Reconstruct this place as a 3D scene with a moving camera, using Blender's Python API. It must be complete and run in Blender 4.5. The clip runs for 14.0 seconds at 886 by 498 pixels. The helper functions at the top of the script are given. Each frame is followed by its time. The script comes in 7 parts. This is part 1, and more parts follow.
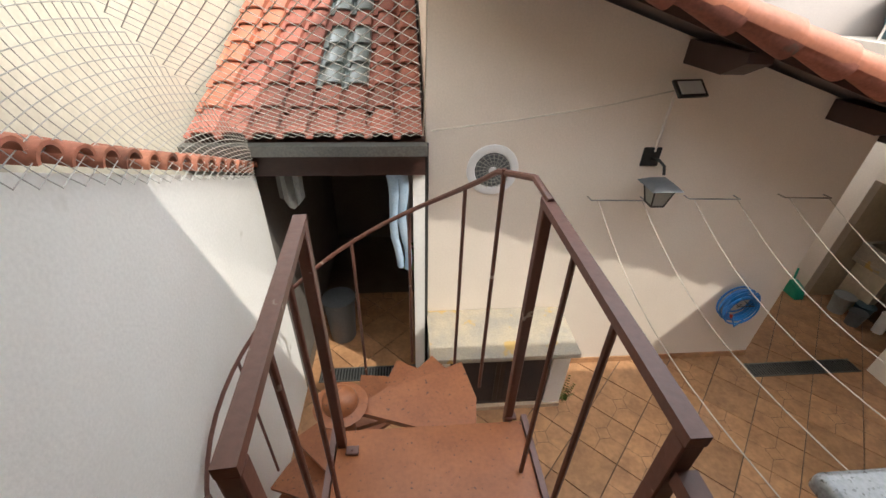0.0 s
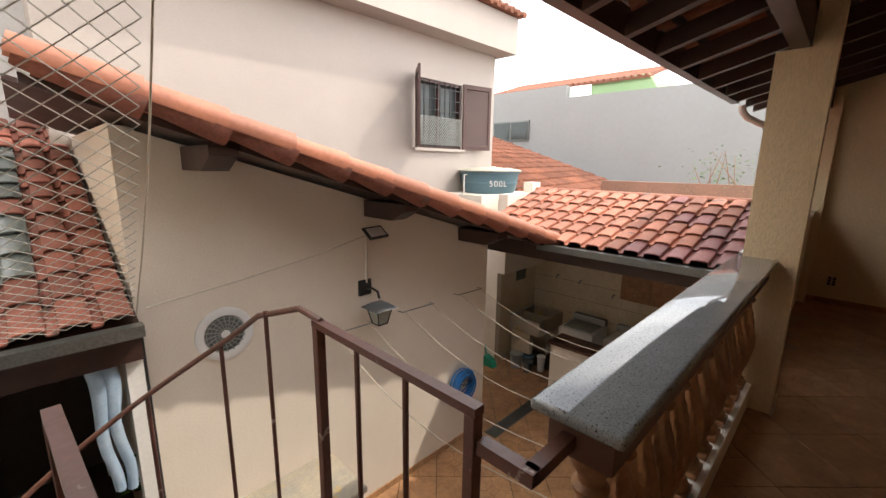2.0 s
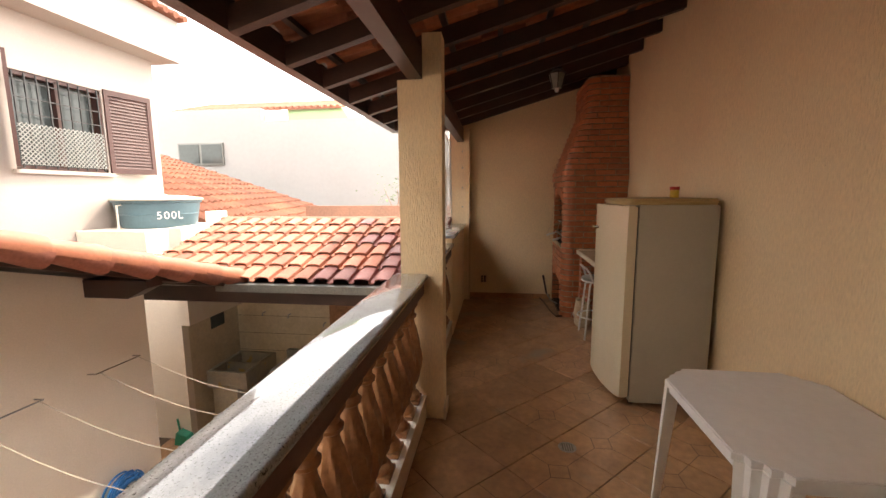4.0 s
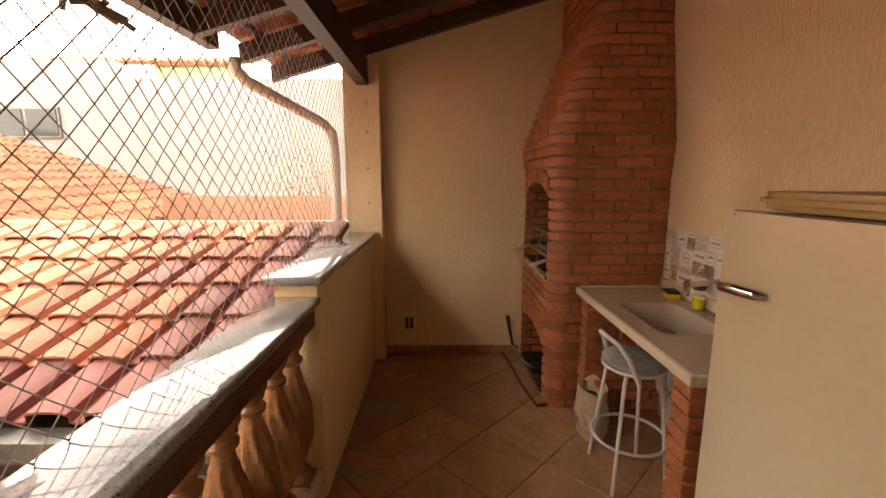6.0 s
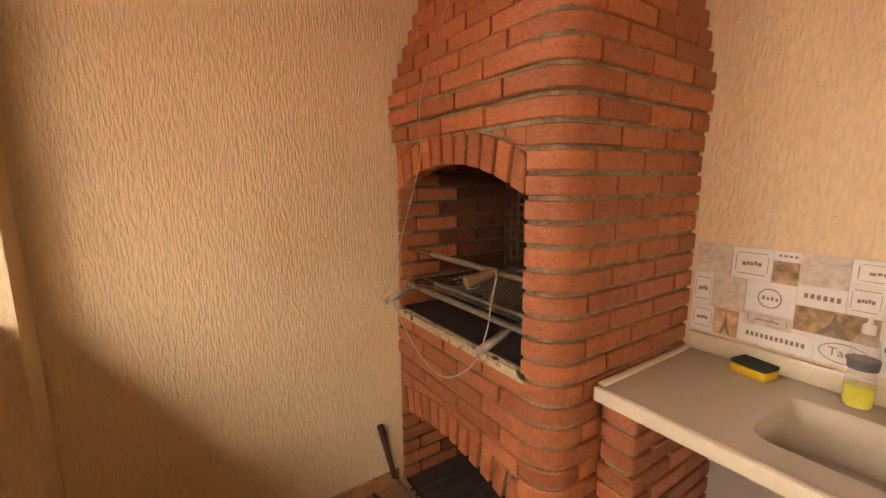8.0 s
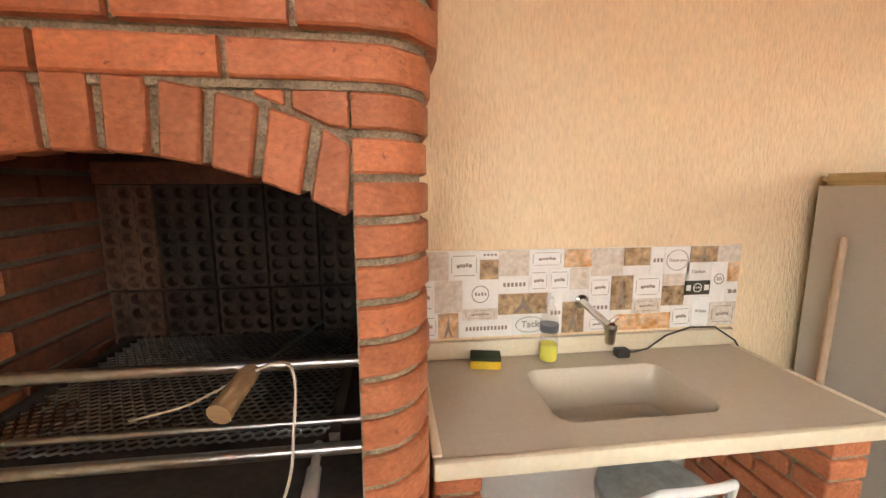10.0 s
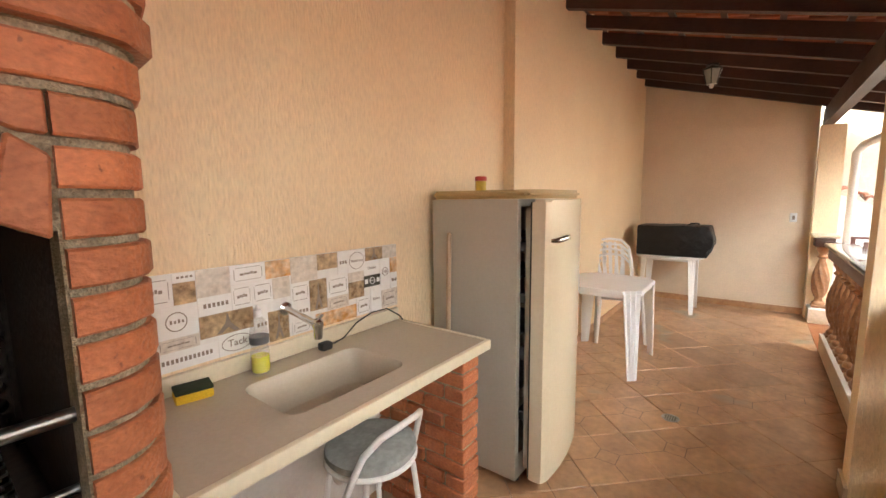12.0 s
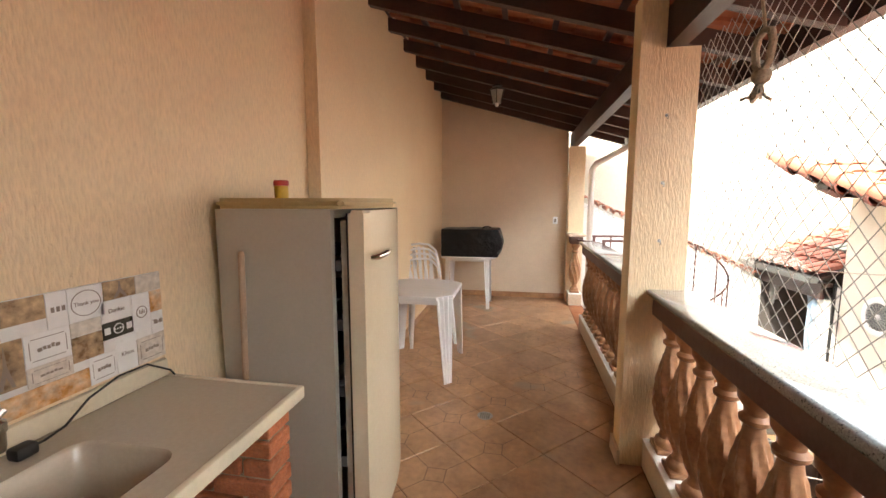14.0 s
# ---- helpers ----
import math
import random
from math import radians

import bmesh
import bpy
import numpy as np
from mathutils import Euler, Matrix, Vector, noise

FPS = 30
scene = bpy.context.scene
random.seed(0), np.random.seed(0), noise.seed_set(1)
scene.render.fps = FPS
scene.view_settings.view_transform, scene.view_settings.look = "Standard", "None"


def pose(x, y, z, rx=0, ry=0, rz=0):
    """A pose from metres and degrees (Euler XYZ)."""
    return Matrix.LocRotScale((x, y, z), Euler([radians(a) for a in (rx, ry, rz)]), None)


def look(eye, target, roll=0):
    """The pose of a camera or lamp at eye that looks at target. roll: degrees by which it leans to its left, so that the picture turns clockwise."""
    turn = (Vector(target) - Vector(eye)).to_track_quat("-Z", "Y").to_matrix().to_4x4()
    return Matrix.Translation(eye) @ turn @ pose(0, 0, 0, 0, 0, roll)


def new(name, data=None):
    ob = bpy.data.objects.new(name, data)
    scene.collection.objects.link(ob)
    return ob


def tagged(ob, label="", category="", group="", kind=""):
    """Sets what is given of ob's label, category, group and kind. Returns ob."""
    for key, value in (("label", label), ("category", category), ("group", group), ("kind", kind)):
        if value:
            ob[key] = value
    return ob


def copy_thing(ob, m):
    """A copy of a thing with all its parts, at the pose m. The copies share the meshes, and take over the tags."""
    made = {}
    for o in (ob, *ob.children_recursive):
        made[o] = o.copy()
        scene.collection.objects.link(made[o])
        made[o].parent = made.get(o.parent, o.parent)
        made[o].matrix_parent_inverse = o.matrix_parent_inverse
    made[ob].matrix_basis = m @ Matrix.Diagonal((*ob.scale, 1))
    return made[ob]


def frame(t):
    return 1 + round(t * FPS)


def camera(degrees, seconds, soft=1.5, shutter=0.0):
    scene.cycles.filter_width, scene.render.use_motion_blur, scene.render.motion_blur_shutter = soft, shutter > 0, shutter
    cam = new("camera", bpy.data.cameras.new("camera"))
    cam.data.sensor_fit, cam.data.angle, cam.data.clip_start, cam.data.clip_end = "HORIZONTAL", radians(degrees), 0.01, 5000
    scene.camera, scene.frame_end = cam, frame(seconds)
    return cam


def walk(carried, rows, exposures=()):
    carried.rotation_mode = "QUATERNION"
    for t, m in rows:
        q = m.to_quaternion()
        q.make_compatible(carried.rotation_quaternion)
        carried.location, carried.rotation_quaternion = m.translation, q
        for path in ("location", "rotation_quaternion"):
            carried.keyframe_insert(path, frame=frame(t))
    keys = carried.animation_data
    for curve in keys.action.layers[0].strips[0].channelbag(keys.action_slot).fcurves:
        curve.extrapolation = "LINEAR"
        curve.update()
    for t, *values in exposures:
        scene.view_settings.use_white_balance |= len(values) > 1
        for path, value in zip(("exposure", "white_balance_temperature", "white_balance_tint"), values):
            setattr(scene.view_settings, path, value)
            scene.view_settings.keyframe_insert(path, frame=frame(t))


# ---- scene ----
cam = camera(94.5, 14.0)
PATH = [
    (0, (1.066, 0.954, 1.559), (1.228, 2.609, 0.447), 1.8),
    (0.5, (1.039, 0.855, 1.574), (1.436, 2.601, 0.684), 1.7),
    (1, (0.94, 0.806, 1.58), (1.686, 2.53, 0.894), 1.4),
    (1.5, (0.83, 0.763, 1.571), (1.944, 2.343, 1.06), 1.0),
    (2, (0.805, 0.726, 1.568), (2.204, 2.098, 1.167), 0.8),
    (2.5, (0.843, 0.674, 1.563), (2.479, 1.776, 1.233), 0.5),
    (3, (0.908, 0.629, 1.563), (2.72, 1.421, 1.268), 0.1),
    (3.5, (1.049, 0.617, 1.561), (2.965, 1.116, 1.283), -0.1),
    (4, (1.408, 0.532, 1.551), (3.372, 0.791, 1.278), -0.4),
    (4.2, (1.654, 0.549, 1.54), (3.627, 0.724, 1.263), -0.5),
    (6.3, (4.298, 0.443, 1.521), (6.27, 0.401, 1.195), 0.2),
    (6.5, (4.542, 0.493, 1.515), (6.515, 0.416, 1.194), 0.3),
    (7, (5.111, 0.553, 1.494), (7.055, 0.22, 1.163), 0.2),
    (7.2, (5.28, 0.565, 1.483), (7.193, 0.092, 1.14), -0.0),
    (9.5, (6.392, 0.534, 1.435), (6.724, -1.419, 1.161), -0.6),
    (10, (6.562, 0.384, 1.461), (6.309, -1.576, 1.152), -0.1),
    (10.5, (6.691, 0.395, 1.463), (5.98, -1.454, 1.184), -0.4),
    (11, (6.765, 0.421, 1.459), (5.666, -1.229, 1.195), -0.3),
    (11.5, (6.773, 0.447, 1.455), (5.396, -0.981, 1.2), -0.3),
    (12, (6.741, 0.453, 1.459), (5.163, -0.752, 1.217), -0.6),
    (12.5, (6.689, 0.47, 1.484), (4.984, -0.544, 1.234), -0.3),
    (13, (6.653, 0.416, 1.484), (4.839, -0.388, 1.241), 0.0),
    (13.5, (6.517, 0.351, 1.486), (4.623, -0.244, 1.244), 0.1),
    (14, (6.5, 0.297, 1.492), (4.548, -0.068, 1.255), 0.0),
]
EXPOSURES = [
    (0, 1.2, 6400, 8), (1.5, 0.85, 6600, 9), (2.5, 1.05, 7000, 12), (3.5, 1.65, 7300, 14), (4.2, 1.85, 7600, 14), (6.5, 2.3, 9600, 24),
    (7.2, 2.75, 9800, 24), (9.5, 3.6, 6550, 5), (10, 3.65, 6700, 5), (11, 3.5, 6750, 6), (12, 3.3, 6650, 6), (13, 3.0, 6600, 8), (14, 2.9, 6600, 8),
]
walk(cam, [(t, look(eye, target, roll)) for t, eye, target, roll in PATH], EXPOSURES)

# ---- light ----
SUN_TO = Vector((0.65, -0.43, 1.0)).normalized()
world = bpy.data.worlds.new("world")
scene.world = world
world.use_nodes = True
wn, wl = world.node_tree.nodes, world.node_tree.links
wn.clear()
w_out = wn.new("ShaderNodeOutputWorld")
w_bg = wn.new("ShaderNodeBackground")
w_sky = wn.new("ShaderNodeTexSky")
w_sky.sky_type = "NISHITA"
w_sky.sun_disc = False
w_sky.sun_elevation = math.asin(SUN_TO.z)
w_sky.sun_rotation = math.atan2(SUN_TO.x, SUN_TO.y)
w_sky.air_density, w_sky.dust_density = 1.2, 3.0
w_co = wn.new("ShaderNodeTexCoord")
w_map = wn.new("ShaderNodeMapping")
w_map.inputs["Scale"].default_value = (1.6, 1.6, 4.0)
w_noise = wn.new("ShaderNodeTexNoise")
w_noise.inputs["Scale"].default_value = 1.7
w_noise.inputs["Detail"].default_value = 7
w_ramp = wn.new("ShaderNodeValToRGB")
w_ramp.color_ramp.elements[0].position, w_ramp.color_ramp.elements[1].position = 0.22, 0.70
w_mix = wn.new("ShaderNodeMixRGB")
w_mix.inputs[2].default_value = (18.5, 18.7, 18.9, 1)
w_bg.inputs["Strength"].default_value = 0.15
wl.new(w_co.outputs["Generated"], w_map.inputs["Vector"])
wl.new(w_map.outputs["Vector"], w_noise.inputs["Vector"])
wl.new(w_noise.outputs["Fac"], w_ramp.inputs["Fac"])
wl.new(w_ramp.outputs["Color"], w_mix.inputs["Fac"])
wl.new(w_sky.outputs["Color"], w_mix.inputs[1])
wl.new(w_mix.outputs["Color"], w_bg.inputs["Color"])
wl.new(w_bg.outputs["Background"], w_out.inputs["Surface"])
sun = new("sun", bpy.data.lights.new("sun", "SUN"))
sun.data.energy, sun.data.angle, sun.data.color = 1.6, radians(0.6), (1.0, 0.93, 0.82)
sun.matrix_world = look(SUN_TO * 40, (0, 0, 0))


# ---- materials ----
def mat(name, color, rough=0.6, metal=0.0, vary=0.15, grain=30.0, bump=0.1, second=None, big=1.5, stretch=(1, 1, 1),
        per_object=0.0, per_island=0.0, trans=0.0, coat=0.0, spots=None, spec=0.5, alpha=1.0, depth=0.004):
    """A surface with two scales of variation, fine relief and roughness wear."""
    m = bpy.data.materials.new(name)
    m.use_nodes = True
    n, l = m.node_tree.nodes, m.node_tree.links
    b = n["Principled BSDF"]
    geo = n.new("ShaderNodeNewGeometry")
    mp = n.new("ShaderNodeMapping")
    mp.inputs["Scale"].default_value = stretch
    l.new(geo.outputs["Position"], mp.inputs["Vector"])
    fine, coarse = n.new("ShaderNodeTexNoise"), n.new("ShaderNodeTexNoise")
    fine.inputs["Scale"].default_value, fine.inputs["Detail"].default_value = grain, 5
    coarse.inputs["Scale"].default_value, coarse.inputs["Detail"].default_value = big, 6
    coarse.inputs["Roughness"].default_value = 0.65
    l.new(mp.outputs["Vector"], fine.inputs["Vector"])
    l.new(geo.outputs["Position"], coarse.inputs["Vector"])
    c1 = (*color, 1)
    c2 = (*(second or [max(0, v * (1 - 1.6 * vary)) for v in color]), 1)
    ramp = n.new("ShaderNodeValToRGB")
    ramp.color_ramp.elements[0].position, ramp.color_ramp.elements[1].position = 0.36, 0.7
    ramp.color_ramp.elements[0].color, ramp.color_ramp.elements[1].color = (0, 0, 0, 1), (1, 1, 1, 1)
    l.new(coarse.outputs["Fac"], ramp.inputs["Fac"])
    mix = n.new("ShaderNodeMixRGB")
    mix.inputs[1].default_value, mix.inputs[2].default_value = c1, c2
    l.new(ramp.outputs["Color"], mix.inputs["Fac"])
    hsv = n.new("ShaderNodeHueSaturation")
    l.new(mix.outputs["Color"], hsv.inputs["Color"])
    rng = n.new("ShaderNodeMapRange")
    rng.inputs["From Min"].default_value, rng.inputs["From Max"].default_value = 0.25, 0.75
    rng.inputs["To Min"].default_value, rng.inputs["To Max"].default_value = 1 - vary, 1 + vary
    l.new(fine.outputs["Fac"], rng.inputs["Value"])
    value = rng.outputs["Result"]
    for amount, node, socket in ((per_object, "ShaderNodeObjectInfo", "Random"), (per_island, "ShaderNodeNewGeometry", "Random Per Island")):
        if amount:
            info = n.new(node)
            r2, mul = n.new("ShaderNodeMapRange"), n.new("ShaderNodeMath")
            r2.inputs["To Min"].default_value, r2.inputs["To Max"].default_value = 1 - amount, 1 + amount
            mul.operation = "MULTIPLY"
            l.new(info.outputs[socket], r2.inputs["Value"])
            l.new(r2.outputs["Result"], mul.inputs[0])
            l.new(value, mul.inputs[1])
            value = mul.outputs["Value"]
    l.new(value, hsv.inputs["Value"])
    out = hsv.outputs["Color"]
    if spots:
        s_col, s_scale, s_at = spots
        sp = n.new("ShaderNodeTexNoise")
        sp.inputs["Scale"].default_value, sp.inputs["Detail"].default_value = s_scale, 3
        sr = n.new("ShaderNodeValToRGB")
        sr.color_ramp.elements[0].position, sr.color_ramp.elements[1].position = s_at, s_at + 0.06
        sm = n.new("ShaderNodeMixRGB")
        sm.inputs[2].default_value = (*s_col, 1)
        l.new(geo.outputs["Position"], sp.inputs["Vector"])
        l.new(sp.outputs["Fac"], sr.inputs["Fac"])
        l.new(sr.outputs["Color"], sm.inputs["Fac"])
        l.new(out, sm.inputs[1])
        out = sm.outputs["Color"]
    l.new(out, b.inputs["Base Color"])
    rr = n.new("ShaderNodeMapRange")
    rr.inputs["To Min"].default_value, rr.inputs["To Max"].default_value = max(0.02, rough - 0.12), min(1, rough + 0.12)
    l.new(coarse.outputs["Fac"], rr.inputs["Value"])
    l.new(rr.outputs["Result"], b.inputs["Roughness"])
    b.inputs["Metallic"].default_value = metal
    b.inputs["Specular IOR Level"].default_value = spec
    b.inputs["Transmission Weight"].default_value = trans
    b.inputs["Coat Weight"].default_value = coat
    b.inputs["Alpha"].default_value = alpha
    if bump:
        bp = n.new("ShaderNodeBump")
        bp.inputs["Strength"].default_value, bp.inputs["Distance"].default_value = min(1, bump), depth
        l.new(fine.outputs["Fac"], bp.inputs["Height"])
        l.new(bp.outputs["Normal"], b.inputs["Normal"])
    return m


STREAK = (1, 1, 0.12)
M_PEACH = mat("peach_combed_plaster", (0.84, 0.675, 0.435), 0.5, vary=0.10, grain=125, bump=0.85, stretch=(1, 1, 0.24), big=0.9, second=(0.785, 0.60, 0.38), depth=0.0075, spots=((0.62, 0.46, 0.29), 34, 0.735))
M_PEACHS = mat("peach_smooth_plaster", (0.70, 0.575, 0.42), 0.7, vary=0.06, grain=60, bump=0.25, big=0.8, second=(0.57, 0.455, 0.33))
M_CREAM = mat("cream_wall_paint", (0.82, 0.735, 0.64), 0.75, vary=0.05, grain=70, bump=0.3, big=0.7, second=(0.76, 0.675, 0.58))
# Pinkish white set far darker than the paint, to dim the bright outdoor wall.
M_PINKW = mat("dimmed_pinkish_white_paint", (0.43, 0.375, 0.34), 0.75, vary=0.04, grain=60, bump=0.2, big=0.5, second=(0.395, 0.345, 0.31))
M_WHITE = mat("white_wall_paint", (0.82, 0.81, 0.78), 0.75, vary=0.05, grain=60, bump=0.3, big=0.8, second=(0.75, 0.74, 0.70), spots=((0.6, 0.58, 0.52), 3.0, 0.70))
M_OLDCREAM = mat("old_cream_render", (0.60, 0.56, 0.46), 0.85, vary=0.08, grain=25, bump=0.5, big=1.2, second=(0.52, 0.48, 0.38), spots=((0.5, 0.46, 0.36), 2.5, 0.68))
M_GREYW = mat("grey_render", (0.55, 0.55, 0.55), 0.85, vary=0.07, grain=30, bump=0.4, big=1.0)
# A white wall coloured dark grey; the lower brightness sits in the colour.
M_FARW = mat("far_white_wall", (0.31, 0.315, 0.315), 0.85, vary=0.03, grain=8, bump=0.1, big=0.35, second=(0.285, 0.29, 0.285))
M_GREEN = mat("light_green_paint", (0.32, 0.47, 0.25), 0.8, vary=0.05, grain=20, bump=0.1)
M_CEIL = mat("dark_stained_wood", (0.065, 0.028, 0.018), 0.5, vary=0.3, grain=40, bump=0.4, stretch=(8, 0.5, 8), second=(0.035, 0.016, 0.012))
M_BEAM = mat("dark_beam_wood", (0.055, 0.026, 0.020), 0.45, vary=0.3, grain=40, bump=0.4, stretch=(0.5, 8, 8), second=(0.03, 0.014, 0.012))
M_TILE_R = mat("red_clay_roof_tile", (0.36, 0.145, 0.088), 0.75, vary=0.22, grain=45, bump=0.4, per_object=0.30, big=5, second=(0.38, 0.14, 0.09), spots=((0.16, 0.10, 0.08), 7, 0.64))
M_TILE_W = mat("weathered_brown_red_roof_tile", (0.31, 0.108, 0.074), 0.8, vary=0.2, grain=45, bump=0.4, per_object=0.28, big=4, second=(0.25, 0.09, 0.065), spots=((0.14, 0.09, 0.07), 8, 0.66))
M_TILE_M = mat("maroon_clay_roof_tile", (0.24, 0.085, 0.072), 0.65, vary=0.18, grain=45, bump=0.4, per_object=0.25, big=5, second=(0.22, 0.075, 0.07))
M_TILE_O = mat("orange_clay_tile", (0.43, 0.155, 0.085), 0.6, vary=0.15, grain=40, bump=0.3, per_object=0.2, big=5, second=(0.34, 0.12, 0.07), spots=((0.2, 0.09, 0.06), 9, 0.68))
M_TILE_U = mat("clay_tile_underside", (0.42, 0.15, 0.08), 0.75, vary=0.2, grain=40, bump=0.4, per_object=0.3, big=5)
M_TILE_G = mat("glass_roof_tile", (0.17, 0.20, 0.19), 0.3, vary=0.2, grain=40, bump=0.3, per_object=0.2, second=(0.10, 0.11, 0.10))
M_TILE_F = mat("far_clay_roof", (0.30, 0.115, 0.065), 0.85, vary=0.2, grain=25, bump=0.4, per_island=0.25, big=1.0, second=(0.21, 0.09, 0.06))
M_IRON = mat("rust_brown_iron_paint", (0.135, 0.055, 0.04), 0.42, vary=0.15, grain=60, bump=0.2, second=(0.11, 0.045, 0.033), spots=((0.42, 0.33, 0.28), 20, 0.69))
M_TREAD = mat("worn_rust_tread_paint", (0.33, 0.112, 0.038), 0.5, vary=0.14, grain=60, bump=0.3, big=6, second=(0.25, 0.082, 0.03), spots=((0.09, 0.04, 0.025), 48, 0.65))
M_GRANITE = mat("grey_polished_granite", (0.25, 0.262, 0.27), 0.13, vary=0.25, grain=230, bump=0.0, second=(0.21, 0.22, 0.225), big=9, spots=((0.05, 0.05, 0.05), 150, 0.60))
M_GRANITE.node_tree.nodes["Principled BSDF"].inputs["IOR"].default_value = 1.6
for node in M_GRANITE.node_tree.nodes:
    if node.type == "MAP_RANGE" and abs(node.inputs["To Max"].default_value - 0.25) < 0.01:
        node.inputs["To Min"].default_value, node.inputs["To Max"].default_value = 0.03, 0.06
M_GRANITE.node_tree.nodes["Principled BSDF"].inputs["Coat IOR"].default_value = 1.6
M_TERRA = mat("brown_painted_baluster", (0.36, 0.18, 0.085), 0.45, vary=0.2, grain=50, bump=0.3, per_object=0.14, big=9, second=(0.23, 0.105, 0.05))
M_RAILB = mat("dark_brown_painted_rail", (0.11, 0.052, 0.034), 0.5, vary=0.15, grain=50, bump=0.3)
M_PLINTH = mat("cream_plinth_paint", (0.62, 0.48, 0.34), 0.6, vary=0.12, grain=40, bump=0.3, second=(0.5, 0.38, 0.26))
M_WCAP = mat("white_painted_block", (0.80, 0.78, 0.74), 0.6, vary=0.06, grain=40, bump=0.2)
M_BRICK = mat("red_face_brick", (0.48, 0.165, 0.070), 0.5, vary=0.22, grain=120, bump=0.75, stretch=(0.75, 0.75, 1.15), per_object=0.22, big=20, second=(0.38, 0.115, 0.048), spots=((0.25, 0.08, 0.04), 60, 0.67), depth=0.005)
M_BRICKS = mat("smoked_face_brick", (0.20, 0.062, 0.028), 0.75, vary=0.3, grain=70, bump=0.7, per_object=0.25, big=7, second=(0.07, 0.03, 0.018))
M_ALU = mat("turned_aluminium", (0.82, 0.82, 0.81), 0.32, 0.85, vary=0.1, grain=60, bump=0.05)
M_MORTAR = mat("grey_sand_mortar", (0.40, 0.335, 0.235), 0.95, vary=0.4, grain=210, bump=1.0, big=14, spots=((0.16, 0.13, 0.09), 120, 0.66), depth=0.006)
M_SOOT = mat("sooty_black_brick", (0.030, 0.022, 0.018), 0.8, vary=0.4, grain=60, bump=0.6, second=(0.05, 0.028, 0.018), big=6)
M_HOLLOW = mat("smoked_hollow_brick", (0.17, 0.085, 0.05), 0.8, vary=0.35, grain=60, bump=0.6, big=3, second=(0.045, 0.03, 0.022))
M_MORTARS = mat("smoked_mortar", (0.15, 0.125, 0.10), 0.9, vary=0.25, grain=100, bump=0.6, big=8)
M_SINKW = mat("pale_grey_wall_paint", (0.66, 0.63, 0.58), 0.6, vary=0.05, grain=50, bump=0.2, big=2, second=(0.58, 0.54, 0.48))
M_WHITEPL = mat("white_plastic", (0.80, 0.80, 0.80), 0.35, vary=0.03, grain=30, bump=0.03)
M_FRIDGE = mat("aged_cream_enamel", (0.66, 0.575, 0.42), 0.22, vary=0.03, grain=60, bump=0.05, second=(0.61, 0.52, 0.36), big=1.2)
# Body panels: a darker, greyer tone than the door.
M_FRIDGES = mat("darker_enamel_panel", (0.47, 0.435, 0.355), 0.33, vary=0.03, grain=60, bump=0.05, second=(0.43, 0.395, 0.315))
M_FTOP = mat("yellowed_plastic_top", (0.46, 0.33, 0.14), 0.4, vary=0.08, grain=60, bump=0.1)
M_BLACK = mat("black_rubber", (0.015, 0.015, 0.015), 0.5, vary=0.2, grain=60, bump=0.1)
M_BLACKV = mat("black_vinyl_cover", (0.008, 0.008, 0.009), 0.38, vary=0.2, grain=14, bump=0.8, depth=0.03, spec=0.35)
M_CHROME = mat("chrome", (0.72, 0.72, 0.72), 0.14, 1.0, vary=0.06, grain=40, bump=0.02)
M_STEEL = mat("worn_steel", (0.45, 0.45, 0.44), 0.28, 1.0, vary=0.2, grain=60, bump=0.1)
M_COUNTER = mat("synthetic_stone_counter", (0.50, 0.43, 0.33), 0.22, vary=0.04, grain=90, bump=0.0, big=2.2, second=(0.492, 0.423, 0.324))
M_CEDGE = mat("cream_counter_edge", (0.72, 0.64, 0.47), 0.3, vary=0.05, grain=60, bump=0.05, coat=0.3)
M_HEARTH = mat("chipped_sooty_hearth_stone", (0.62, 0.52, 0.33), 0.6, vary=0.25, grain=70, bump=0.8, big=9, second=(0.40, 0.31, 0.18), spots=((0.035, 0.028, 0.02), 24, 0.57), depth=0.012)
M_WOOD = mat("turned_light_wood", (0.38, 0.235, 0.12), 0.6, vary=0.2, grain=50, bump=0.3, stretch=(1, 1, 6))
M_ROPE = mat("off_white_cord", (0.56, 0.50, 0.41), 0.8, vary=0.1, grain=200, bump=0.3)
M_NET = mat("net_twine", (0.47, 0.46, 0.42), 0.8, vary=0.1, grain=60, bump=0.1)
M_BLUEH = mat("blue_garden_hose", (0.03, 0.22, 0.60), 0.3, vary=0.15, grain=40, bump=0.1)
M_LAMPB = mat("black_painted_metal", (0.02, 0.02, 0.02), 0.45, vary=0.2, grain=60, bump=0.1)
M_GLASSF = mat("frosted_lamp_glass", (0.34, 0.36, 0.33), 0.4, vary=0.1, grain=30, bump=0.1)
M_DWOOD = mat("dark_brown_window_wood", (0.075, 0.03, 0.024), 0.5, vary=0.2, grain=50, bump=0.3, second=(0.055, 0.022, 0.018))
M_GLASS = mat("window_glass", (0.07, 0.085, 0.085), 0.12, vary=0.1, grain=10, bump=0.0, spec=0.35)
M_TANK = mat("blue_grey_water_tank", (0.09, 0.17, 0.21), 0.45, vary=0.08, grain=30, bump=0.1)
M_TANKL = mat("tank_lid", (0.42, 0.40, 0.33), 0.6, vary=0.1, grain=30, bump=0.2)
M_SLATS = mat("dark_brown_shutter", (0.045, 0.024, 0.018), 0.5, vary=0.2, grain=50, bump=0.2)
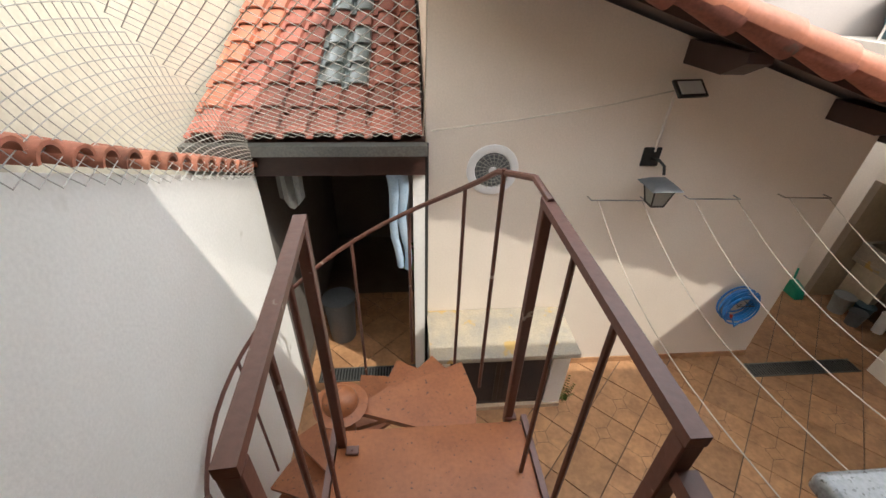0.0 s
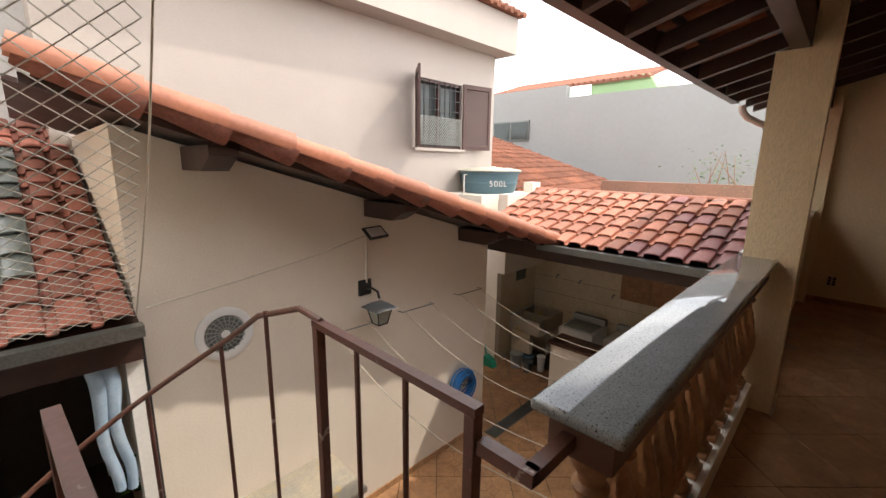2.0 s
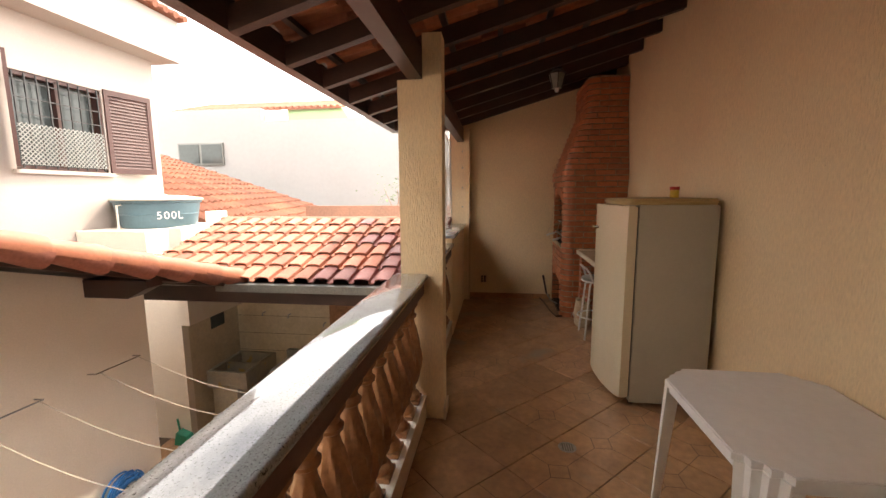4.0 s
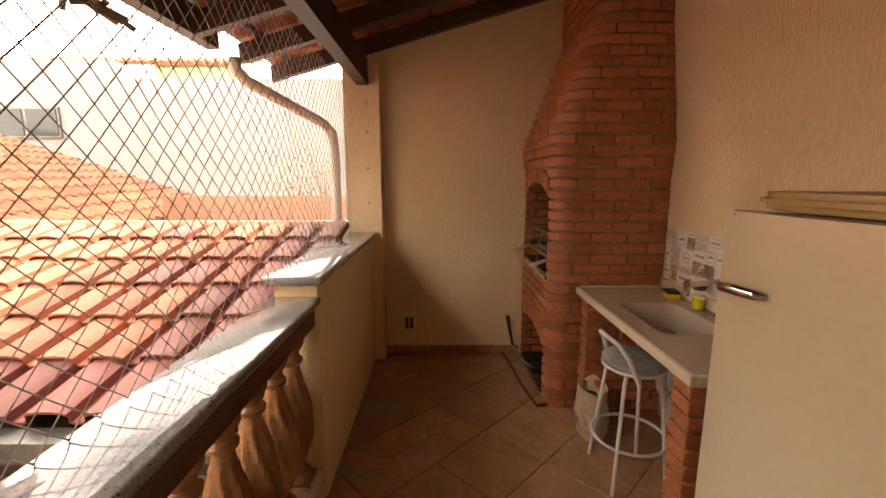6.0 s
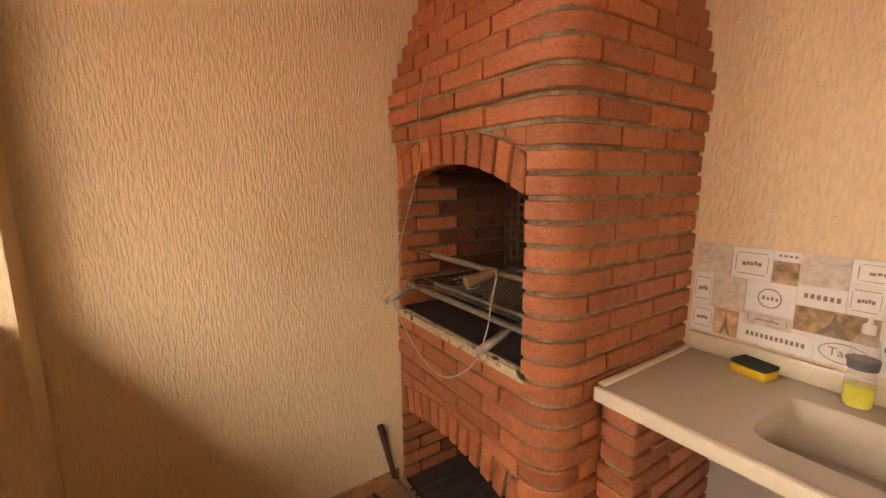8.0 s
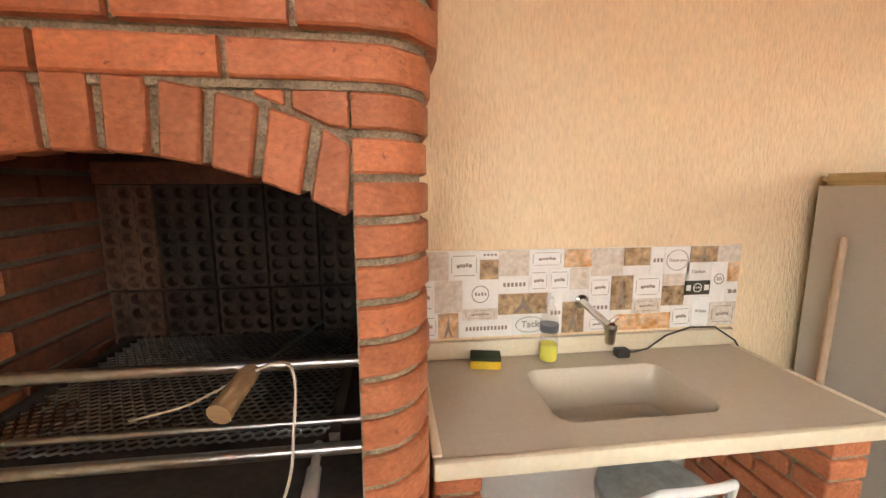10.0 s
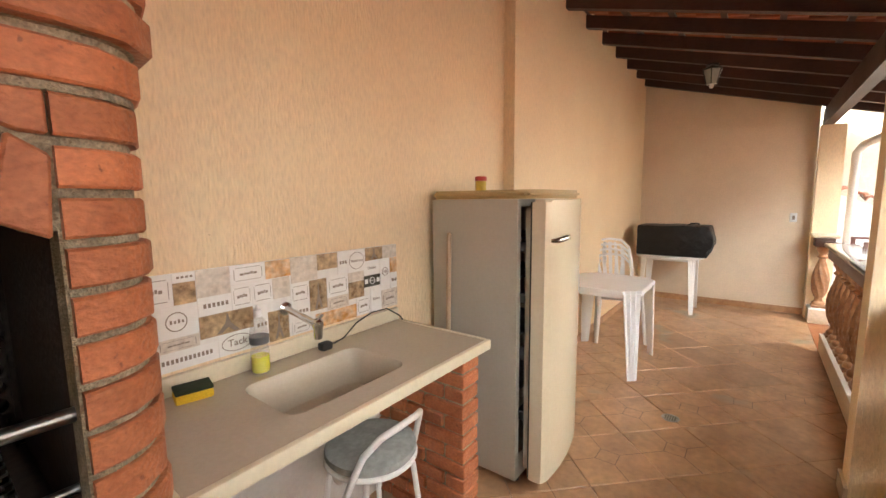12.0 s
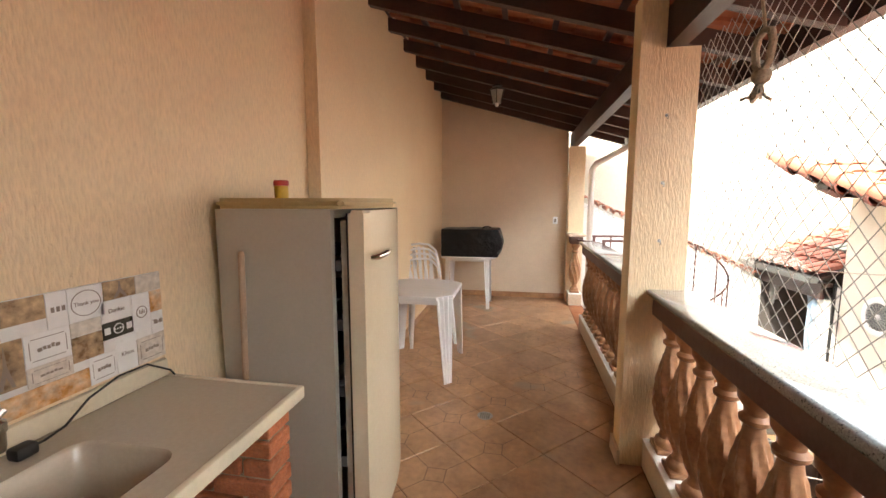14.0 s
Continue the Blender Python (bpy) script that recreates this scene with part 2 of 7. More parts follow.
M_BENCHT = mat("weathered_stone_top", (0.45, 0.38, 0.28), 0.7, vary=0.15, grain=70, bump=0.3, big=4, second=(0.30, 0.29, 0.26), spots=((0.5, 0.34, 0.12), 6, 0.62))
M_LTILE = mat("beige_wall_tile", (0.64, 0.55, 0.41), 0.3, vary=0.1, grain=20, bump=0.1, per_object=0.06, big=3, second=(0.54, 0.45, 0.31))
M_GRATE = mat("grey_metal_grate", (0.22, 0.23, 0.22), 0.45, 0.8, vary=0.2, grain=60, bump=0.1)
M_BINM = mat("grey_plastic_bin", (0.13, 0.14, 0.15), 0.5, vary=0.1, grain=40, bump=0.1)
M_BINL = mat("pale_grey_liner", (0.50, 0.49, 0.44), 0.45, vary=0.06, grain=40, bump=0.05)
M_DENIM = mat("light_blue_denim", (0.30, 0.42, 0.55), 0.9, vary=0.15, grain=200, bump=0.4, second=(0.42, 0.52, 0.62), big=6)
# Very dark paint: the shade inside the laundry is put into the colour.
M_DARKIN = mat("shade_darkened_paint", (0.13, 0.115, 0.10), 0.85, vary=0.1, grain=30, bump=0.2)
M_EARTH = mat("bare_ground", (0.22, 0.19, 0.16), 0.9, vary=0.2, grain=6, bump=0.4)
M_PINKLOW = mat("faded_pink_render", (0.32, 0.16, 0.11), 0.85, vary=0.15, grain=20, bump=0.4, second=(0.24, 0.14, 0.10), big=2)
M_FIBRO = mat("grey_fibre_cement", (0.36, 0.37, 0.35), 0.85, vary=0.12, grain=30, bump=0.3)
M_LEAF = mat("pale_green_leaf", (0.10, 0.20, 0.035), 0.6, vary=0.2, grain=30, bump=0.1, per_island=0.3)
M_PVC = mat("white_pvc_pipe", (0.74, 0.68, 0.62), 0.4, vary=0.05, grain=30, bump=0.05)


def floor_tile_material(name, base, second, line, spots=None):
    """Ceramic floor tile with a printed octagon: lines across the four corners of each tile."""
    m = mat(name, base, 0.34, vary=0.16, grain=24, bump=0.1, per_object=0.13, big=5, second=second, coat=0.1, spots=spots)
    n, l = m.node_tree.nodes, m.node_tree.links
    b = n["Principled BSDF"]
    src = b.inputs["Base Color"].links[0].from_socket
    co, sep = n.new("ShaderNodeTexCoord"), n.new("ShaderNodeSeparateXYZ")
    l.new(co.outputs["Object"], sep.inputs[0])

    def m1(op, a, c=None):
        q = n.new("ShaderNodeMath")
        q.operation = op
        for i, v in ((0, a), (1, c)):
            if v is None:
                continue
            if isinstance(v, (int, float)):
                q.inputs[i].default_value = v
            else:
                l.new(v, q.inputs[i])
        return q.outputs[0]
    ax, ay = m1("ABSOLUTE", sep.outputs["X"]), m1("ABSOLUTE", sep.outputs["Y"])
    ring = m1("LESS_THAN", m1("ABSOLUTE", m1("SUBTRACT", m1("ADD", ax, ay), 0.075)), 0.0035)
    outside = m1("GREATER_THAN", m1("ADD", ax, ay), 0.075)
    cross = m1("MULTIPLY", m1("LESS_THAN", m1("MINIMUM", ax, ay), 0.0022), outside)
    near = m1("MAXIMUM", ring, cross)
    info = n.new("ShaderNodeObjectInfo")
    on = m1("GREATER_THAN", info.outputs["Random"], 0.45)
    mx = n.new("ShaderNodeMixRGB")
    mx.inputs[2].default_value = (*line, 1)
    l.new(m1("MULTIPLY", m1("MULTIPLY", near, on), 0.9), mx.inputs["Fac"])
    l.new(src, mx.inputs[1])
    l.new(mx.outputs["Color"], b.inputs["Base Color"])
    return m


M_TILEFL = floor_tile_material("terracotta_ceramic_floor", (0.50, 0.275, 0.135), (0.33, 0.17, 0.085), (0.15, 0.085, 0.05))
# Same tile for the roofed veranda: its shade darkens the base; grey stains are real.
M_TILEFV = floor_tile_material("shaded_stained_ceramic_floor", (0.44, 0.25, 0.13), (0.30, 0.165, 0.09), (0.15, 0.085, 0.05), ((0.29, 0.225, 0.16), 1.6, 0.62))
M_GROUT = mat("dark_floor_grout", (0.14, 0.098, 0.066), 0.9, vary=0.2, grain=60, bump=0.2)


# ---- building helpers ----
def box(bm, x0, y0, z0, x1, y1, z1):
    vs = [bm.verts.new(p) for p in ((x0, y0, z0), (x1, y0, z0), (x1, y1, z0), (x0, y1, z0), (x0, y0, z1), (x1, y0, z1), (x1, y1, z1), (x0, y1, z1))]
    for f in ((0, 3, 2, 1), (4, 5, 6, 7), (0, 1, 5, 4), (1, 2, 6, 5), (2, 3, 7, 6), (3, 0, 4, 7)):
        bm.faces.new([vs[i] for i in f])
    return vs


def boxes(*bs):
    bm = bmesh.new()
    for b in bs:
        box(bm, *b)
    return bm


def rbox(x0, y0, z0, x1, y1, z1, r=0.01, seg=2):
    """A box with rounded edges."""
    bm = boxes((x0, y0, z0, x1, y1, z1))
    bmesh.ops.bevel(bm, geom=bm.edges[:], offset=r, segments=seg, affect="EDGES", profile=0.5)
    return bm


def prism(bm, poly, axis, a, b):
    """A polygon (pairs) pushed along an axis from a to b; the pairs are the two other axes in order."""
    def at(p, v):
        return {"x": (v, p[0], p[1]), "y": (p[0], v, p[1]), "z": (p[0], p[1], v)}[axis]
    lo, hi = [bm.verts.new(at(p, a)) for p in poly], [bm.verts.new(at(p, b)) for p in poly]
    k = len(poly)
    bm.faces.new(lo), bm.faces.new(hi[::-1])
    for i in range(k):
        bm.faces.new((lo[i], hi[i], hi[(i + 1) % k], lo[(i + 1) % k]))
    return bm


def tube(bm, pts, r=0.01, sides=8, closed=False):
    """A round bar along points."""
    pts = [Vector(p) for p in pts]
    rings, k = [], len(pts)
    up = None
    for i, p in enumerate(pts):
        a, c = pts[(i - 1) % k if closed else max(i - 1, 0)], pts[(i + 1) % k if closed else min(i + 1, k - 1)]
        d = (c - a).normalized()
        if up is None:
            up = d.orthogonal().normalized()
        up = (up - d * up.dot(d))
        up = up.normalized() if up.length > 1e-6 else d.orthogonal().normalized()
        side = d.cross(up)
        rad = r[i] if isinstance(r, (list, tuple)) else r
        rings.append([bm.verts.new(p + (up * math.cos(2 * math.pi * j / sides) + side * math.sin(2 * math.pi * j / sides)) * rad) for j in range(sides)])
    for i in range(k if closed else k - 1):
        a, c = rings[i], rings[(i + 1) % k]
        for j in range(sides):
            bm.faces.new((a[j], a[(j + 1) % sides], c[(j + 1) % sides], c[j]))
    if not closed:
        bm.faces.new(rings[0][::-1]), bm.faces.new(rings[-1])
    return bm


def bar(bm, a, b, w, h):
    """A square bar from a to b."""
    a, b = Vector(a), Vector(b)
    d = (b - a).normalized()
    s = d.cross(Vector((0, 0, 1)))
    s = s.normalized() if s.length > 1e-4 else Vector((1, 0, 0))
    u = s.cross(d)
    ring = [(s * i * w / 2 + u * j * h / 2) for i, j in ((-1, -1), (1, -1), (1, 1), (-1, 1))]
    lo, hi = [bm.verts.new(a + q) for q in ring], [bm.verts.new(b + q) for q in ring]
    bm.faces.new(lo[::-1]), bm.faces.new(hi)
    for i in range(4):
        bm.faces.new((lo[i], lo[(i + 1) % 4], hi[(i + 1) % 4], hi[i]))
    return bm


def lathe(bm, profile, at=(0, 0, 0), seg=24, flute=0.0, flutes=8, twist=0.0, zone=(0, 1)):
    """A turned shape from (radius, height) pairs; flutes that twist inside a zone of heights."""
    cx, cy, cz = at
    rings = []
    for r, h in profile:
        ring = []
        for j in range(seg):
            a = 2 * math.pi * j / seg
            rr = r
            if flute and zone[0] < h < zone[1]:
                rr = r * (1 + flute * math.cos(flutes * (a + twist * (h - zone[0]))))
            ring.append(bm.verts.new((cx + rr * math.cos(a), cy + rr * math.sin(a), cz + h)))
        rings.append(ring)
    for a, c in zip(rings, rings[1:]):
        for j in range(seg):
            bm.faces.new((a[j], a[(j + 1) % seg], c[(j + 1) % seg], c[j]))
    bm.faces.new(rings[0][::-1]), bm.faces.new(rings[-1])
    return bm


def smooth(bm, angle=40):
    bm.normal_update()
    for f in bm.faces:
        f.smooth = True
    for e in bm.edges:
        e.smooth = e.calc_face_angle(0) < radians(angle) if len(e.link_faces) == 2 else False
    return bm


def mesh_of(name, bm, material, shift=(0, 0, 0)):
    bmesh.ops.recalc_face_normals(bm, faces=bm.faces[:])
    smooth(bm)
    me = bpy.data.meshes.new(name)
    bm.to_mesh(me)
    bm.free()
    me.transform(Matrix.Translation(-Vector(shift)))
    me.materials.append(material)
    return me


def root_of(ob):
    while ob.parent:
        ob = ob.parent
    return ob


def part(name, bm, material, parent, label=""):
    ob = new(name, mesh_of(name, bm, material, root_of(parent).location))
    ob.parent = parent
    return tagged(ob, label)


def thing(name, at, label, category, group="", kind=""):
    ob = new(name)
    ob.location = at
    ob.empty_display_size = 0.1
    return tagged(ob, label, category, group, kind)


def solo(name, bm, material, label, category, group="", kind="", at=(0, 0, 0)):
    ob = new(name, mesh_of(name, bm, material, at))
    ob.location = at
    return tagged(ob, label, category, group, kind)


def structure(name, bm, material, label, category):
    return solo(name, bm, material, label, category, kind="structure")


def piece(name, mesh, parent, m):
    """One of many alike pieces: its own object on a shared mesh."""
    ob = new(name, mesh)
    ob.parent = parent
    ob.matrix_local = m
    return ob

# ---- structure ----
GY = -1.97            # courtyard level
WX, EX = 0.15, 7.41   # west and east walls of the veranda
SY, SYW = -0.99, -0.905  # south wall, and its proud western stretch


def roof_z(y):
    """Underside of the veranda's rafters."""
    return 2.48 - 0.285 * (y - 0.96)


structure("ground", boxes((-60, -60, GY - 0.4, 90, 90, GY - 0.2)), M_EARTH, "bare earth around the houses", "ground")
structure("courtyard_slab", boxes((-0.2, 1.1, GY - 0.2, 8.4, 8.0, GY - 0.012)), M_GROUT, "grouted bed under the courtyard tiles", "floor")
structure("wall_south", boxes((-0.4, SY - 0.2, GY, EX + 0.2, SY, 3.25)), M_PEACH, "peach combed plaster wall of the veranda", "wall")
structure("wall_south_step", boxes((-0.1, SY + 0.002, 0, 4.14, SYW, 3.2)), M_PEACH, "proud stretch of the peach combed wall", "wall")
bm = bmesh.new()
prism(bm, [(SY, GY), (1.2, GY), (1.2, roof_z(1.2) + 0.15), (SY, roof_z(SY) + 0.15)], "x", EX, EX + 0.2)
structure("wall_east", bm, M_PEACH, "peach combed plaster end wall behind the barbecue", "wall")
bm = bmesh.new()
prism(bm, [(SY, GY), (0.98, GY), (0.98, roof_z(0.98) + 0.15), (SY, roof_z(SY) + 0.15)], "x", WX - 0.2, WX)
structure("wall_west", bm, M_PEACHS, "smooth tan painted end wall of the veranda", "wall")
structure("veranda_slab", boxes((WX - 0.2, SY, -0.22, EX, 1.2, -0.012)), M_GROUT, "concrete slab of the veranda", "floor")
structure("wall_below_veranda", boxes((WX - 0.2, 1.0, GY, EX, 1.16, -0.22)), M_WHITE, "white painted wall under the veranda", "wall")
structure("baseboard_west", boxes((WX + 0.001, SYW, 0, WX + 0.012, 0.98, 0.08)), M_TILEFL, "ceramic baseboard along the end wall", "baseboard")
structure("baseboard_south", boxes((WX, SYW + 0.001, 0, 4.14, SYW + 0.012, 0.08)), M_TILEFL, "ceramic baseboard along the long wall", "baseboard")
structure("baseboard_east", boxes((EX - 0.012, -0.25, 0, EX - 0.001, 0.92, 0.07)), M_TILEFL, "ceramic baseboard along the end wall", "baseboard")
for nm, b in (("column_east", (7.26, 0.92, 0, EX - 0.003, 1.2, 2.43)), ("column_west", (WX + 0.003, 0.985, 0, WX + 0.16, 1.2, 2.25))):
    structure(nm, boxes(b), M_PEACH, "peach combed plaster column built into the wall", "column")
bm = boxes((4.03, 0.88, 0, 4.18, 1.16, 2.25), (4.03, 0.88, 2.25, 4.18, 1.0, 2.52))
structure("pillar", bm, M_PEACH, "peach combed plaster pillar carrying the roof beam", "pillar")
structure("pillar_base", boxes((4.015, 0.865, 0, 4.195, 0.88, 0.09)), M_PLINTH, "low skirting at the pillar's foot", "baseboard")
bm = boxes((WX, 1.003, 2.25, EX, 1.09, 2.44))
structure("wall_plate_beam", bm, M_BEAM, "dark-stained timber beam along the open side", "beam")

structure("stair_sill", rbox(0.565, 1.002, -0.011, 1.635, 1.188, 0.002, 0.003), M_TREAD, "worn rust-painted sill at the head of the stair", "sill")

# rafters and battens
rafters = thing("roof_rafters", (0, 0, 2.5), "dark-stained rafters of the veranda roof", "rafters", kind="structure")
x = WX + 0.05
while x < EX:
    bm = bmesh.new()
    y0, y1 = SY + 0.01, 1.72
    prism(bm, [(y0, roof_z(y0)), (y1, roof_z(y1)), (y1, roof_z(y1) + 0.11), (y0, roof_z(y0) + 0.11)], "x", x, x + 0.06)
    part("rafter", bm, M_CEIL, rafters)
    x += 0.5
battens = thing("roof_battens", (0, 0, 2.6), "dark tiling battens under the clay tiles", "battens", kind="structure")
y = SY + 0.05
while y < 1.72:
    z = roof_z(y) + 0.112
    part("batten", boxes((WX - 0.2, y, z, EX + 0.2, y + 0.04, z + 0.03)), M_BEAM, battens)
    y += 0.36


# ---- clay tiles ----
def roof_tile_mesh(name, material, length=0.40, width=0.225, thick=0.012):
    """A roman tile: a flat pan beside a half-round roll, slightly tapered down its length."""
    prof = [(0, 0.0), (width * 0.06, -0.010), (width * 0.20, -0.010), (width * 0.27, 0.0)]
    for i in range(1, 9):
        a = math.pi * i / 8
        prof.append((width * (0.27 + 0.73 * (1 - math.cos(a)) / 2), 0.042 * max(0, math.sin(a)) ** 0.42))
    bm = bmesh.new()
    rows = []
    for v, lift in ((0, 0.030), (length, 0.0)):
        top = [bm.verts.new((u, v, h + lift + thick)) for u, h in prof]
        low = [bm.verts.new((u, v, h + lift)) for u, h in prof]
        rows.append((top, low))
    (t0, l0), (t1, l1) = rows
    for i in range(len(prof) - 1):
        bm.faces.new((t0[i], t0[i + 1], t1[i + 1], t1[i]))
        bm.faces.new((l0[i], l1[i], l1[i + 1], l0[i + 1]))
        bm.faces.new((t0[i], l0[i], l0[i + 1], t0[i + 1]))
    bm.faces.new((t0[0], t1[0], l1[0], l0[0]))
    bm.faces.new((t0[-1], l0[-1], l1[-1], t1[-1]))
    return mesh_of(name, bm, material)


def cap_tile_mesh(name, material, length=0.46, r0=0.085, r1=0.07, below=0):
    """A half-round ridge tile lying along +y."""
    bm = bmesh.new()
    rings = []
    for v, r in ((0, r0), (0.03, r0), (length, r1)):
        rings.append([[bm.verts.new((q * math.cos(radians(-below + (180 + 2 * below) * i / 10)), v, q * math.sin(radians(-below + (180 + 2 * below) * i / 10)))) for i in range(11)] for q in (r, r - 0.014)])
    for a, c in zip(rings, rings[1:]):
        for i in range(10):
            bm.faces.new((a[0][i], a[0][i + 1], c[0][i + 1], c[0][i]))
            bm.faces.new((a[1][i], c[1][i], c[1][i + 1], a[1][i + 1]))
    for i in range(10):
        bm.faces.new((rings[0][0][i], rings[0][1][i], rings[0][1][i + 1], rings[0][0][i + 1]))
    return mesh_of(name, bm, material)


ME_TILE_R, ME_TILE_U = roof_tile_mesh("roof_tile", M_TILE_R), roof_tile_mesh("roof_tile", M_TILE_U)
ME_TILE_W = roof_tile_mesh("roof_tile", M_TILE_W)
ME_TILE_G = roof_tile_mesh("roof_tile", M_TILE_G)
ME_TILE_O = roof_tile_mesh("roof_tile", M_TILE_O)
ME_VERGE = cap_tile_mesh("ridge_tile", M_TILE_O, 0.46, 0.090, 0.070, 20)
ME_VERGEU = cap_tile_mesh("verge_tile", M_TILE_W, 0.46, 0.095, 0.065)
ME_CAP_O, ME_CAP_R = cap_tile_mesh("ridge_tile", M_TILE_O), cap_tile_mesh("ridge_tile", M_TILE_R)


def tile_field(parent, origin, across, up, cols, rows, mesh, pitch_u=0.215, pitch_v=0.36, pick=None):
    """Rows of tiles from an eave upwards: origin at the eave's first corner, unit vectors across and up the slope."""
    across, up = Vector(across).normalized(), Vector(up).normalized()
    nrm = across.cross(up)
    base = Matrix((across, up, nrm)).transposed().to_4x4()
    base = base @ Matrix.Diagonal((pitch_u / 0.215, pitch_v / 0.36, 1, 1))
    rng = random.Random(7)
    for j in range(rows):
        for i in range(cols):
            p = Vector(origin) + across * i * pitch_u + up * (j * pitch_v + rng.uniform(-0.006, 0.006))
            wob = Matrix.Rotation(rng.uniform(-0.012, 0.012), 4, "Z") @ Matrix.Rotation(rng.uniform(-0.012, 0.012), 4, "Y")
            me = pick(i, j) if pick else mesh
            if me:
                piece("roof_tile", me, parent, Matrix.Translation(p - Vector(parent.location)) @ base @ wob)


# veranda roof: tiles fall towards the open side
sl = math.hypot(1, 0.285)
v_roof = thing("veranda_roof", (0, 0, 2.7), "clay tile roof of the veranda, seen from below", "roof", kind="structure")
zt = roof_z(1.74) + 0.145
tile_field(v_roof, (EX + 0.25, 1.74, zt), (-1, 0, 0), (0, -1, 0.285), 35, 8, ME_TILE_U)
part("fascia", boxes((WX - 0.2, 1.745, roof_z(1.72) + 0.02, EX - 0.9, 1.82, roof_z(1.72) + 0.175)), M_BEAM, v_roof, "dark board along the eave")
# Added sheet above the tiles that keeps daylight from leaking between them.
bm = bmesh.new()
prism(bm, [(SY - 0.1, roof_z(SY - 0.1) + 0.262), (1.86, roof_z(1.86) + 0.262), (1.86, roof_z(1.86) + 0.27), (SY - 0.1, roof_z(SY - 0.1) + 0.27)], "x", WX - 0.25, EX + 0.3)
part("roof_bedding", bm, M_BEAM, v_roof, "added dark sheet over the tiles that stops light leaks")
structure("ceiling", boxes((WX - 0.2, SY - 0.2, 3.33, EX + 0.25, SY + 0.6, 3.36)), M_TILE_U, "closing course of clay tile above the long wall", "ceiling")

# ---- north outbuilding with the gable verge ----
VS = -0.2936


def verge_z(x):
    return 2.04 + VS * (x - 0.78)


bm = bmesh.new()
prism(bm, [(1.2, GY), (4.85, GY), (4.85, verge_z(4.85) - 0.13), (1.2, verge_z(1.2) - 0.13)], "y", 3.9, 4.05)
wall_n = structure("wall_north", bm, M_CREAM, "cream painted courtyard wall under the verge", "wall")
structure("wall_north_base", boxes((1.2, 3.884, GY, 4.852, 3.899, GY + 0.07)), M_TILEFL, "ceramic skirting along the courtyard wall", "baseboard")
bm = bmesh.new()
prism(bm, [(4.051, GY), (6.27, GY), (6.27, verge_z(1.2) - 0.13), (4.051, verge_z(1.2) - 0.13)], "x", 1.2, 1.35)
structure("wall_outbuilding_west", bm, M_CREAM, "cream side wall above the laundry roof", "wall")
structure("wall_outbuilding_east", boxes((4.7, 4.051, GY, 4.85, 6.27, verge_z(4.85) - 0.14)), M_CREAM, "cream side wall along the passage", "wall")
n_roof = thing("outbuilding_roof", (0.8, 3.25, 1.9), "clay roof of the outbuilding with an orange verge", "roof", kind="structure")
bm = bmesh.new()
prism(bm, [(0.8, verge_z(0.8) - 0.10), (5.35, verge_z(5.35) - 0.10), (5.35, verge_z(5.35) - 0.075), (0.8, verge_z(0.8) - 0.075)], "y", 3.6, 6.2)
part("deck", bm, M_BEAM, n_roof)
vu = Vector((-1, 0, -VS)).normalized()
for col in range(3):
    for j in range(13):
        p = Vector((5.42, 3.28 + col * 0.215, verge_z(5.42) - 0.075)) + vu * j * 0.36
        base = Matrix((Vector((0, 1, 0)), vu, Vector((0, 1, 0)).cross(vu))).transposed().to_4x4()
        if base.to_3x3().determinant() > 0 and Vector((0, 1, 0)).cross(vu).z < 0:
            base = Matrix((Vector((0, -1, 0)), vu, Vector((0, -1, 0)).cross(vu))).transposed().to_4x4()
            p.y += 0.215
        piece("roof_tile", ME_TILE_U, n_roof, Matrix.Translation(p - n_roof.location) @ base)
for j in range(12):
    p = Vector((5.40, 3.27, verge_z(5.40) - 0.03)) + vu * j * 0.392
    yy = vu
    xx = Vector((0, 1, 0))
    zz = xx.cross(yy)
    if zz.z < 0:
        xx, zz = -xx, -zz
    piece("ridge_tile", ME_VERGE, n_roof, Matrix.Translation(p + Vector((0, 0, 0.02)) - n_roof.location) @ Matrix((xx, yy, zz)).transposed().to_4x4())
for j in range(12):
    p = Vector((5.42, 3.275, verge_z(5.42) - 0.035)) + vu * j * 0.392
    xx, zz = Vector((0, 1, 0)), Vector((0, 1, 0)).cross(vu)
    if zz.z > 0:
        xx, zz = -xx, -zz
    piece("verge_tile", ME_VERGEU, n_roof, Matrix.Translation(p - n_roof.location) @ Matrix((xx, vu, zz)).transposed().to_4x4() @ pose(0, 0, 0, -4, random.uniform(-8, 8), random.uniform(-2, 2)))
bm = bmesh.new()
prism(bm, [(0.85, verge_z(0.85) - 0.13), (5.35, verge_z(5.35) - 0.13), (5.35, verge_z(5.35) - 0.085), (0.85, verge_z(0.85) - 0.085)], "y", 3.32, 3.38)
part("verge_batten", bm, M_BEAM, n_roof)
for px in (1.62, 3.05, 4.35):
    bm = bmesh.new()
    z = verge_z(px) - 0.13
    prism(bm, [(3.32, z), (3.905, z), (3.905, z - 0.15), (3.50, z - 0.15), (3.32, z - 0.06)], "x", px - 0.06, px + 0.10)
    part("purlin_end", bm, M_BEAM, n_roof)

# ---- laundry lean-to at the west ----
SA = 0.39
l_roof = thing("laundry_roof", (0.4, 3.7, 0.65), "weathered red clay roof of the laundry with two glass tile strips", "roof", kind="structure")
mesh_pick = lambda i, j: ME_TILE_G if i in (4, 5) and j in (2, 3, 4, 6, 7, 8, 9) else (ME_TILE_O if (i == 0 and 0 < j < 8) or (i == 1 and 3 < j < 7) else ME_TILE_W)
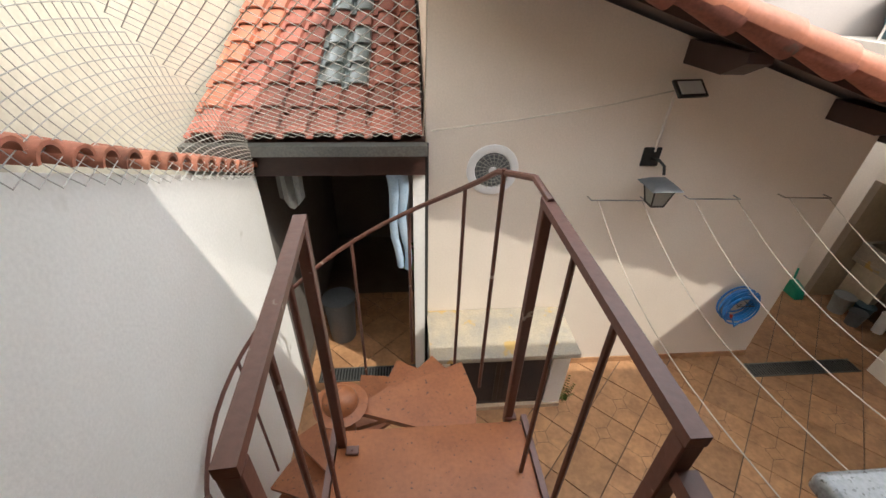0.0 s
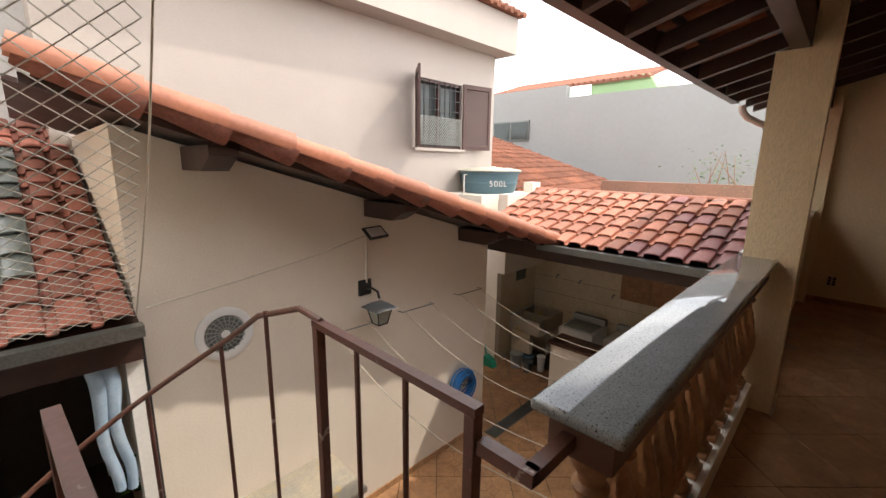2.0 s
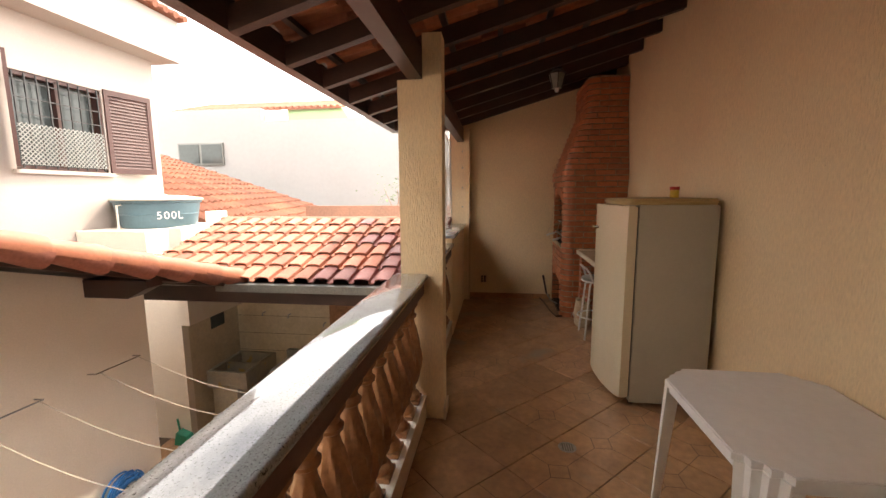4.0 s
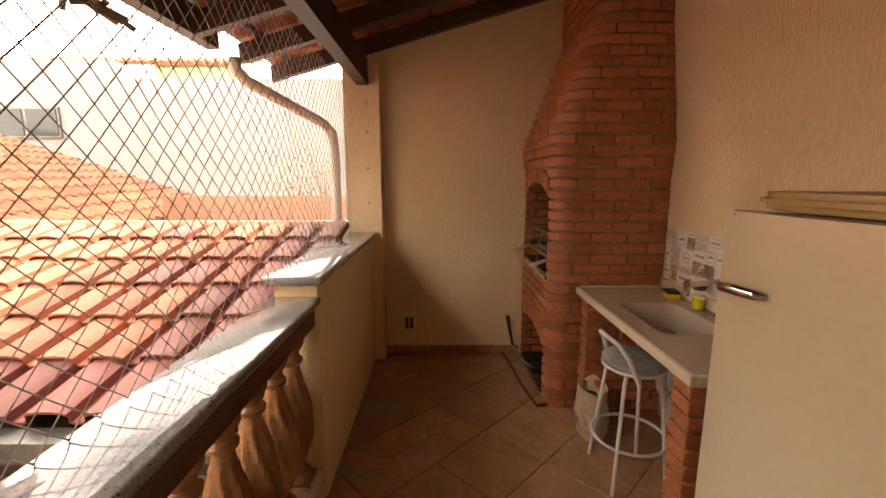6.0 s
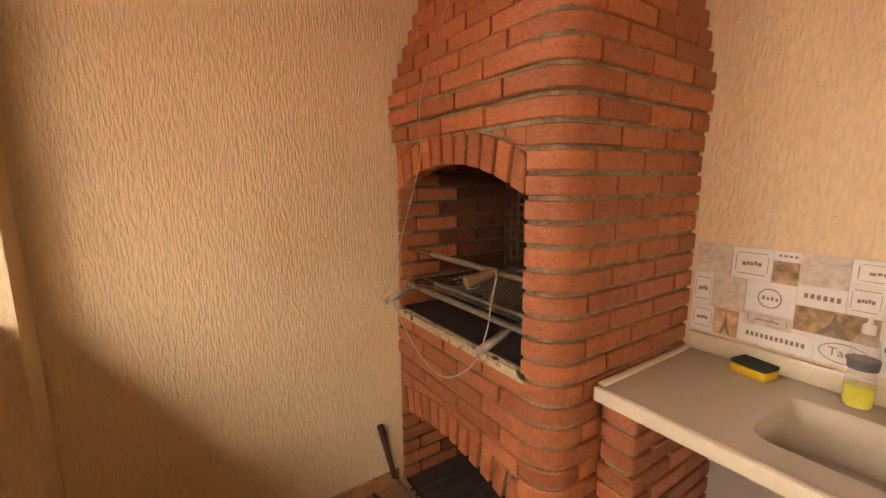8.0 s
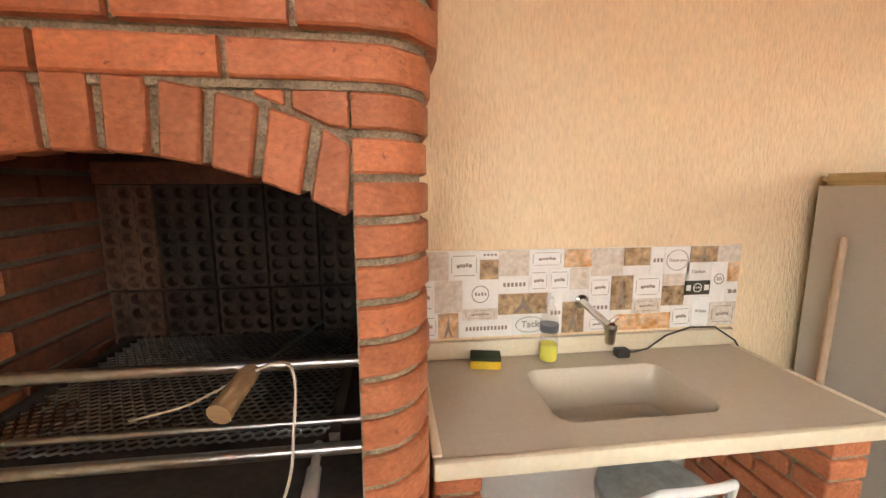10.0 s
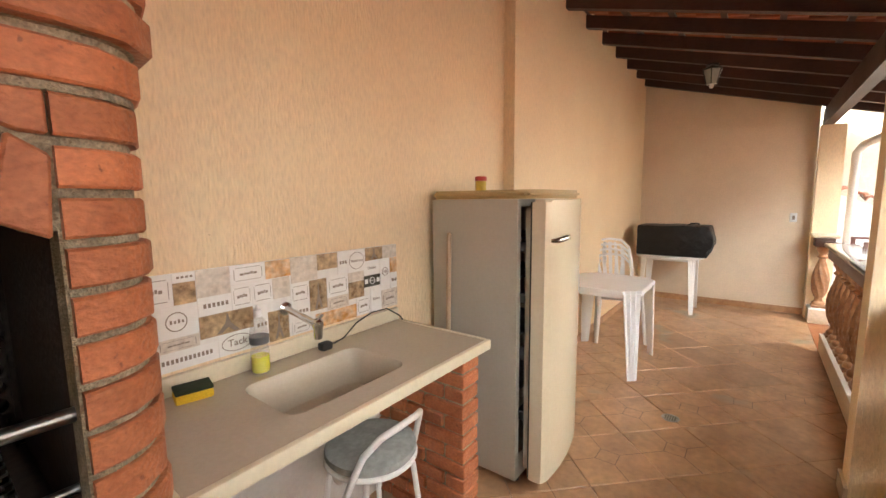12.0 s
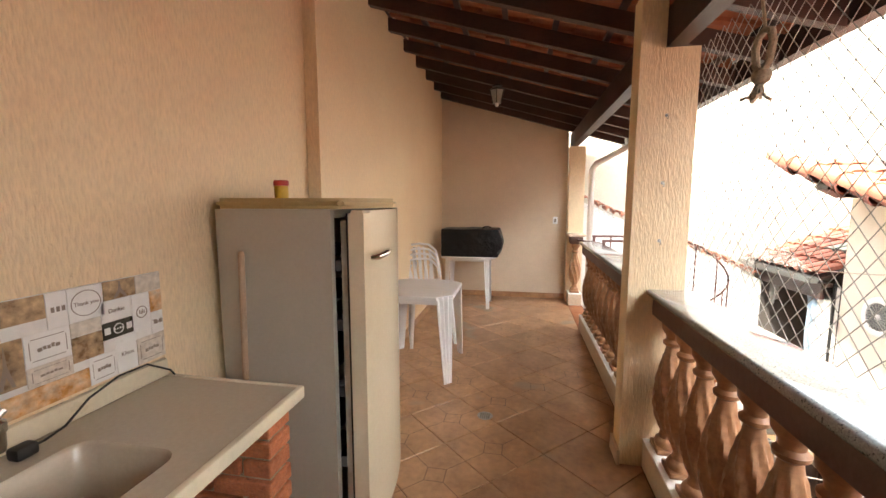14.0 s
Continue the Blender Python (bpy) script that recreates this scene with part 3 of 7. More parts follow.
tile_field(l_roof, (-0.36, 3.66, 0.62), (1, 0, 0), (0, 1, SA), 8, 13, ME_TILE_W, 0.19, 0.275, mesh_pick)
bm = bmesh.new()
prism(bm, [(3.66, 0.57), (7.0, 0.57 + SA * 3.34), (7.0, 0.60 + SA * 3.34), (3.66, 0.60)], "x", -0.38, 1.19)
part("deck", bm, M_BEAM, l_roof)
part("gutter", boxes((-0.38, 3.58, 0.545, 1.2, 3.66, 0.615)), M_GRATE, l_roof, "grey metal gutter edge")
part("lintel", boxes((0.0, 3.70, 0.36, 1.19, 3.82, 0.545)), M_BEAM, l_roof, "dark timber lintel")
structure("wall_laundry_back", boxes((-0.2, 6.6, GY, 1.2, 6.75, 1.7)), M_DARKIN, "back wall inside the laundry, coloured dark for its shade", "wall")
structure("wall_laundry_west", boxes((-0.2, 3.72, GY, -0.05, 6.6, 0.55)), M_DARKIN, "side wall inside the laundry, coloured dark for its shade", "wall")
structure("door_jamb", boxes((1.10, 3.74, GY, 1.19, 3.895, 0.5)), M_WHITE, "white painted jamb of the laundry opening", "jamb")
bm = bmesh.new()
tube(bm, [(1.205, 3.83, GY), (1.205, 3.83, 0.55)], 0.016, 8)
solo("drain_pipe", bm, M_LAMPB, "thin dark pipe beside the laundry opening", "pipe", at=(1.205, 3.83, GY))

# ---- west boundary wall with a sloping tiled coping ----
cop = lambda y: 2.06 - 0.445 * y
bm = bmesh.new()
prism(bm, [(1.2, GY), (3.72, GY), (3.72, cop(3.72) - 0.05), (1.2, cop(1.2) - 0.05)], "x", -0.19, 0.0)
structure("wall_boundary", bm, M_WHITE, "white painted boundary wall beside the stair", "wall")
coping = thing("wall_coping", (0, 2.4, 1.0), "row of old clay tiles along the boundary wall's top", "coping", kind="structure")
cu = Vector((0, 1, -0.445)).normalized()
ME_COP = cap_tile_mesh("coping_tile", M_TILE_R, 0.30, 0.055, 0.045)
for j in range(22):
    y = 1.22 + j * 0.112
    piece("coping_tile", ME_COP, coping, Matrix.Translation(Vector((0.045, y + 0.05, cop(y) - 0.03)) - coping.location) @ pose(0, 0, 0, 0, 0, 90) @ pose(0, 0, 0, random.uniform(4, 12), 0, random.uniform(-4, 4)))
structure("wall_neighbour", boxes((-0.7, -3, GY, -0.42, 6.2, 5.2)), M_OLDCREAM, "tall cream rendered wall of the neighbouring house", "wall")
structure("wall_grey_far", boxes((-0.05, 7.0, 1.0, 1.3, 7.15, 4.6)), M_GREYW, "grey rendered wall above the laundry roof", "wall")

# ---- two-storey house behind ----
HY = 6.27
house = thing("house", (4, HY, 1.0), "two-storey house with pinkish white walls and brown shutters", "house", kind="structure")
wx0, wx1, wz0, wz1 = 5.72, 6.92, 1.87, 3.05
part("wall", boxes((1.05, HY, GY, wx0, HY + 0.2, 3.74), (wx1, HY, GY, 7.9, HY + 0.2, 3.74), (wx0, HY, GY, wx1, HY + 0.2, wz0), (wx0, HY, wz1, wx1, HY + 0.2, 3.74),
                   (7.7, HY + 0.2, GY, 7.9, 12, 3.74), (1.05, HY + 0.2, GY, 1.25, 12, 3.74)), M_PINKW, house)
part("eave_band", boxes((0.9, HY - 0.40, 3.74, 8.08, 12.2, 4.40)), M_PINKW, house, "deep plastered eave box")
bm = bmesh.new()
prism(bm, [(HY - 0.5, 4.42), (9.2, 5.4), (12.3, 4.42)], "x", 0.8, 8.16)
part("roof", bm, M_TILE_F, house)
ME_EAVE = mesh_of("eave_tile", tube(bmesh.new(), [(0, 0, 0), (0, 0.36, 0.13)], 0.055, 8), M_TILE_F)
for i in range(36):
    piece("eave_tile", ME_EAVE, house, Matrix.Translation(Vector((0.9 + i * 0.205, HY - 0.56, 4.43)) - house.location))
part("chimney", boxes((7.75, HY - 0.45, 4.5, 7.98, HY - 0.2, 4.72)), M_GREYW, house, "small grey box on the roof edge")
win = part("window", boxes((wx0, HY + 0.02, wz0, wx0 + 0.05, HY + 0.12, wz1), (wx1 - 0.05, HY + 0.02, wz0, wx1, HY + 0.12, wz1), (wx0, HY + 0.02, wz1 - 0.05, wx1, HY + 0.12, wz1), (wx0, HY + 0.02, wz0, wx1, HY + 0.12, wz0 + 0.05), (wx0 + 0.58, HY + 0.03, wz0, wx0 + 0.62, HY + 0.1, wz1)), M_DWOOD, house, "brown wooden window with bars")
part("sill", boxes((wx0 - 0.05, HY - 0.06, wz0 - 0.05, wx1 + 0.05, HY + 0.1, wz0 - 0.001)), M_PINKW, win)
part("pane", boxes((wx0 + 0.05, HY + 0.13, wz0, wx1 - 0.05, HY + 0.14, wz1)), M_GLASS, win)
part("curtain", boxes((wx0 + 0.55, HY + 0.16, wz0, wx1 - 0.02, HY + 0.17, wz1)), M_WHITEPL, win, "pale curtain behind the glass")
bm = bmesh.new()
for i in range(9):
    bx = wx0 + 0.07 + i * 0.132
    box(bm, bx, HY - 0.012, wz0 + 0.02, bx + 0.014, HY + 0.004, wz1 - 0.02)
for i in range(6):
    bz = wz0 + 0.1 + i * 0.19
    box(bm, wx0 + 0.02, HY - 0.010, bz, wx1 - 0.02, HY + 0.002, bz + 0.014)
part("grille", bm, M_LAMPB, win)
bm = bmesh.new()
lw, lh = 1.10, 0.50
for i in range(-9, 20):
    a = i * 0.056
    s0, s1 = max(0, -a), min(lh, lw - a)
    if s1 - s0 > 0.03:
        for flip in (0, 1):
            xa, xb = (lw - a - s0, lw - a - s1) if flip else (a + s0, a + s1)
            bar(bm, (wx0 + 0.05 + xa, HY - 0.02 - 0.006 * flip, wz0 + 0.06 + s0), (wx0 + 0.05 + xb, HY - 0.02 - 0.006 * flip, wz0 + 0.06 + s1), 0.006, 0.009)
part("lattice", bm, M_FIBRO, win, "white diamond lattice")


def shutter(x0, z0, z1, w, hinge, angle, n_slats=22):
    bm = bmesh.new()
    box(bm, 0, 0, 0, 0.06, 0.035, z1 - z0), box(bm, w - 0.06, 0, 0, w, 0.035, z1 - z0)
    box(bm, 0.06, 0, 0, w - 0.06, 0.035, 0.08), box(bm, 0.06, 0, z1 - z0 - 0.08, w - 0.06, 0.035, z1 - z0)
    h = (z1 - z0 - 0.16) / n_slats
    for i in range(n_slats):
        z = 0.08 + i * h
        prism(bm, [(0.004, z), (0.010, z), (0.032, z + h * 1.1), (0.026, z + h * 1.1)], "x", 0.06, w - 0.06)
    bm.transform(Matrix.Translation((hinge, HY - 0.03, z0)) @ Matrix.Rotation(radians(angle), 4, "Z"))
    return bm


part("shutter", shutter(0, wz0, wz1 + 0.03, 0.68, wx1 + 0.02, -12), M_DWOOD, win)
part("shutter", shutter(0, wz0, wz1 + 0.06, 0.6, wx0 - 0.02, -127), M_DWOOD, win)

# ---- annex with outdoor laundry at the east ----
AX0, AX1, AZ0, AZ1 = 5.32, 7.05, 0.60, 1.13
a_roof = thing("annex_roof", (AX0, 2.4, AZ0), "red clay tile roof of the annex with a grey gutter", "roof", kind="structure")
aup = Vector((AX1 - AX0, 0, AZ1 - AZ0)).normalized()
ME_TILE_M = roof_tile_mesh("roof_tile", M_TILE_M)
rt = random.Random(4)
tile_field(a_roof, (AX0, 4.6, AZ0 + 0.02), (0, -1, 0), aup, 16, 6, ME_TILE_R, 0.215, 0.305, lambda i, j: ME_TILE_M if i >= 14 or (i >= 10 and j == 0) or (i >= 13 and j < 3) or rt.random() < 0.05 else ME_TILE_R)
bm = bmesh.new()
prism(bm, [(AX0 + 0.03, AZ0 - 0.02), (AX1, AZ1 - 0.03), (AX1, AZ1 - 0.01), (AX0 + 0.03, AZ0)], "y", 1.23, 4.6)
prism(bm, [(AX1, AZ1 - 0.02), (7.85, AZ1 - 0.28), (7.85, AZ1 - 0.26), (AX1, AZ1)], "y", 1.23, 4.6)
part("deck", bm, M_BEAM, a_roof)
part("gutter", boxes((AX0 - 0.10, 1.25, AZ0 - 0.05, AX0 - 0.004, 3.42, AZ0 + 0.028)), M_GRATE, a_roof, "grey metal gutter")
part("eave_beam", boxes((AX0 + 0.03, 1.25, AZ0 - 0.20, AX0 + 0.10, 4.6, AZ0 - 0.03)), M_BEAM, a_roof, "dark eave board")
for j in range(8):
    piece("ridge_tile", ME_CAP_R, a_roof, Matrix.Translation(Vector((AX1 + 0.02, 1.23 + j * 0.415, AZ1 + 0.03)) - a_roof.location) @ pose(0, 0, 0, 2, 0, 0) @ Matrix.Diagonal((0.9, 1, 0.65, 1)))
part("verge_wall", boxes((AX0 + 0.9, 4.6, -0.2, 8.2, 4.78, 1.12)), M_CREAM, a_roof)
structure("annex_wall_east", boxes((7.6, 1.2, GY, 7.8, 4.85, 1.15)), M_LTILE, "beige tiled wall of the outdoor laundry", "wall")
structure("annex_wall_north", boxes((6.5, 4.86, GY, 7.8, 5.0, 1.0)), M_LTILE, "beige tiled wall with a small dark window", "wall")
structure("annex_wall_passage", boxes((6.38, 4.86, GY, 6.499, 6.27, 0.75)), M_CREAM, "cream wall along the passage", "wall")
structure("half_wall", boxes((6.1, 1.6, GY, 6.24, 3.6, GY + 0.92)), M_CREAM, "low cream wall in front of the laundry", "wall")
structure("half_wall_top", boxes((6.07, 1.6, GY + 0.921, 6.5, 3.64, GY + 0.955)), M_RAILB, "dark stone top of the low wall", "worktop")
structure("tank_slab", boxes((6.3, 5.2, 0.76, 8.0, 6.25, 1.06)), M_CREAM, "cream concrete slab carrying the water tank", "slab")

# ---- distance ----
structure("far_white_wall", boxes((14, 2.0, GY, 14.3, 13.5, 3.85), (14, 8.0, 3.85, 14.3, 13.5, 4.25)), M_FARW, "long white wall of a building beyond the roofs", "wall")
far = thing("green_house", (15, 6.4, 3.5), "light green gabled house with a clay roof", "house")
bm = bmesh.new()
prism(bm, [(5.3, GY), (7.35, GY), (7.35, 4.28), (5.56, 4.38), (5.3, 3.95)], "x", 14.5, 18)
part("wall", bm, M_GREEN, far)
bm = bmesh.new()
prism(bm, [(14.4, 4.24), (16.5, 4.86), (16.5, 4.92), (14.4, 4.30)], "y", 5.5, 11.5)
part("roof", bm, M_TILE_F, far)
for i in range(28):
    bm = bmesh.new()
    tube(bm, [(14.38, 5.6 + i * 0.215, 4.31), (16.5, 5.6 + i * 0.215, 4.94)], 0.05, 6)
    part("roof_tile", bm, M_TILE_F, far)
o_roof = thing("orange_roof_house", (10, 7, 1), "neighbouring house with a weathered orange clay roof", "house")
bm = bmesh.new()
vs = [bm.verts.new(p) for p in ((8.6, 5.3, 0.75), (13.2, 5.2, 0.95), (13.2, 10.9, 2.75), (8.6, 10.5, 2.9), (8.6, 5.3, 0.6), (13.2, 5.2, 0.8), (13.2, 10.9, 2.6), (8.6, 10.5, 2.75))]
for f in ((0, 1, 2, 3), (4, 7, 6, 5), (0, 4, 5, 1), (1, 5, 6, 2), (2, 6, 7, 3), (3, 7, 4, 0)):
    bm.faces.new([vs[i] for i in f])
for i in range(24):
    u0, u1 = i / 24, 1
    a = Vector((8.6 + 4.6 * u0, 5.3 - 0.1 * u0, 0.76 + 0.2 * u0))
    b = Vector((8.6 + 4.6 * u0, 10.5 + 0.4 * u0, 2.91 - 0.15 * u0))
    for q in range(15):
        tube(bm, [a + (b - a) * (q / 15), a + (b - a) * ((q + 1.12) / 15) - Vector((0, 0, 0.03))], (0.075, 0.062), 6)
part("roof", bm, M_TILE_F, o_roof)
part("wall", boxes((8.8, 5.6, GY, 13, 10, 0.7)), M_PINKLOW, o_roof)
structure("low_pink_wall", boxes((11.0, 1.0, GY, 11.2, 5.2, 1.25)), M_PINKLOW, "low faded pink wall between the roofs", "wall")
structure("fibre_roof", boxes((8.0, 1.2, 0.70, 10.9, 4.6, 0.76)), M_FIBRO, "grey corrugated sheet roof", "roof")

# ---- balustrade ----
def baluster_mesh():
    prof = [(0.058, 0), (0.060, 0.02), (0.054, 0.035), (0.040, 0.045), (0.036, 0.065), (0.034, 0.08)]
    for i in range(1, 18):
        u = i / 18
        prof.append((0.032 + 0.043 * math.sin(math.pi * u ** 0.78) ** 1.15, 0.08 + 0.45 * u))
    prof += [(0.031, 0.54), (0.046, 0.552), (0.048, 0.566), (0.034, 0.58), (0.036, 0.60), (0.055, 0.63), (0.058, 0.66), (0.058, 0.68)]
    bm = bmesh.new()
    lathe(bm, prof, seg=32, flute=0.12, flutes=8, twist=3.6, zone=(0.10, 0.50))
    return mesh_of("baluster", bm, M_TERRA)


ME_BAL = baluster_mesh()
ME_WCAP = mesh_of("base_block", rbox(-0.064, -0.064, 0, 0.064, 0.064, 0.028, 0.005), M_TERRA)


def balustrade(x0, x1, count, label):
    b = thing("balustrade", ((x0 + x1) / 2, 1.09, 0), label, "balustrade")
    part("plinth", rbox(x0, 1.0, 0, x1, 1.18, 0.158, 0.006), M_PLINTH, b)
    part("plinth_cap", rbox(x0, 0.998, 0.1585, x1, 1.182, 0.1705, 0.004), M_WCAP, b, "white painted plinth top")
    part("rail", rbox(x0, 1.005, 0.88, x1, 1.175, 0.984, 0.012), M_RAILB, b)
    for i in range(count):
        x = x0 + (x1 - x0) * (i + 0.5) / count
        piece("base_block", ME_WCAP, b, Matrix.Translation(Vector((x, 1.09, 0.171)) - b.location))
        piece("baluster", ME_BAL, b, Matrix.Translation(Vector((x, 1.09, 0.201)) - b.location) @ pose(0, 0, 0, 0, 0, i * 11))
    return b


balustrade(1.64, 4.03, 13, "brown turned balusters under a grey granite cap by the stair")
balustrade(4.18, 5.69, 8, "brown turned balusters under a grey granite cap behind the net")
balustrade(WX + 0.16, 0.56, 1, "single brown baluster beside the end wall")
cap1 = solo("granite_cap", rbox(1.60, 0.975, 0.985, 4.03, 1.205, 1.02, 0.012, 3), M_GRANITE, "polished grey granite cap on the balustrade", "cap", "granite caps", at=(2.8, 1.09, 0.985))
solo("granite_cap", rbox(4.18, 0.975, 0.985, 5.69, 1.205, 1.02, 0.012, 3), M_GRANITE, "polished grey granite cap on the balustrade", "cap", "granite caps", at=(4.9, 1.09, 0.985))
solo("granite_cap", rbox(WX + 0.02, 0.975, 0.985, 0.60, 1.205, 1.02, 0.012, 3), M_PLINTH, "small tan cap beside the end wall", "cap", at=(0.4, 1.09, 0.985))
structure("parapet", rbox(5.70, 0.995, 0, 7.26, 1.19, 1.07, 0.01), M_PEACH, "solid peach plaster parapet", "parapet")
solo("granite_cap", rbox(5.66, 0.965, 1.071, 7.26, 1.225, 1.11, 0.012, 3), M_GRANITE, "polished grey granite cap on the solid parapet", "cap", "granite caps", at=(6.4, 1.09, 1.071))

# ---- barbecue ----
BX, BY, BR = 6.493, -0.265, 0.115
COURSE = 0.0672


def bbq_out(z):
    """West face and north face of the brick stack at a height."""
    if z < 1.60:
        return BX, BY
    if z < 1.68:
        return BX - 0.008, BY + 0.010
    if z < 1.78:
        return BX - 0.018, BY + 0.026
    u = min(1, (z - 1.78) / 0.75)
    return BX - 0.018 + 0.15 * u, BY + 0.026 - 0.285 * u


def bbq_path(z, inset=0.0):
    """Plan line from the south wall round the corner to the east wall: straight, round, straight."""
    xw, yn = bbq_out(z)
    xw, yn = xw + inset, yn - inset
    r = BR - inset
    pts = [(xw, SY)]
    for i in range(7):
        a = math.pi - math.pi / 2 * i / 6
        pts.append((xw + r + r * math.cos(a), yn - r + r * math.sin(a)))
    pts.append((EX, yn))
    return [Vector(p) for p in pts]


def along(pts, s):
    for a, b in zip(pts, pts[1:]):
        d = (b - a).length
        if s <= d:
            return a + (b - a) * s / d, (b - a).normalized()
        s -= d
    return pts[-1], (pts[-1] - pts[-2]).normalized()


def path_len(pts):
    return sum((b - a).length for a, b in zip(pts, pts[1:]))


OPEN = (6.62, 7.385)   # fire opening
bbq = thing("barbecue", (6.9, -0.6, 0), "red face-brick barbecue with an arched fire opening and tapered hood", "barbecue")
rng = random.Random(3)


def arch_z(x):
    """Lower edge of the fire arch."""
    u = (x - (OPEN[0] + OPEN[1]) / 2) / ((OPEN[1] - OPEN[0]) / 2)
    return 1.408 + 0.102 * (1 - u * u)


def low_arch(x):
    u = (x - (OPEN[0] + OPEN[1]) / 2) / ((OPEN[1] - OPEN[0]) / 2)
    return 0.385 + 0.065 * (1 - u * u)


def brick(z0, z1, s0, s1, material, depth=0.06, zl=None):
    """One brick along the plan line; zl gives lower corners at its two ends."""
    pts_o, pts_i = bbq_path((z0 + z1) / 2, 0), bbq_path((z0 + z1) / 2, depth)
    L = path_len(pts_o)
    n = 2
    mid = (along(pts_o, s0)[0] - along(pts_o, s1)[0]).length
    if abs(mid - (s1 - s0)) > 0.001:
        n = 6
    bm = bmesh.new()
    rows = []
    jit = rng.uniform(-0.002, 0.003)
    for i in range(n):
        u = i / (n - 1)
        p, d = along(pts_o, s0 + (s1 - s0) * u)
        nv = Vector((-d.y, d.x))
        o = p + nv * jit
        q = p - nv * depth
        zb = z0 if zl is None else zl[0] + (zl[1] - zl[0]) * u
        e = 0.004
        rows.append([bm.verts.new((*(o - nv * e), zb)), bm.verts.new((*o, zb + e)), bm.verts.new((*o, z1 - e)), bm.verts.new((*(o - nv * e), z1)), bm.verts.new((*q, z1)), bm.verts.new((*q, zb))])
    for a, b in zip(rows, rows[1:]):
        for j in range(6):
            bm.faces.new((a[j], a[(j + 1) % 6], b[(j + 1) % 6], b[j]))
    bm.faces.new(rows[0][::-1]), bm.faces.new(rows[-1])
    part("brick", bm, material, bbq)


def cut_brick(z1, at_s, lows, xs):
    """A brick of the front face, cut to follow the back of the arch."""
    yn = bbq_out(z1 - 0.03)[1]
    line = [(xs + q, zz) for q, zz in zip(at_s, lows)]
    bm = bmesh.new()
    prism(bm, line + [(line[-1][0], z1), (line[0][0], z1)], "y", yn - 0.06, yn + rng.uniform(-0.001, 0.003))
    bmesh.ops.bevel(bm, geom=bm.edges[:], offset=0.003, segments=1, affect="EDGES")
    part("brick", bm, M_BRICK, bbq)


j = 0
z = 0.0
while z < 2.86:
    z1 = z + COURSE - 0.013
    pts = bbq_path(z + 0.03)
    L = path_len(pts)
    xs = EX - L          # x on the north face = xs + s
    sc = (pts[1] - pts[0]).length
    ac = sc + path_len(pts[1:8])
    cuts = [sc - (0.125 if j % 2 else 0.02)]
    while cuts[0] > 0.28:
        cuts.insert(0, cuts[0] - 0.235 + rng.uniform(-0.006, 0.006))
    cuts.insert(0, 0.0)
    s = ac + (0.10 if j % 2 else 0.19)
    while s < L - 0.05:
        cuts.append(s)
        s += 0.235 + rng.uniform(-0.006, 0.006)
    cuts.append(L)
    for a, b in zip(cuts, cuts[1:]):
        a, b = a + 0.006, b - 0.006
        xa, xb = xs + a, xs + b
        zm = (z + z1) / 2
        spans = [(a, b, None)]
        if 0.89 < z1 and zm < 1.62 or z < 0.62:
            # keep jambs; clip against the opening and its voussoirs
            top_at = (lambda x: arch_z(x) + 0.125) if z > 0.7 else (lambda x: low_arch(x) + 0.125)
            o0, o1 = OPEN[0], OPEN[1]
            spans = []
            if xa < o0 - 0.02:
                spans.append((a, min(b, o0 - xs - 0.004), None))
            ia, ib = max(xa, o0), min(xb, o1)
            if ib - ia > 0.03:
                za, zb = top_at(ia), top_at(ib)
                mid_x = (o0 + o1) / 2
                if za > z1 - 0.006 > zb and ib > mid_x:
                    while top_at(ia) > z1 - 0.006:
                        ia += 0.004
                elif zb > z1 - 0.006 > za and ia < mid_x:
                    while top_at(ib) > z1 - 0.006:
                        ib -= 0.004
                za, zb = top_at(ia), top_at(ib)
                if max(za, zb) < z1 - 0.005 and ib - ia > 0.03:
                    knee = [ia, ib]
                    if (za < z) != (zb < z):
                        kx = ia
                        while (top_at(kx) < z) == (za < z):
                            kx += 0.004
                        knee = [ia, kx, ib]
                    spans.append(([q - xs for q in knee], None, [max(z, top_at(q)) for q in knee]))
        for a2, b2, zl in spans:
            if b2 is None:
                cut_brick(z1, a2, zl, xs)
            elif b2 - a2 > 0.02:
                brick(z, z1, a2, b2, M_BRICK, zl=zl)
    z += COURSE
    j += 1


def voussoirs(fn, n, h):
    for i in range(n):
        u0, u1 = i / n, (i + 1) / n
        x0, x1 = OPEN[0] + (OPEN[1] - OPEN[0]) * u0 + 0.008, OPEN[0] + (OPEN[1] - OPEN[0]) * u1 - 0.008
        za, zb = fn(x0), fn(x1)
        mx = (OPEN[0] + OPEN[1]) / 2
        k0, k1 = max((x0 - mx) * 0.07, OPEN[0] - x0), min((x1 - mx) * 0.07, OPEN[1] - x1)
        bm = bmesh.new()
        jit = rng.uniform(0, 0.004)
        prism(bm, [(x0, za), (x1, zb), (x1 + k1, zb + h), (x0 + k0, za + h)], "y", BY - 0.06, BY + jit)
        bmesh.ops.bevel(bm, geom=bm.edges[:], offset=0.004, segments=1, affect="EDGES")
        part("brick", bm, M_BRICK, bbq)


voussoirs(arch_z, 11, 0.108)
voussoirs(low_arch, 12, 0.115)
# mortar core behind the bricks, open at the fire box and the ash box
bm = bmesh.new()
zs = [0, 0.9, 1.599, 1.601, 1.679, 1.681, 1.779, 1.781, 1.9, 2.0, 2.1, 2.2, 2.3, 2.4, 2.53, 2.9]
core = []
for zz in zs:
    pts = bbq_path(zz, 0.014)
    core.append([bm.verts.new((p.x, p.y, zz)) for p in pts])
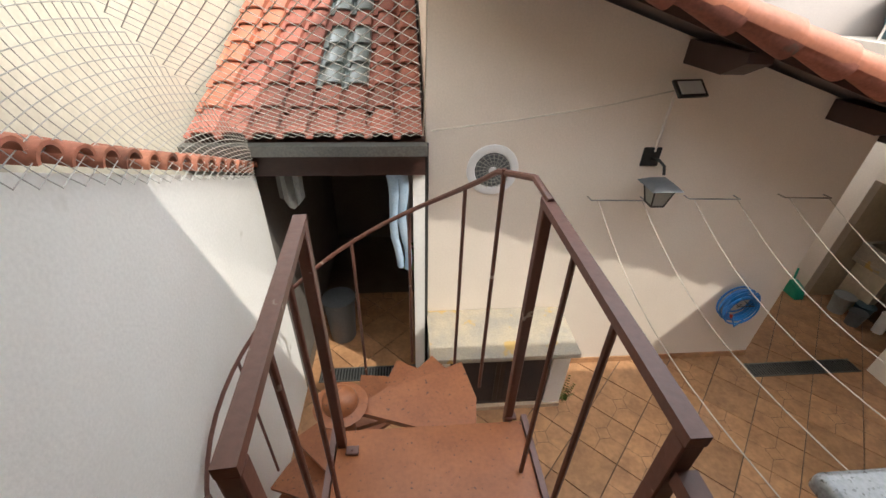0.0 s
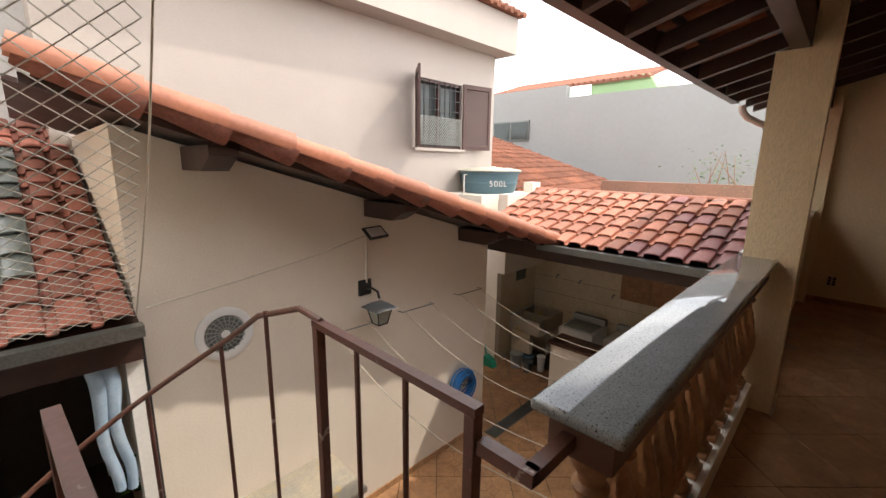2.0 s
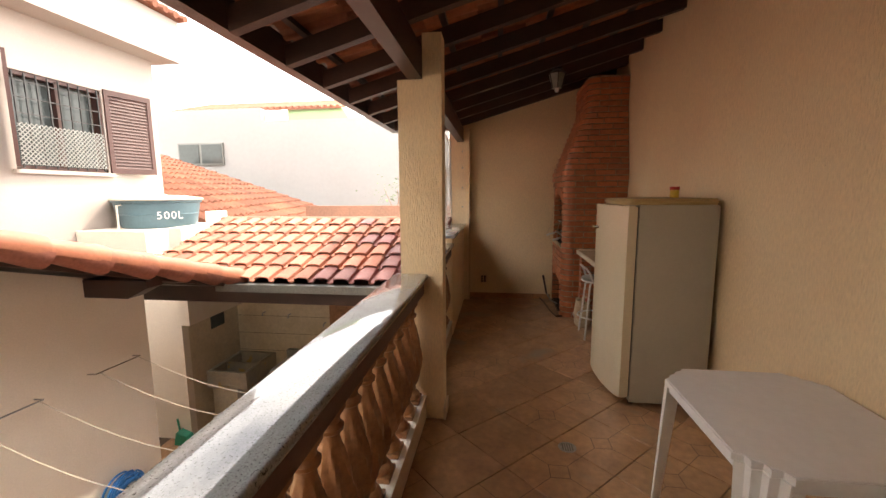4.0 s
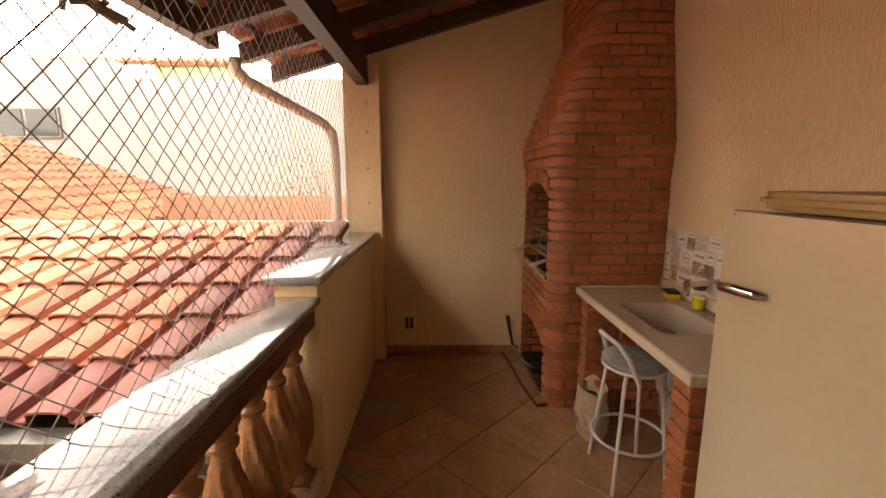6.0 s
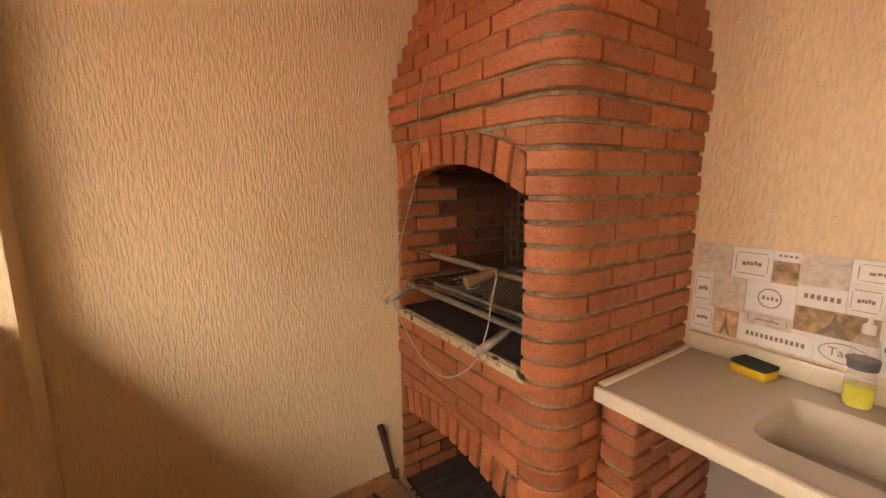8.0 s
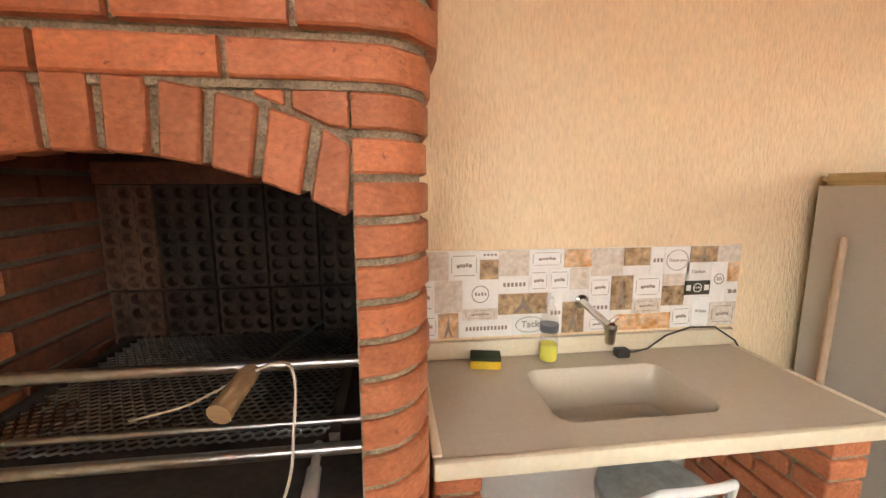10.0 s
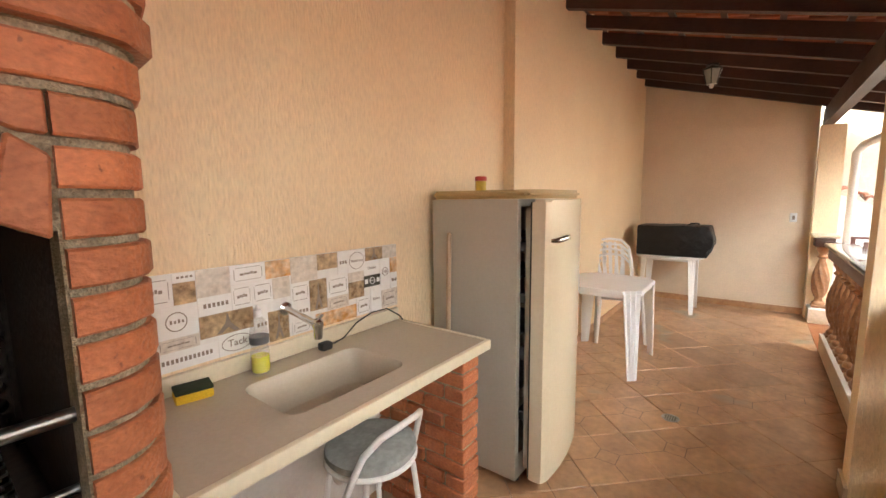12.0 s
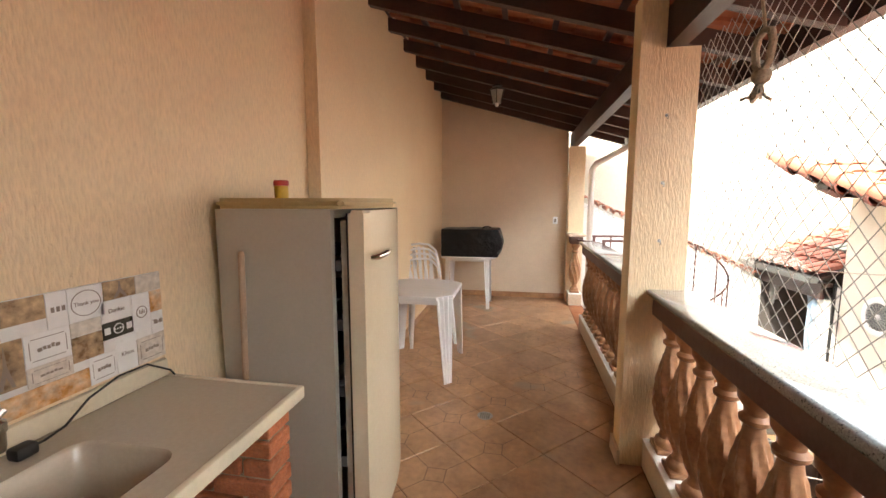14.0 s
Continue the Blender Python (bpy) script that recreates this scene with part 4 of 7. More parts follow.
for (a, b), z_a, z_b in zip(zip(core, core[1:]), zs, zs[1:]):
    for i in range(len(a) - 1):
        if i == len(a) - 2 and z_a < 1.59:
            continue
        bm.faces.new((a[i], a[i + 1], b[i + 1], b[i]))
part("mortar", bm, M_MORTAR, bbq, "sandy grey mortar")
fy = BY - 0.014
bm = bmesh.new()
nx = 24
box(bm, BX + BR - 0.02, fy - 0.06, 0, OPEN[0], fy, 1.60)
box(bm, EX - 0.022, fy - 0.06, 0, EX, fy - 0.004, 1.60)
for i in range(nx):
    x0, x1 = OPEN[0] + (OPEN[1] - OPEN[0]) * i / nx, OPEN[0] + (OPEN[1] - OPEN[0]) * (i + 1) / nx
    xm = (x0 + x1) / 2
    box(bm, x0, fy - 0.06, arch_z(xm) + 0.006, x1, fy, 1.60)
    box(bm, x0, fy - 0.06, low_arch(xm) + 0.006, x1, fy, 0.86)
part("front_mortar", bm, M_MORTAR, bbq)
part("hearth_slab", rbox(OPEN[0] - 0.02, -0.93, 0.852, EX - 0.01, BY + 0.006, 0.885, 0.006), M_HEARTH, bbq, "cream stone hearth edge with soot")
part("hearth_bed", boxes((OPEN[0], -0.9, 0.886, EX - 0.02, BY - 0.02, 0.892)), M_SOOT, bbq, "sooty fire bed")
part("firebox_back", boxes((6.56, -0.965, 0.02, EX - 0.004, -0.92, 1.60)), M_SOOT, bbq, "sooty hollow-brick back")
part("firebox_side", boxes((OPEN[0] - 0.07, -0.92, 0.02, OPEN[0] - 0.001, BY - 0.075, 1.60)), M_SOOT, bbq)
part("side_bedding", boxes((EX - 0.018, -0.92, 0.886, EX - 0.004, BY - 0.065, 1.60)), M_MORTARS, bbq)
part("side_bedding", boxes((EX - 0.022, -0.92, 0.021, EX - 0.004, BY - 0.012, 0.834)), M_SOOT, bbq)
part("ash_floor", boxes((6.56, -0.95, 0.0, EX - 0.01, BY - 0.02, 0.02)), M_SOOT, bbq)
for r in [q for q in range(10)] + [q - 13 for q in range(11)]:
    zz = 0.895 + r * COURSE
    off = 0.10 if r % 2 else 0
    y = -0.915
    while y < BY - 0.03:
        y1 = min(y + 0.22 - (off if y < -0.91 else 0), BY + 0.004)
        bm = rbox(EX - 0.035, y, zz, EX - 0.008, y1 - 0.012, zz + 0.053, 0.003, 1)
        part("brick", bm, M_BRICKS if y1 < BY - 0.1 else M_BRICK, bbq)
        y = y1
# hollow fire bricks set on end across the back of the fire box
def hollow_brick_mesh(w, h, cols, rows, material):
    """A block pierced by rows of round holes, its face towards +y."""
    bm = bmesh.new()
    pu, pv, n = w / cols, h / rows, 12
    for c in range(cols):
        for q in range(rows):
            cx, cz = (c + 0.5) * pu, (q + 0.5) * pv
            rad = 0.415 * min(pu, pv)
            rim, lip, deep = [], [], []
            for i in range(n):
                a = 2 * math.pi * (i + 0.5) / n
                ca, sa = math.cos(a), math.sin(a)
                k = min(0.5 * pu / max(abs(ca), 1e-6), 0.5 * pv / max(abs(sa), 1e-6))
                rim.append(bm.verts.new((cx + k * ca, 0, cz + k * sa)))
                lip.append(bm.verts.new((cx + rad * ca, -0.002, cz + rad * sa)))
                deep.append(bm.verts.new((cx + rad * 0.8 * ca, -0.03, cz + rad * 0.8 * sa)))
            for i in range(n):
                j = (i + 1) % n
                bm.faces.new((rim[i], rim[j], lip[j], lip[i]))
                bm.faces.new((lip[i], lip[j], deep[j], deep[i]))
            bm.faces.new(deep)
    for u0, v0, u1, v1 in ((0, 0, w, 0), (w, 0, w, h), (w, h, 0, h), (0, h, 0, 0)):
        bm.faces.new([bm.verts.new(p) for p in ((u0, 0, v0), (u1, 0, v1), (u1, -0.035, v1), (u0, -0.035, v0))])
    return mesh_of("hollow_brick", bm, material)


ME_HOLLOW, ME_HOLLOWR = hollow_brick_mesh(0.143, 0.30, 3, 7, M_SOOT), hollow_brick_mesh(0.143, 0.30, 3, 7, M_HOLLOW)
for c in range(5):
    for q in range(2):
        place = Matrix.Translation(Vector((OPEN[0] + 0.012 + c * 0.15, -0.882, 0.852 + q * 0.31)) - bbq.location) @ pose(0, 0, 0, rng.uniform(-0.6, 0.6), 0, rng.uniform(-1, 1))
        piece("hollow_brick", ME_HOLLOWR if c == 4 else ME_HOLLOW, bbq, place)
part("lintel_brick", rbox(OPEN[0] + 0.005, -0.918, 1.466, EX - 0.04, -0.862, 1.528, 0.004, 1), M_BRICKS, bbq, "smoked brick course over the hollow bricks")


# ---- floor tiles ----
def clip_poly(poly, x0, y0, x1, y1):
    for ax, lim, keep in ((0, x0, 1), (0, x1, -1), (1, y0, 1), (1, y1, -1)):
        out = []
        for p, q in zip(poly, poly[1:] + poly[:1]):
            ip, iq = (p[ax] - lim) * keep >= 0, (q[ax] - lim) * keep >= 0
            if ip:
                out.append(p)
            if ip != iq:
                u = (lim - p[ax]) / (q[ax] - p[ax])
                out.append((p[0] + (q[0] - p[0]) * u, p[1] + (q[1] - p[1]) * u))
        poly = out
        if not poly:
            break
    return poly


def tile_floor(name, label, x0, y0, x1, y1, z, phase, material, pitch=0.42, joint=0.008):
    """Square tiles laid at 45 degrees, cut where they meet the walls."""
    fl = thing(name, (x0, y0, z), label, "floor", kind="structure")
    h = (pitch - joint) / 2
    bm = bmesh.new()
    e = 0.003
    ring = [[bm.verts.new((sx * (h - d), sy * (h - d), zz)) for sx, sy in ((-1, -1), (1, -1), (1, 1), (-1, 1))] for d, zz in ((0, -0.010), (0, -e), (e, 0))]
    for a, b in zip(ring, ring[1:]):
        for i in range(4):
            bm.faces.new((a[i], a[(i + 1) % 4], b[(i + 1) % 4], b[i]))
    bm.faces.new(ring[2])
    full = mesh_of("floor_tile", bm, material)
    c = math.sqrt(0.5)
    n = int((x1 - x0 + y1 - y0) / pitch) + 3
    for i in range(-n, n):
        for j in range(-n, n):
            cx, cy = phase[0] + (i + 0.5) * pitch * c - (j + 0.5) * pitch * c, phase[1] + (i + 0.5) * pitch * c + (j + 0.5) * pitch * c
            corners = [(cx + (sx * h - sy * h) * c, cy + (sx * h + sy * h) * c) for sx, sy in ((-1, -1), (1, -1), (1, 1), (-1, 1))]
            cut = clip_poly(corners, x0, y0, x1, y1)
            if len(cut) < 3:
                continue
            place = Matrix.Translation((cx - x0, cy - y0, 0)) @ Matrix.Rotation(radians(45), 4, "Z")
            if all(abs(a[0] - b[0]) + abs(a[1] - b[1]) < 1e-6 for a, b in zip(cut, corners)) and len(cut) == 4:
                piece("floor_tile", full, fl, place)
            else:
                bm = bmesh.new()
                inv = Matrix.Rotation(radians(-45), 4, "Z")
                loc = [inv @ Vector((p[0] - cx, p[1] - cy, 0)) for p in cut]
                area = sum(a.x * b.y - a.y * b.x for a, b in zip(loc, loc[1:] + loc[:1])) / 2
                if abs(area) < 0.0005:
                    continue
                prism(bm, [(p.x, p.y) for p in loc], "z", -0.010, 0)
                piece("floor_tile", mesh_of("floor_tile", bm, material), fl, place)
    return fl


tile_floor("floor_veranda", "terracotta ceramic tiles laid diagonally on the veranda", WX, SY, EX, 0.999, 0, (3.87, 0.17), M_TILEFV, joint=0.005)
tile_floor("floor_courtyard", "terracotta ceramic tiles laid diagonally in the courtyard", 0.0, 1.5, 6.9, 5.2, GY, (4.32, 3.05), M_TILEFL)

# ---- refrigerator, door ajar ----
FX0, FX1, FY0, FY1 = 4.36, 5.0, -0.945, -0.435
fridge = thing("refrigerator", ((FX0 + FX1) / 2, -0.68, 0), "aged cream single-door refrigerator with its door ajar", "refrigerator")
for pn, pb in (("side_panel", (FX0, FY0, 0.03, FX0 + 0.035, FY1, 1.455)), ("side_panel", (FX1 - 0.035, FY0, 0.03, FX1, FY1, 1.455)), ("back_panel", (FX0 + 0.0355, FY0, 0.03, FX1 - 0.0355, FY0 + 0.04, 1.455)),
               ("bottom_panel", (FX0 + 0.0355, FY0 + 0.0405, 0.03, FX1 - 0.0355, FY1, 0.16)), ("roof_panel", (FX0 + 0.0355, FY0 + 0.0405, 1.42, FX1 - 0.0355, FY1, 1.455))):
    part(pn, boxes(pb), M_FRIDGES, fridge, "cream enamel, darker and greyer than the door")
# Interior coloured black and dark grey for the shade behind the ajar door.
part("lining", boxes((FX0 + 0.036, FY0 + 0.041, 0.161, FX1 - 0.036, FY0 + 0.06, 1.419)), M_BLACK, fridge)
for zz in (0.45, 0.75, 1.05, 1.25):
    part("shelf", boxes((FX0 + 0.037, FY0 + 0.06, zz, FX1 - 0.037, FY1 - 0.05, zz + 0.012)), M_BINM, fridge)
bm = bmesh.new()
prism(bm, [(FX0 - 0.004, FY0), (FX1 + 0.004, FY0), (FX1 + 0.004, FY1 + 0.05), (FX1 - 0.10, FY1 + 0.105), (FX0 + 0.10, FY1 + 0.105), (FX0 - 0.004, FY1 + 0.05)], "z", 1.457, 1.50)
bmesh.ops.bevel(bm, geom=bm.edges[:], offset=0.016, segments=3, affect="EDGES")
part("top", bm, M_FTOP, fridge, "yellowed plastic top")
bm = bmesh.new()
DW = FX1 - FX0
outer = [(0, 0)] + [(DW * u, 0.062 + 0.042 * math.sin(math.pi * u) ** 0.7) for u in [i / 14 for i in range(15)]] + [(DW, 0)]
prism(bm, outer, "z", 0.06, 1.452)
bmesh.ops.bevel(bm, geom=[e for e in bm.edges if abs(e.verts[0].co.z - e.verts[1].co.z) < 0.01], offset=0.01, segments=2, affect="EDGES")
DOOR = Matrix.Translation((FX0, FY1 + 0.012, 0)) @ Matrix.Rotation(radians(5.5), 4, "Z")
bm.transform(DOOR)
door = part("door", bm, M_FRIDGE, fridge, "cream enamel door with a curved front")
bm = boxes((0.01, -0.011, 0.07, 0.03, -0.001, 1.44), (DW - 0.03, -0.011, 0.07, DW - 0.01, -0.001, 1.44), (0.03, -0.011, 1.42, DW - 0.03, -0.001, 1.44), (0.03, -0.011, 0.07, DW - 0.03, -0.001, 0.09))
bm.transform(DOOR)
part("gasket", bm, M_BLACK, door)
bm = rbox(0.034, -0.045, 0.10, DW - 0.034, -0.0005, 1.41, 0.008)
bm.transform(DOOR)
part("inner_liner", bm, M_BINL, door, "pale grey plastic inner liner")
# Door shelves dark instead of white, as if in the gap's shade.
for zz in (0.34, 0.66, 0.95, 1.2):
    bm = rbox(0.05, -0.085, zz, DW - 0.05, -0.0455, zz + 0.05, 0.004, 1)
    bm.transform(DOOR)
    part("door_shelf", bm, M_BINM, door)
bm = bmesh.new()
tube(bm, [(DW - 0.05, 0.075, 1.262), (DW - 0.06, 0.105, 1.264), (DW - 0.12, 0.125, 1.272), (DW - 0.17, 0.12, 1.272), (DW - 0.18, 0.10, 1.270)], (0.010, 0.013, 0.014, 0.013, 0.010), 10)
bm.transform(DOOR)
part("handle", bm, M_CHROME, door, "chrome handle")
for fx in (FX0 + 0.06, FX1 - 0.06):
    for fy in (FY0 + 0.06, FY1 - 0.03):
        bm = bmesh.new()
        lathe(bm, [(0.022, 0), (0.022, 0.012), (0.012, 0.014), (0.012, 0.03)], at=(fx, fy, 0), seg=12)
        part("foot", bm, M_BLACK, fridge)
bm = bmesh.new()
lathe(bm, [(0.030, 0), (0.031, 0.01), (0.031, 0.058)], seg=20)
jar = thing("spice_jar", (4.74, -0.80, 1.50), "small yellow tin with a red lid on the refrigerator", "jar")
bm2 = bm
bm2.transform(Matrix.Translation(jar.location))
M_YEL = mat("yellow_label", (0.75, 0.48, 0.05), 0.4, vary=0.1, grain=60, bump=0.05)
M_RED = mat("red_plastic_lid", (0.55, 0.04, 0.02), 0.35, vary=0.08, grain=60, bump=0.05)
part("body", bm2, M_YEL, jar)
bm = bmesh.new()
lathe(bm, [(0.034, 0), (0.034, 0.02), (0.030, 0.024)], at=(4.74, -0.80, 1.559), seg=20)
part("lid", bm, M_RED, jar, "red lid")
bm = bmesh.new()
tube(bm, [(5.03, -0.84, 0.0), (5.02, -0.82, 1.27)], 0.013, 10)
lathe(bm, [(0.013, 0), (0.010, 0.012), (0.002, 0.016)], at=(5.02, -0.82, 1.27), seg=10)
M_STICK = mat("pale_broom_wood", (0.50, 0.36, 0.24), 0.6, vary=0.15, grain=60, bump=0.2, stretch=(4, 4, 0.5))
solo("broom_handle", bm, M_STICK, "pale wooden broom handle leaning on the refrigerator", "broom", at=(5.03, -0.84, 0))

# ---- sink counter ----
CX0, CX1, CY0, CY1, CZ = 5.26, 6.478, -0.985, -0.435, 0.85


def rrect(cx, cy, hx, hy, r, n=6):
    out = []
    for sx, sy, a0 in ((1, 1, 0), (-1, 1, 90), (-1, -1, 180), (1, -1, 270)):
        for i in range(n + 1):
            a = radians(a0 + 90 * i / n)
            out.append((cx + sx * (hx - r) + r * math.cos(a), cy + sy * (hy - r) + r * math.sin(a)))
    return out


counter = thing("sink_counter", (5.87, -0.7, CZ - 0.04), "beige synthetic stone counter with a moulded sink", "counter")
bm = bmesh.new()
SCX, SCY, SHX, SHY = 5.895, -0.70, 0.235, 0.150
loops = [(SHX + 0.006, SHY + 0.006, 0.055, CZ), (SHX, SHY, 0.05, CZ - 0.008), (SHX - 0.010, SHY - 0.010, 0.05, CZ - 0.07), (SHX - 0.022, SHY - 0.02, 0.05, CZ - 0.135), (SHX - 0.05, SHY - 0.045, 0.04, CZ - 0.15)]
rings = [[bm.verts.new((x, y, z)) for x, y in rrect(SCX, SCY, hx, hy, r)] for hx, hy, r, z in loops]
for a, b in zip(rings, rings[1:]):
    for i in range(len(a)):
        bm.faces.new((a[i], a[(i + 1) % len(a)], b[(i + 1) % len(b)], b[i]))
bm.faces.new(rings[-1])
outer = []
for v in rings[0]:
    dx, dy = v.co.x - SCX, v.co.y - SCY
    k = min((CX1 - SCX if dx > 0 else SCX - CX0) / max(abs(dx), 1e-6), (CY1 - SCY if dy > 0 else SCY - CY0) / max(abs(dy), 1e-6))
    outer.append(bm.verts.new((SCX + dx * k, SCY + dy * k, CZ)))
low = [bm.verts.new((v.co.x, v.co.y, CZ - 0.034)) for v in outer]
for i in range(len(outer)):
    j = (i + 1) % len(outer)
    bm.faces.new((rings[0][i], rings[0][j], outer[j], outer[i]))
    bm.faces.new((outer[i], outer[j], low[j], low[i]))
part("top", bm, M_COUNTER, counter)
part("front_edge", rbox(CX0 - 0.006, CY1 - 0.012, CZ - 0.040, CX1, CY1 + 0.010, CZ + 0.004, 0.006), M_CEDGE, counter, "cream raised front edge")
part("side_edge", rbox(CX0 - 0.008, CY0, CZ - 0.040, CX0 + 0.012, CY1 - 0.013, CZ + 0.004, 0.006), M_CEDGE, counter)
part("wall_edge", rbox(CX1 - 0.022, CY0, CZ + 0.001, CX1 + 0.003, CY1 - 0.013, CZ + 0.012, 0.005), M_CEDGE, counter)
part("backsplash", rbox(CX0, SY + 0.001, CZ + 0.001, CX1, SY + 0.026, CZ + 0.066, 0.008), M_CEDGE, counter, "cream moulded upstand")
bm = bmesh.new()
lathe(bm, [(0.030, 0), (0.034, 0.003), (0.026, 0.005), (0.020, 0.002)], at=(SCX + 0.02, SCY - 0.03, CZ - 0.149), seg=20)
part("drain_ring", bm, M_CHROME, counter)


def pier(x0, x1, y0, y1, z1, label):
    p = thing("brick_pier", ((x0 + x1) / 2, (y0 + y1) / 2, 0), label, "pier", "counter piers")
    part("mortar", boxes((x0 + 0.017, y0, 0, x1 - 0.017, y1 - 0.017, z1)), M_MORTAR, p)
    z, j, wob = 0.004, 0, random.Random(12)
    while z + 0.05 < z1:
        ys = [y1]
        step = 0.11 if j % 2 else 0.22
        while ys[-1] > y0 + 0.05:
            ys.append(max(y0, ys[-1] - step))
            step = 0.22
        for a, b in zip(ys[1:], ys):
            part("brick", rbox(x0, a + 0.006, z, x1 + wob.uniform(-0.003, 0.003), b - 0.006 + wob.uniform(-0.004, 0.003), z + 0.054, 0.004, 1), M_BRICK, p)
        z += 0.0672
        j += 1


pier(5.30, 5.42, -0.97, -0.455, CZ - 0.04, "red face-brick pier under the counter's free end")
pier(6.36, 6.475, -0.97, -0.46, CZ - 0.04, "red face-brick pier between counter and barbecue")
bm = bmesh.new()
pts = [(5.86, -0.66, 0.695), (5.86, -0.66, 0.60), (5.86, -0.68, 0.48), (5.84, -0.74, 0.41), (5.77, -0.82, 0.385), (5.66, -0.90, 0.41), (5.60, -0.984, 0.46)]
fine = []
for a, b in zip(pts, pts[1:]):
    for i in range(10):
        fine.append(Vector(a).lerp(Vector(b), i / 10))
tube(bm, fine, [0.024 + 0.004 * (i % 2) for i in range(len(fine))], 10)
solo("drain_hose", bm, M_PVC, "pale grey corrugated drain hose under the sink", "hose", at=(5.86, -0.66, 0.4))

structure("sink_wall_paint", boxes((5.34, SY + 0.0005, 0.0, 6.49, SY + 0.004, 0.84)), M_SINKW, "pale grey painted wall under the sink", "wall")

# tile panel with printed pictures
panel = thing("tile_panel", (5.87, SY, 0.92), "printed ceramic wall tiles with vintage pictures above the sink", "tiles", kind="structure")
PX0, PX1, PZ0, PZ1 = 5.253, 6.478, 0.925, 1.237
part("bed", boxes((PX0, SY + 0.001, PZ0, PX1, SY + 0.007, PZ1)), M_WCAP, panel)
M_PW = mat("printed_white", (0.84, 0.83, 0.80), 0.3, vary=0.04, grain=40, bump=0.02, coat=0.3)
M_PB = mat("printed_beige", (0.62, 0.54, 0.45), 0.3, vary=0.2, grain=50, bump=0.02, coat=0.3, second=(0.72, 0.66, 0.58), big=22)
M_PO = mat("printed_ochre_picture", (0.60, 0.29, 0.09), 0.3, vary=0.35, grain=40, bump=0.02, coat=0.3, second=(0.72, 0.58, 0.40), big=24)
M_PD = mat("printed_brown_picture", (0.24, 0.155, 0.085), 0.3, vary=0.45, grain=40, bump=0.02, coat=0.3, second=(0.60, 0.43, 0.24), big=22)
M_INK = mat("brown_ink", (0.27, 0.215, 0.17), 0.4, vary=0.1, grain=60, bump=0.0)
M_PY = mat("printed_black_gold", (0.05, 0.045, 0.03), 0.3, vary=0.2, grain=40, bump=0.02, coat=0.3)
KIND = {"w": M_PW, "b": M_PB, "o": M_PO, "d": M_PD, "y": M_PY}
LAYOUT = """b 0 .09 0 .33|w .09 .18 0 .33 l|w .18 .235 0 .10 t|d .18 .235 .10 .33|b .235 .325 0 .30|w .325 .43 0 .22 l|o .43 .515 0 .22|b .515 .615 0 .33|d .615 .70 0 .22|w .70 .745 0 .33 t|w .745 .83 0 .33 f|d .83 .92 0 .20 e|b .92 1 0 .20
w 0 .05 .33 .70 l|b .05 .13 .33 .70|w .13 .235 .33 .66 c|w .235 .325 .30 .50 t|d .235 .385 .50 .75 e|w .325 .385 .22 .50 l|w .385 .45 .22 .50 l|b .45 .51 .22 .48|w .51 .58 .33 .60 l|d .58 .65 .33 .75 e|w .65 .745 .33 .62 l|b .745 .82 .33 .47|d .745 .82 .47 .72|w .82 .90 .20 .42|y .82 .905 .42 .60 c|w .905 .96 .20 .62 c|o .96 1 .20 .45|w .96 1 .45 .70 t
w 0 .06 .70 1 l|o .06 .12 .70 1 e|w .12 .28 .80 1 t|b .13 .235 .66 .80 l|w .28 .385 .75 1 f|d .43 .50 .62 1 e|w .385 .43 .50 1 t|w .50 .58 .60 .82 t|w .51 .58 .82 1 l|b .65 .745 .62 .80 l|o .60 .78 .80 1|w .78 .85 .72 1 l|w .85 .91 .62 1|b .91 1 .70 1 l"""
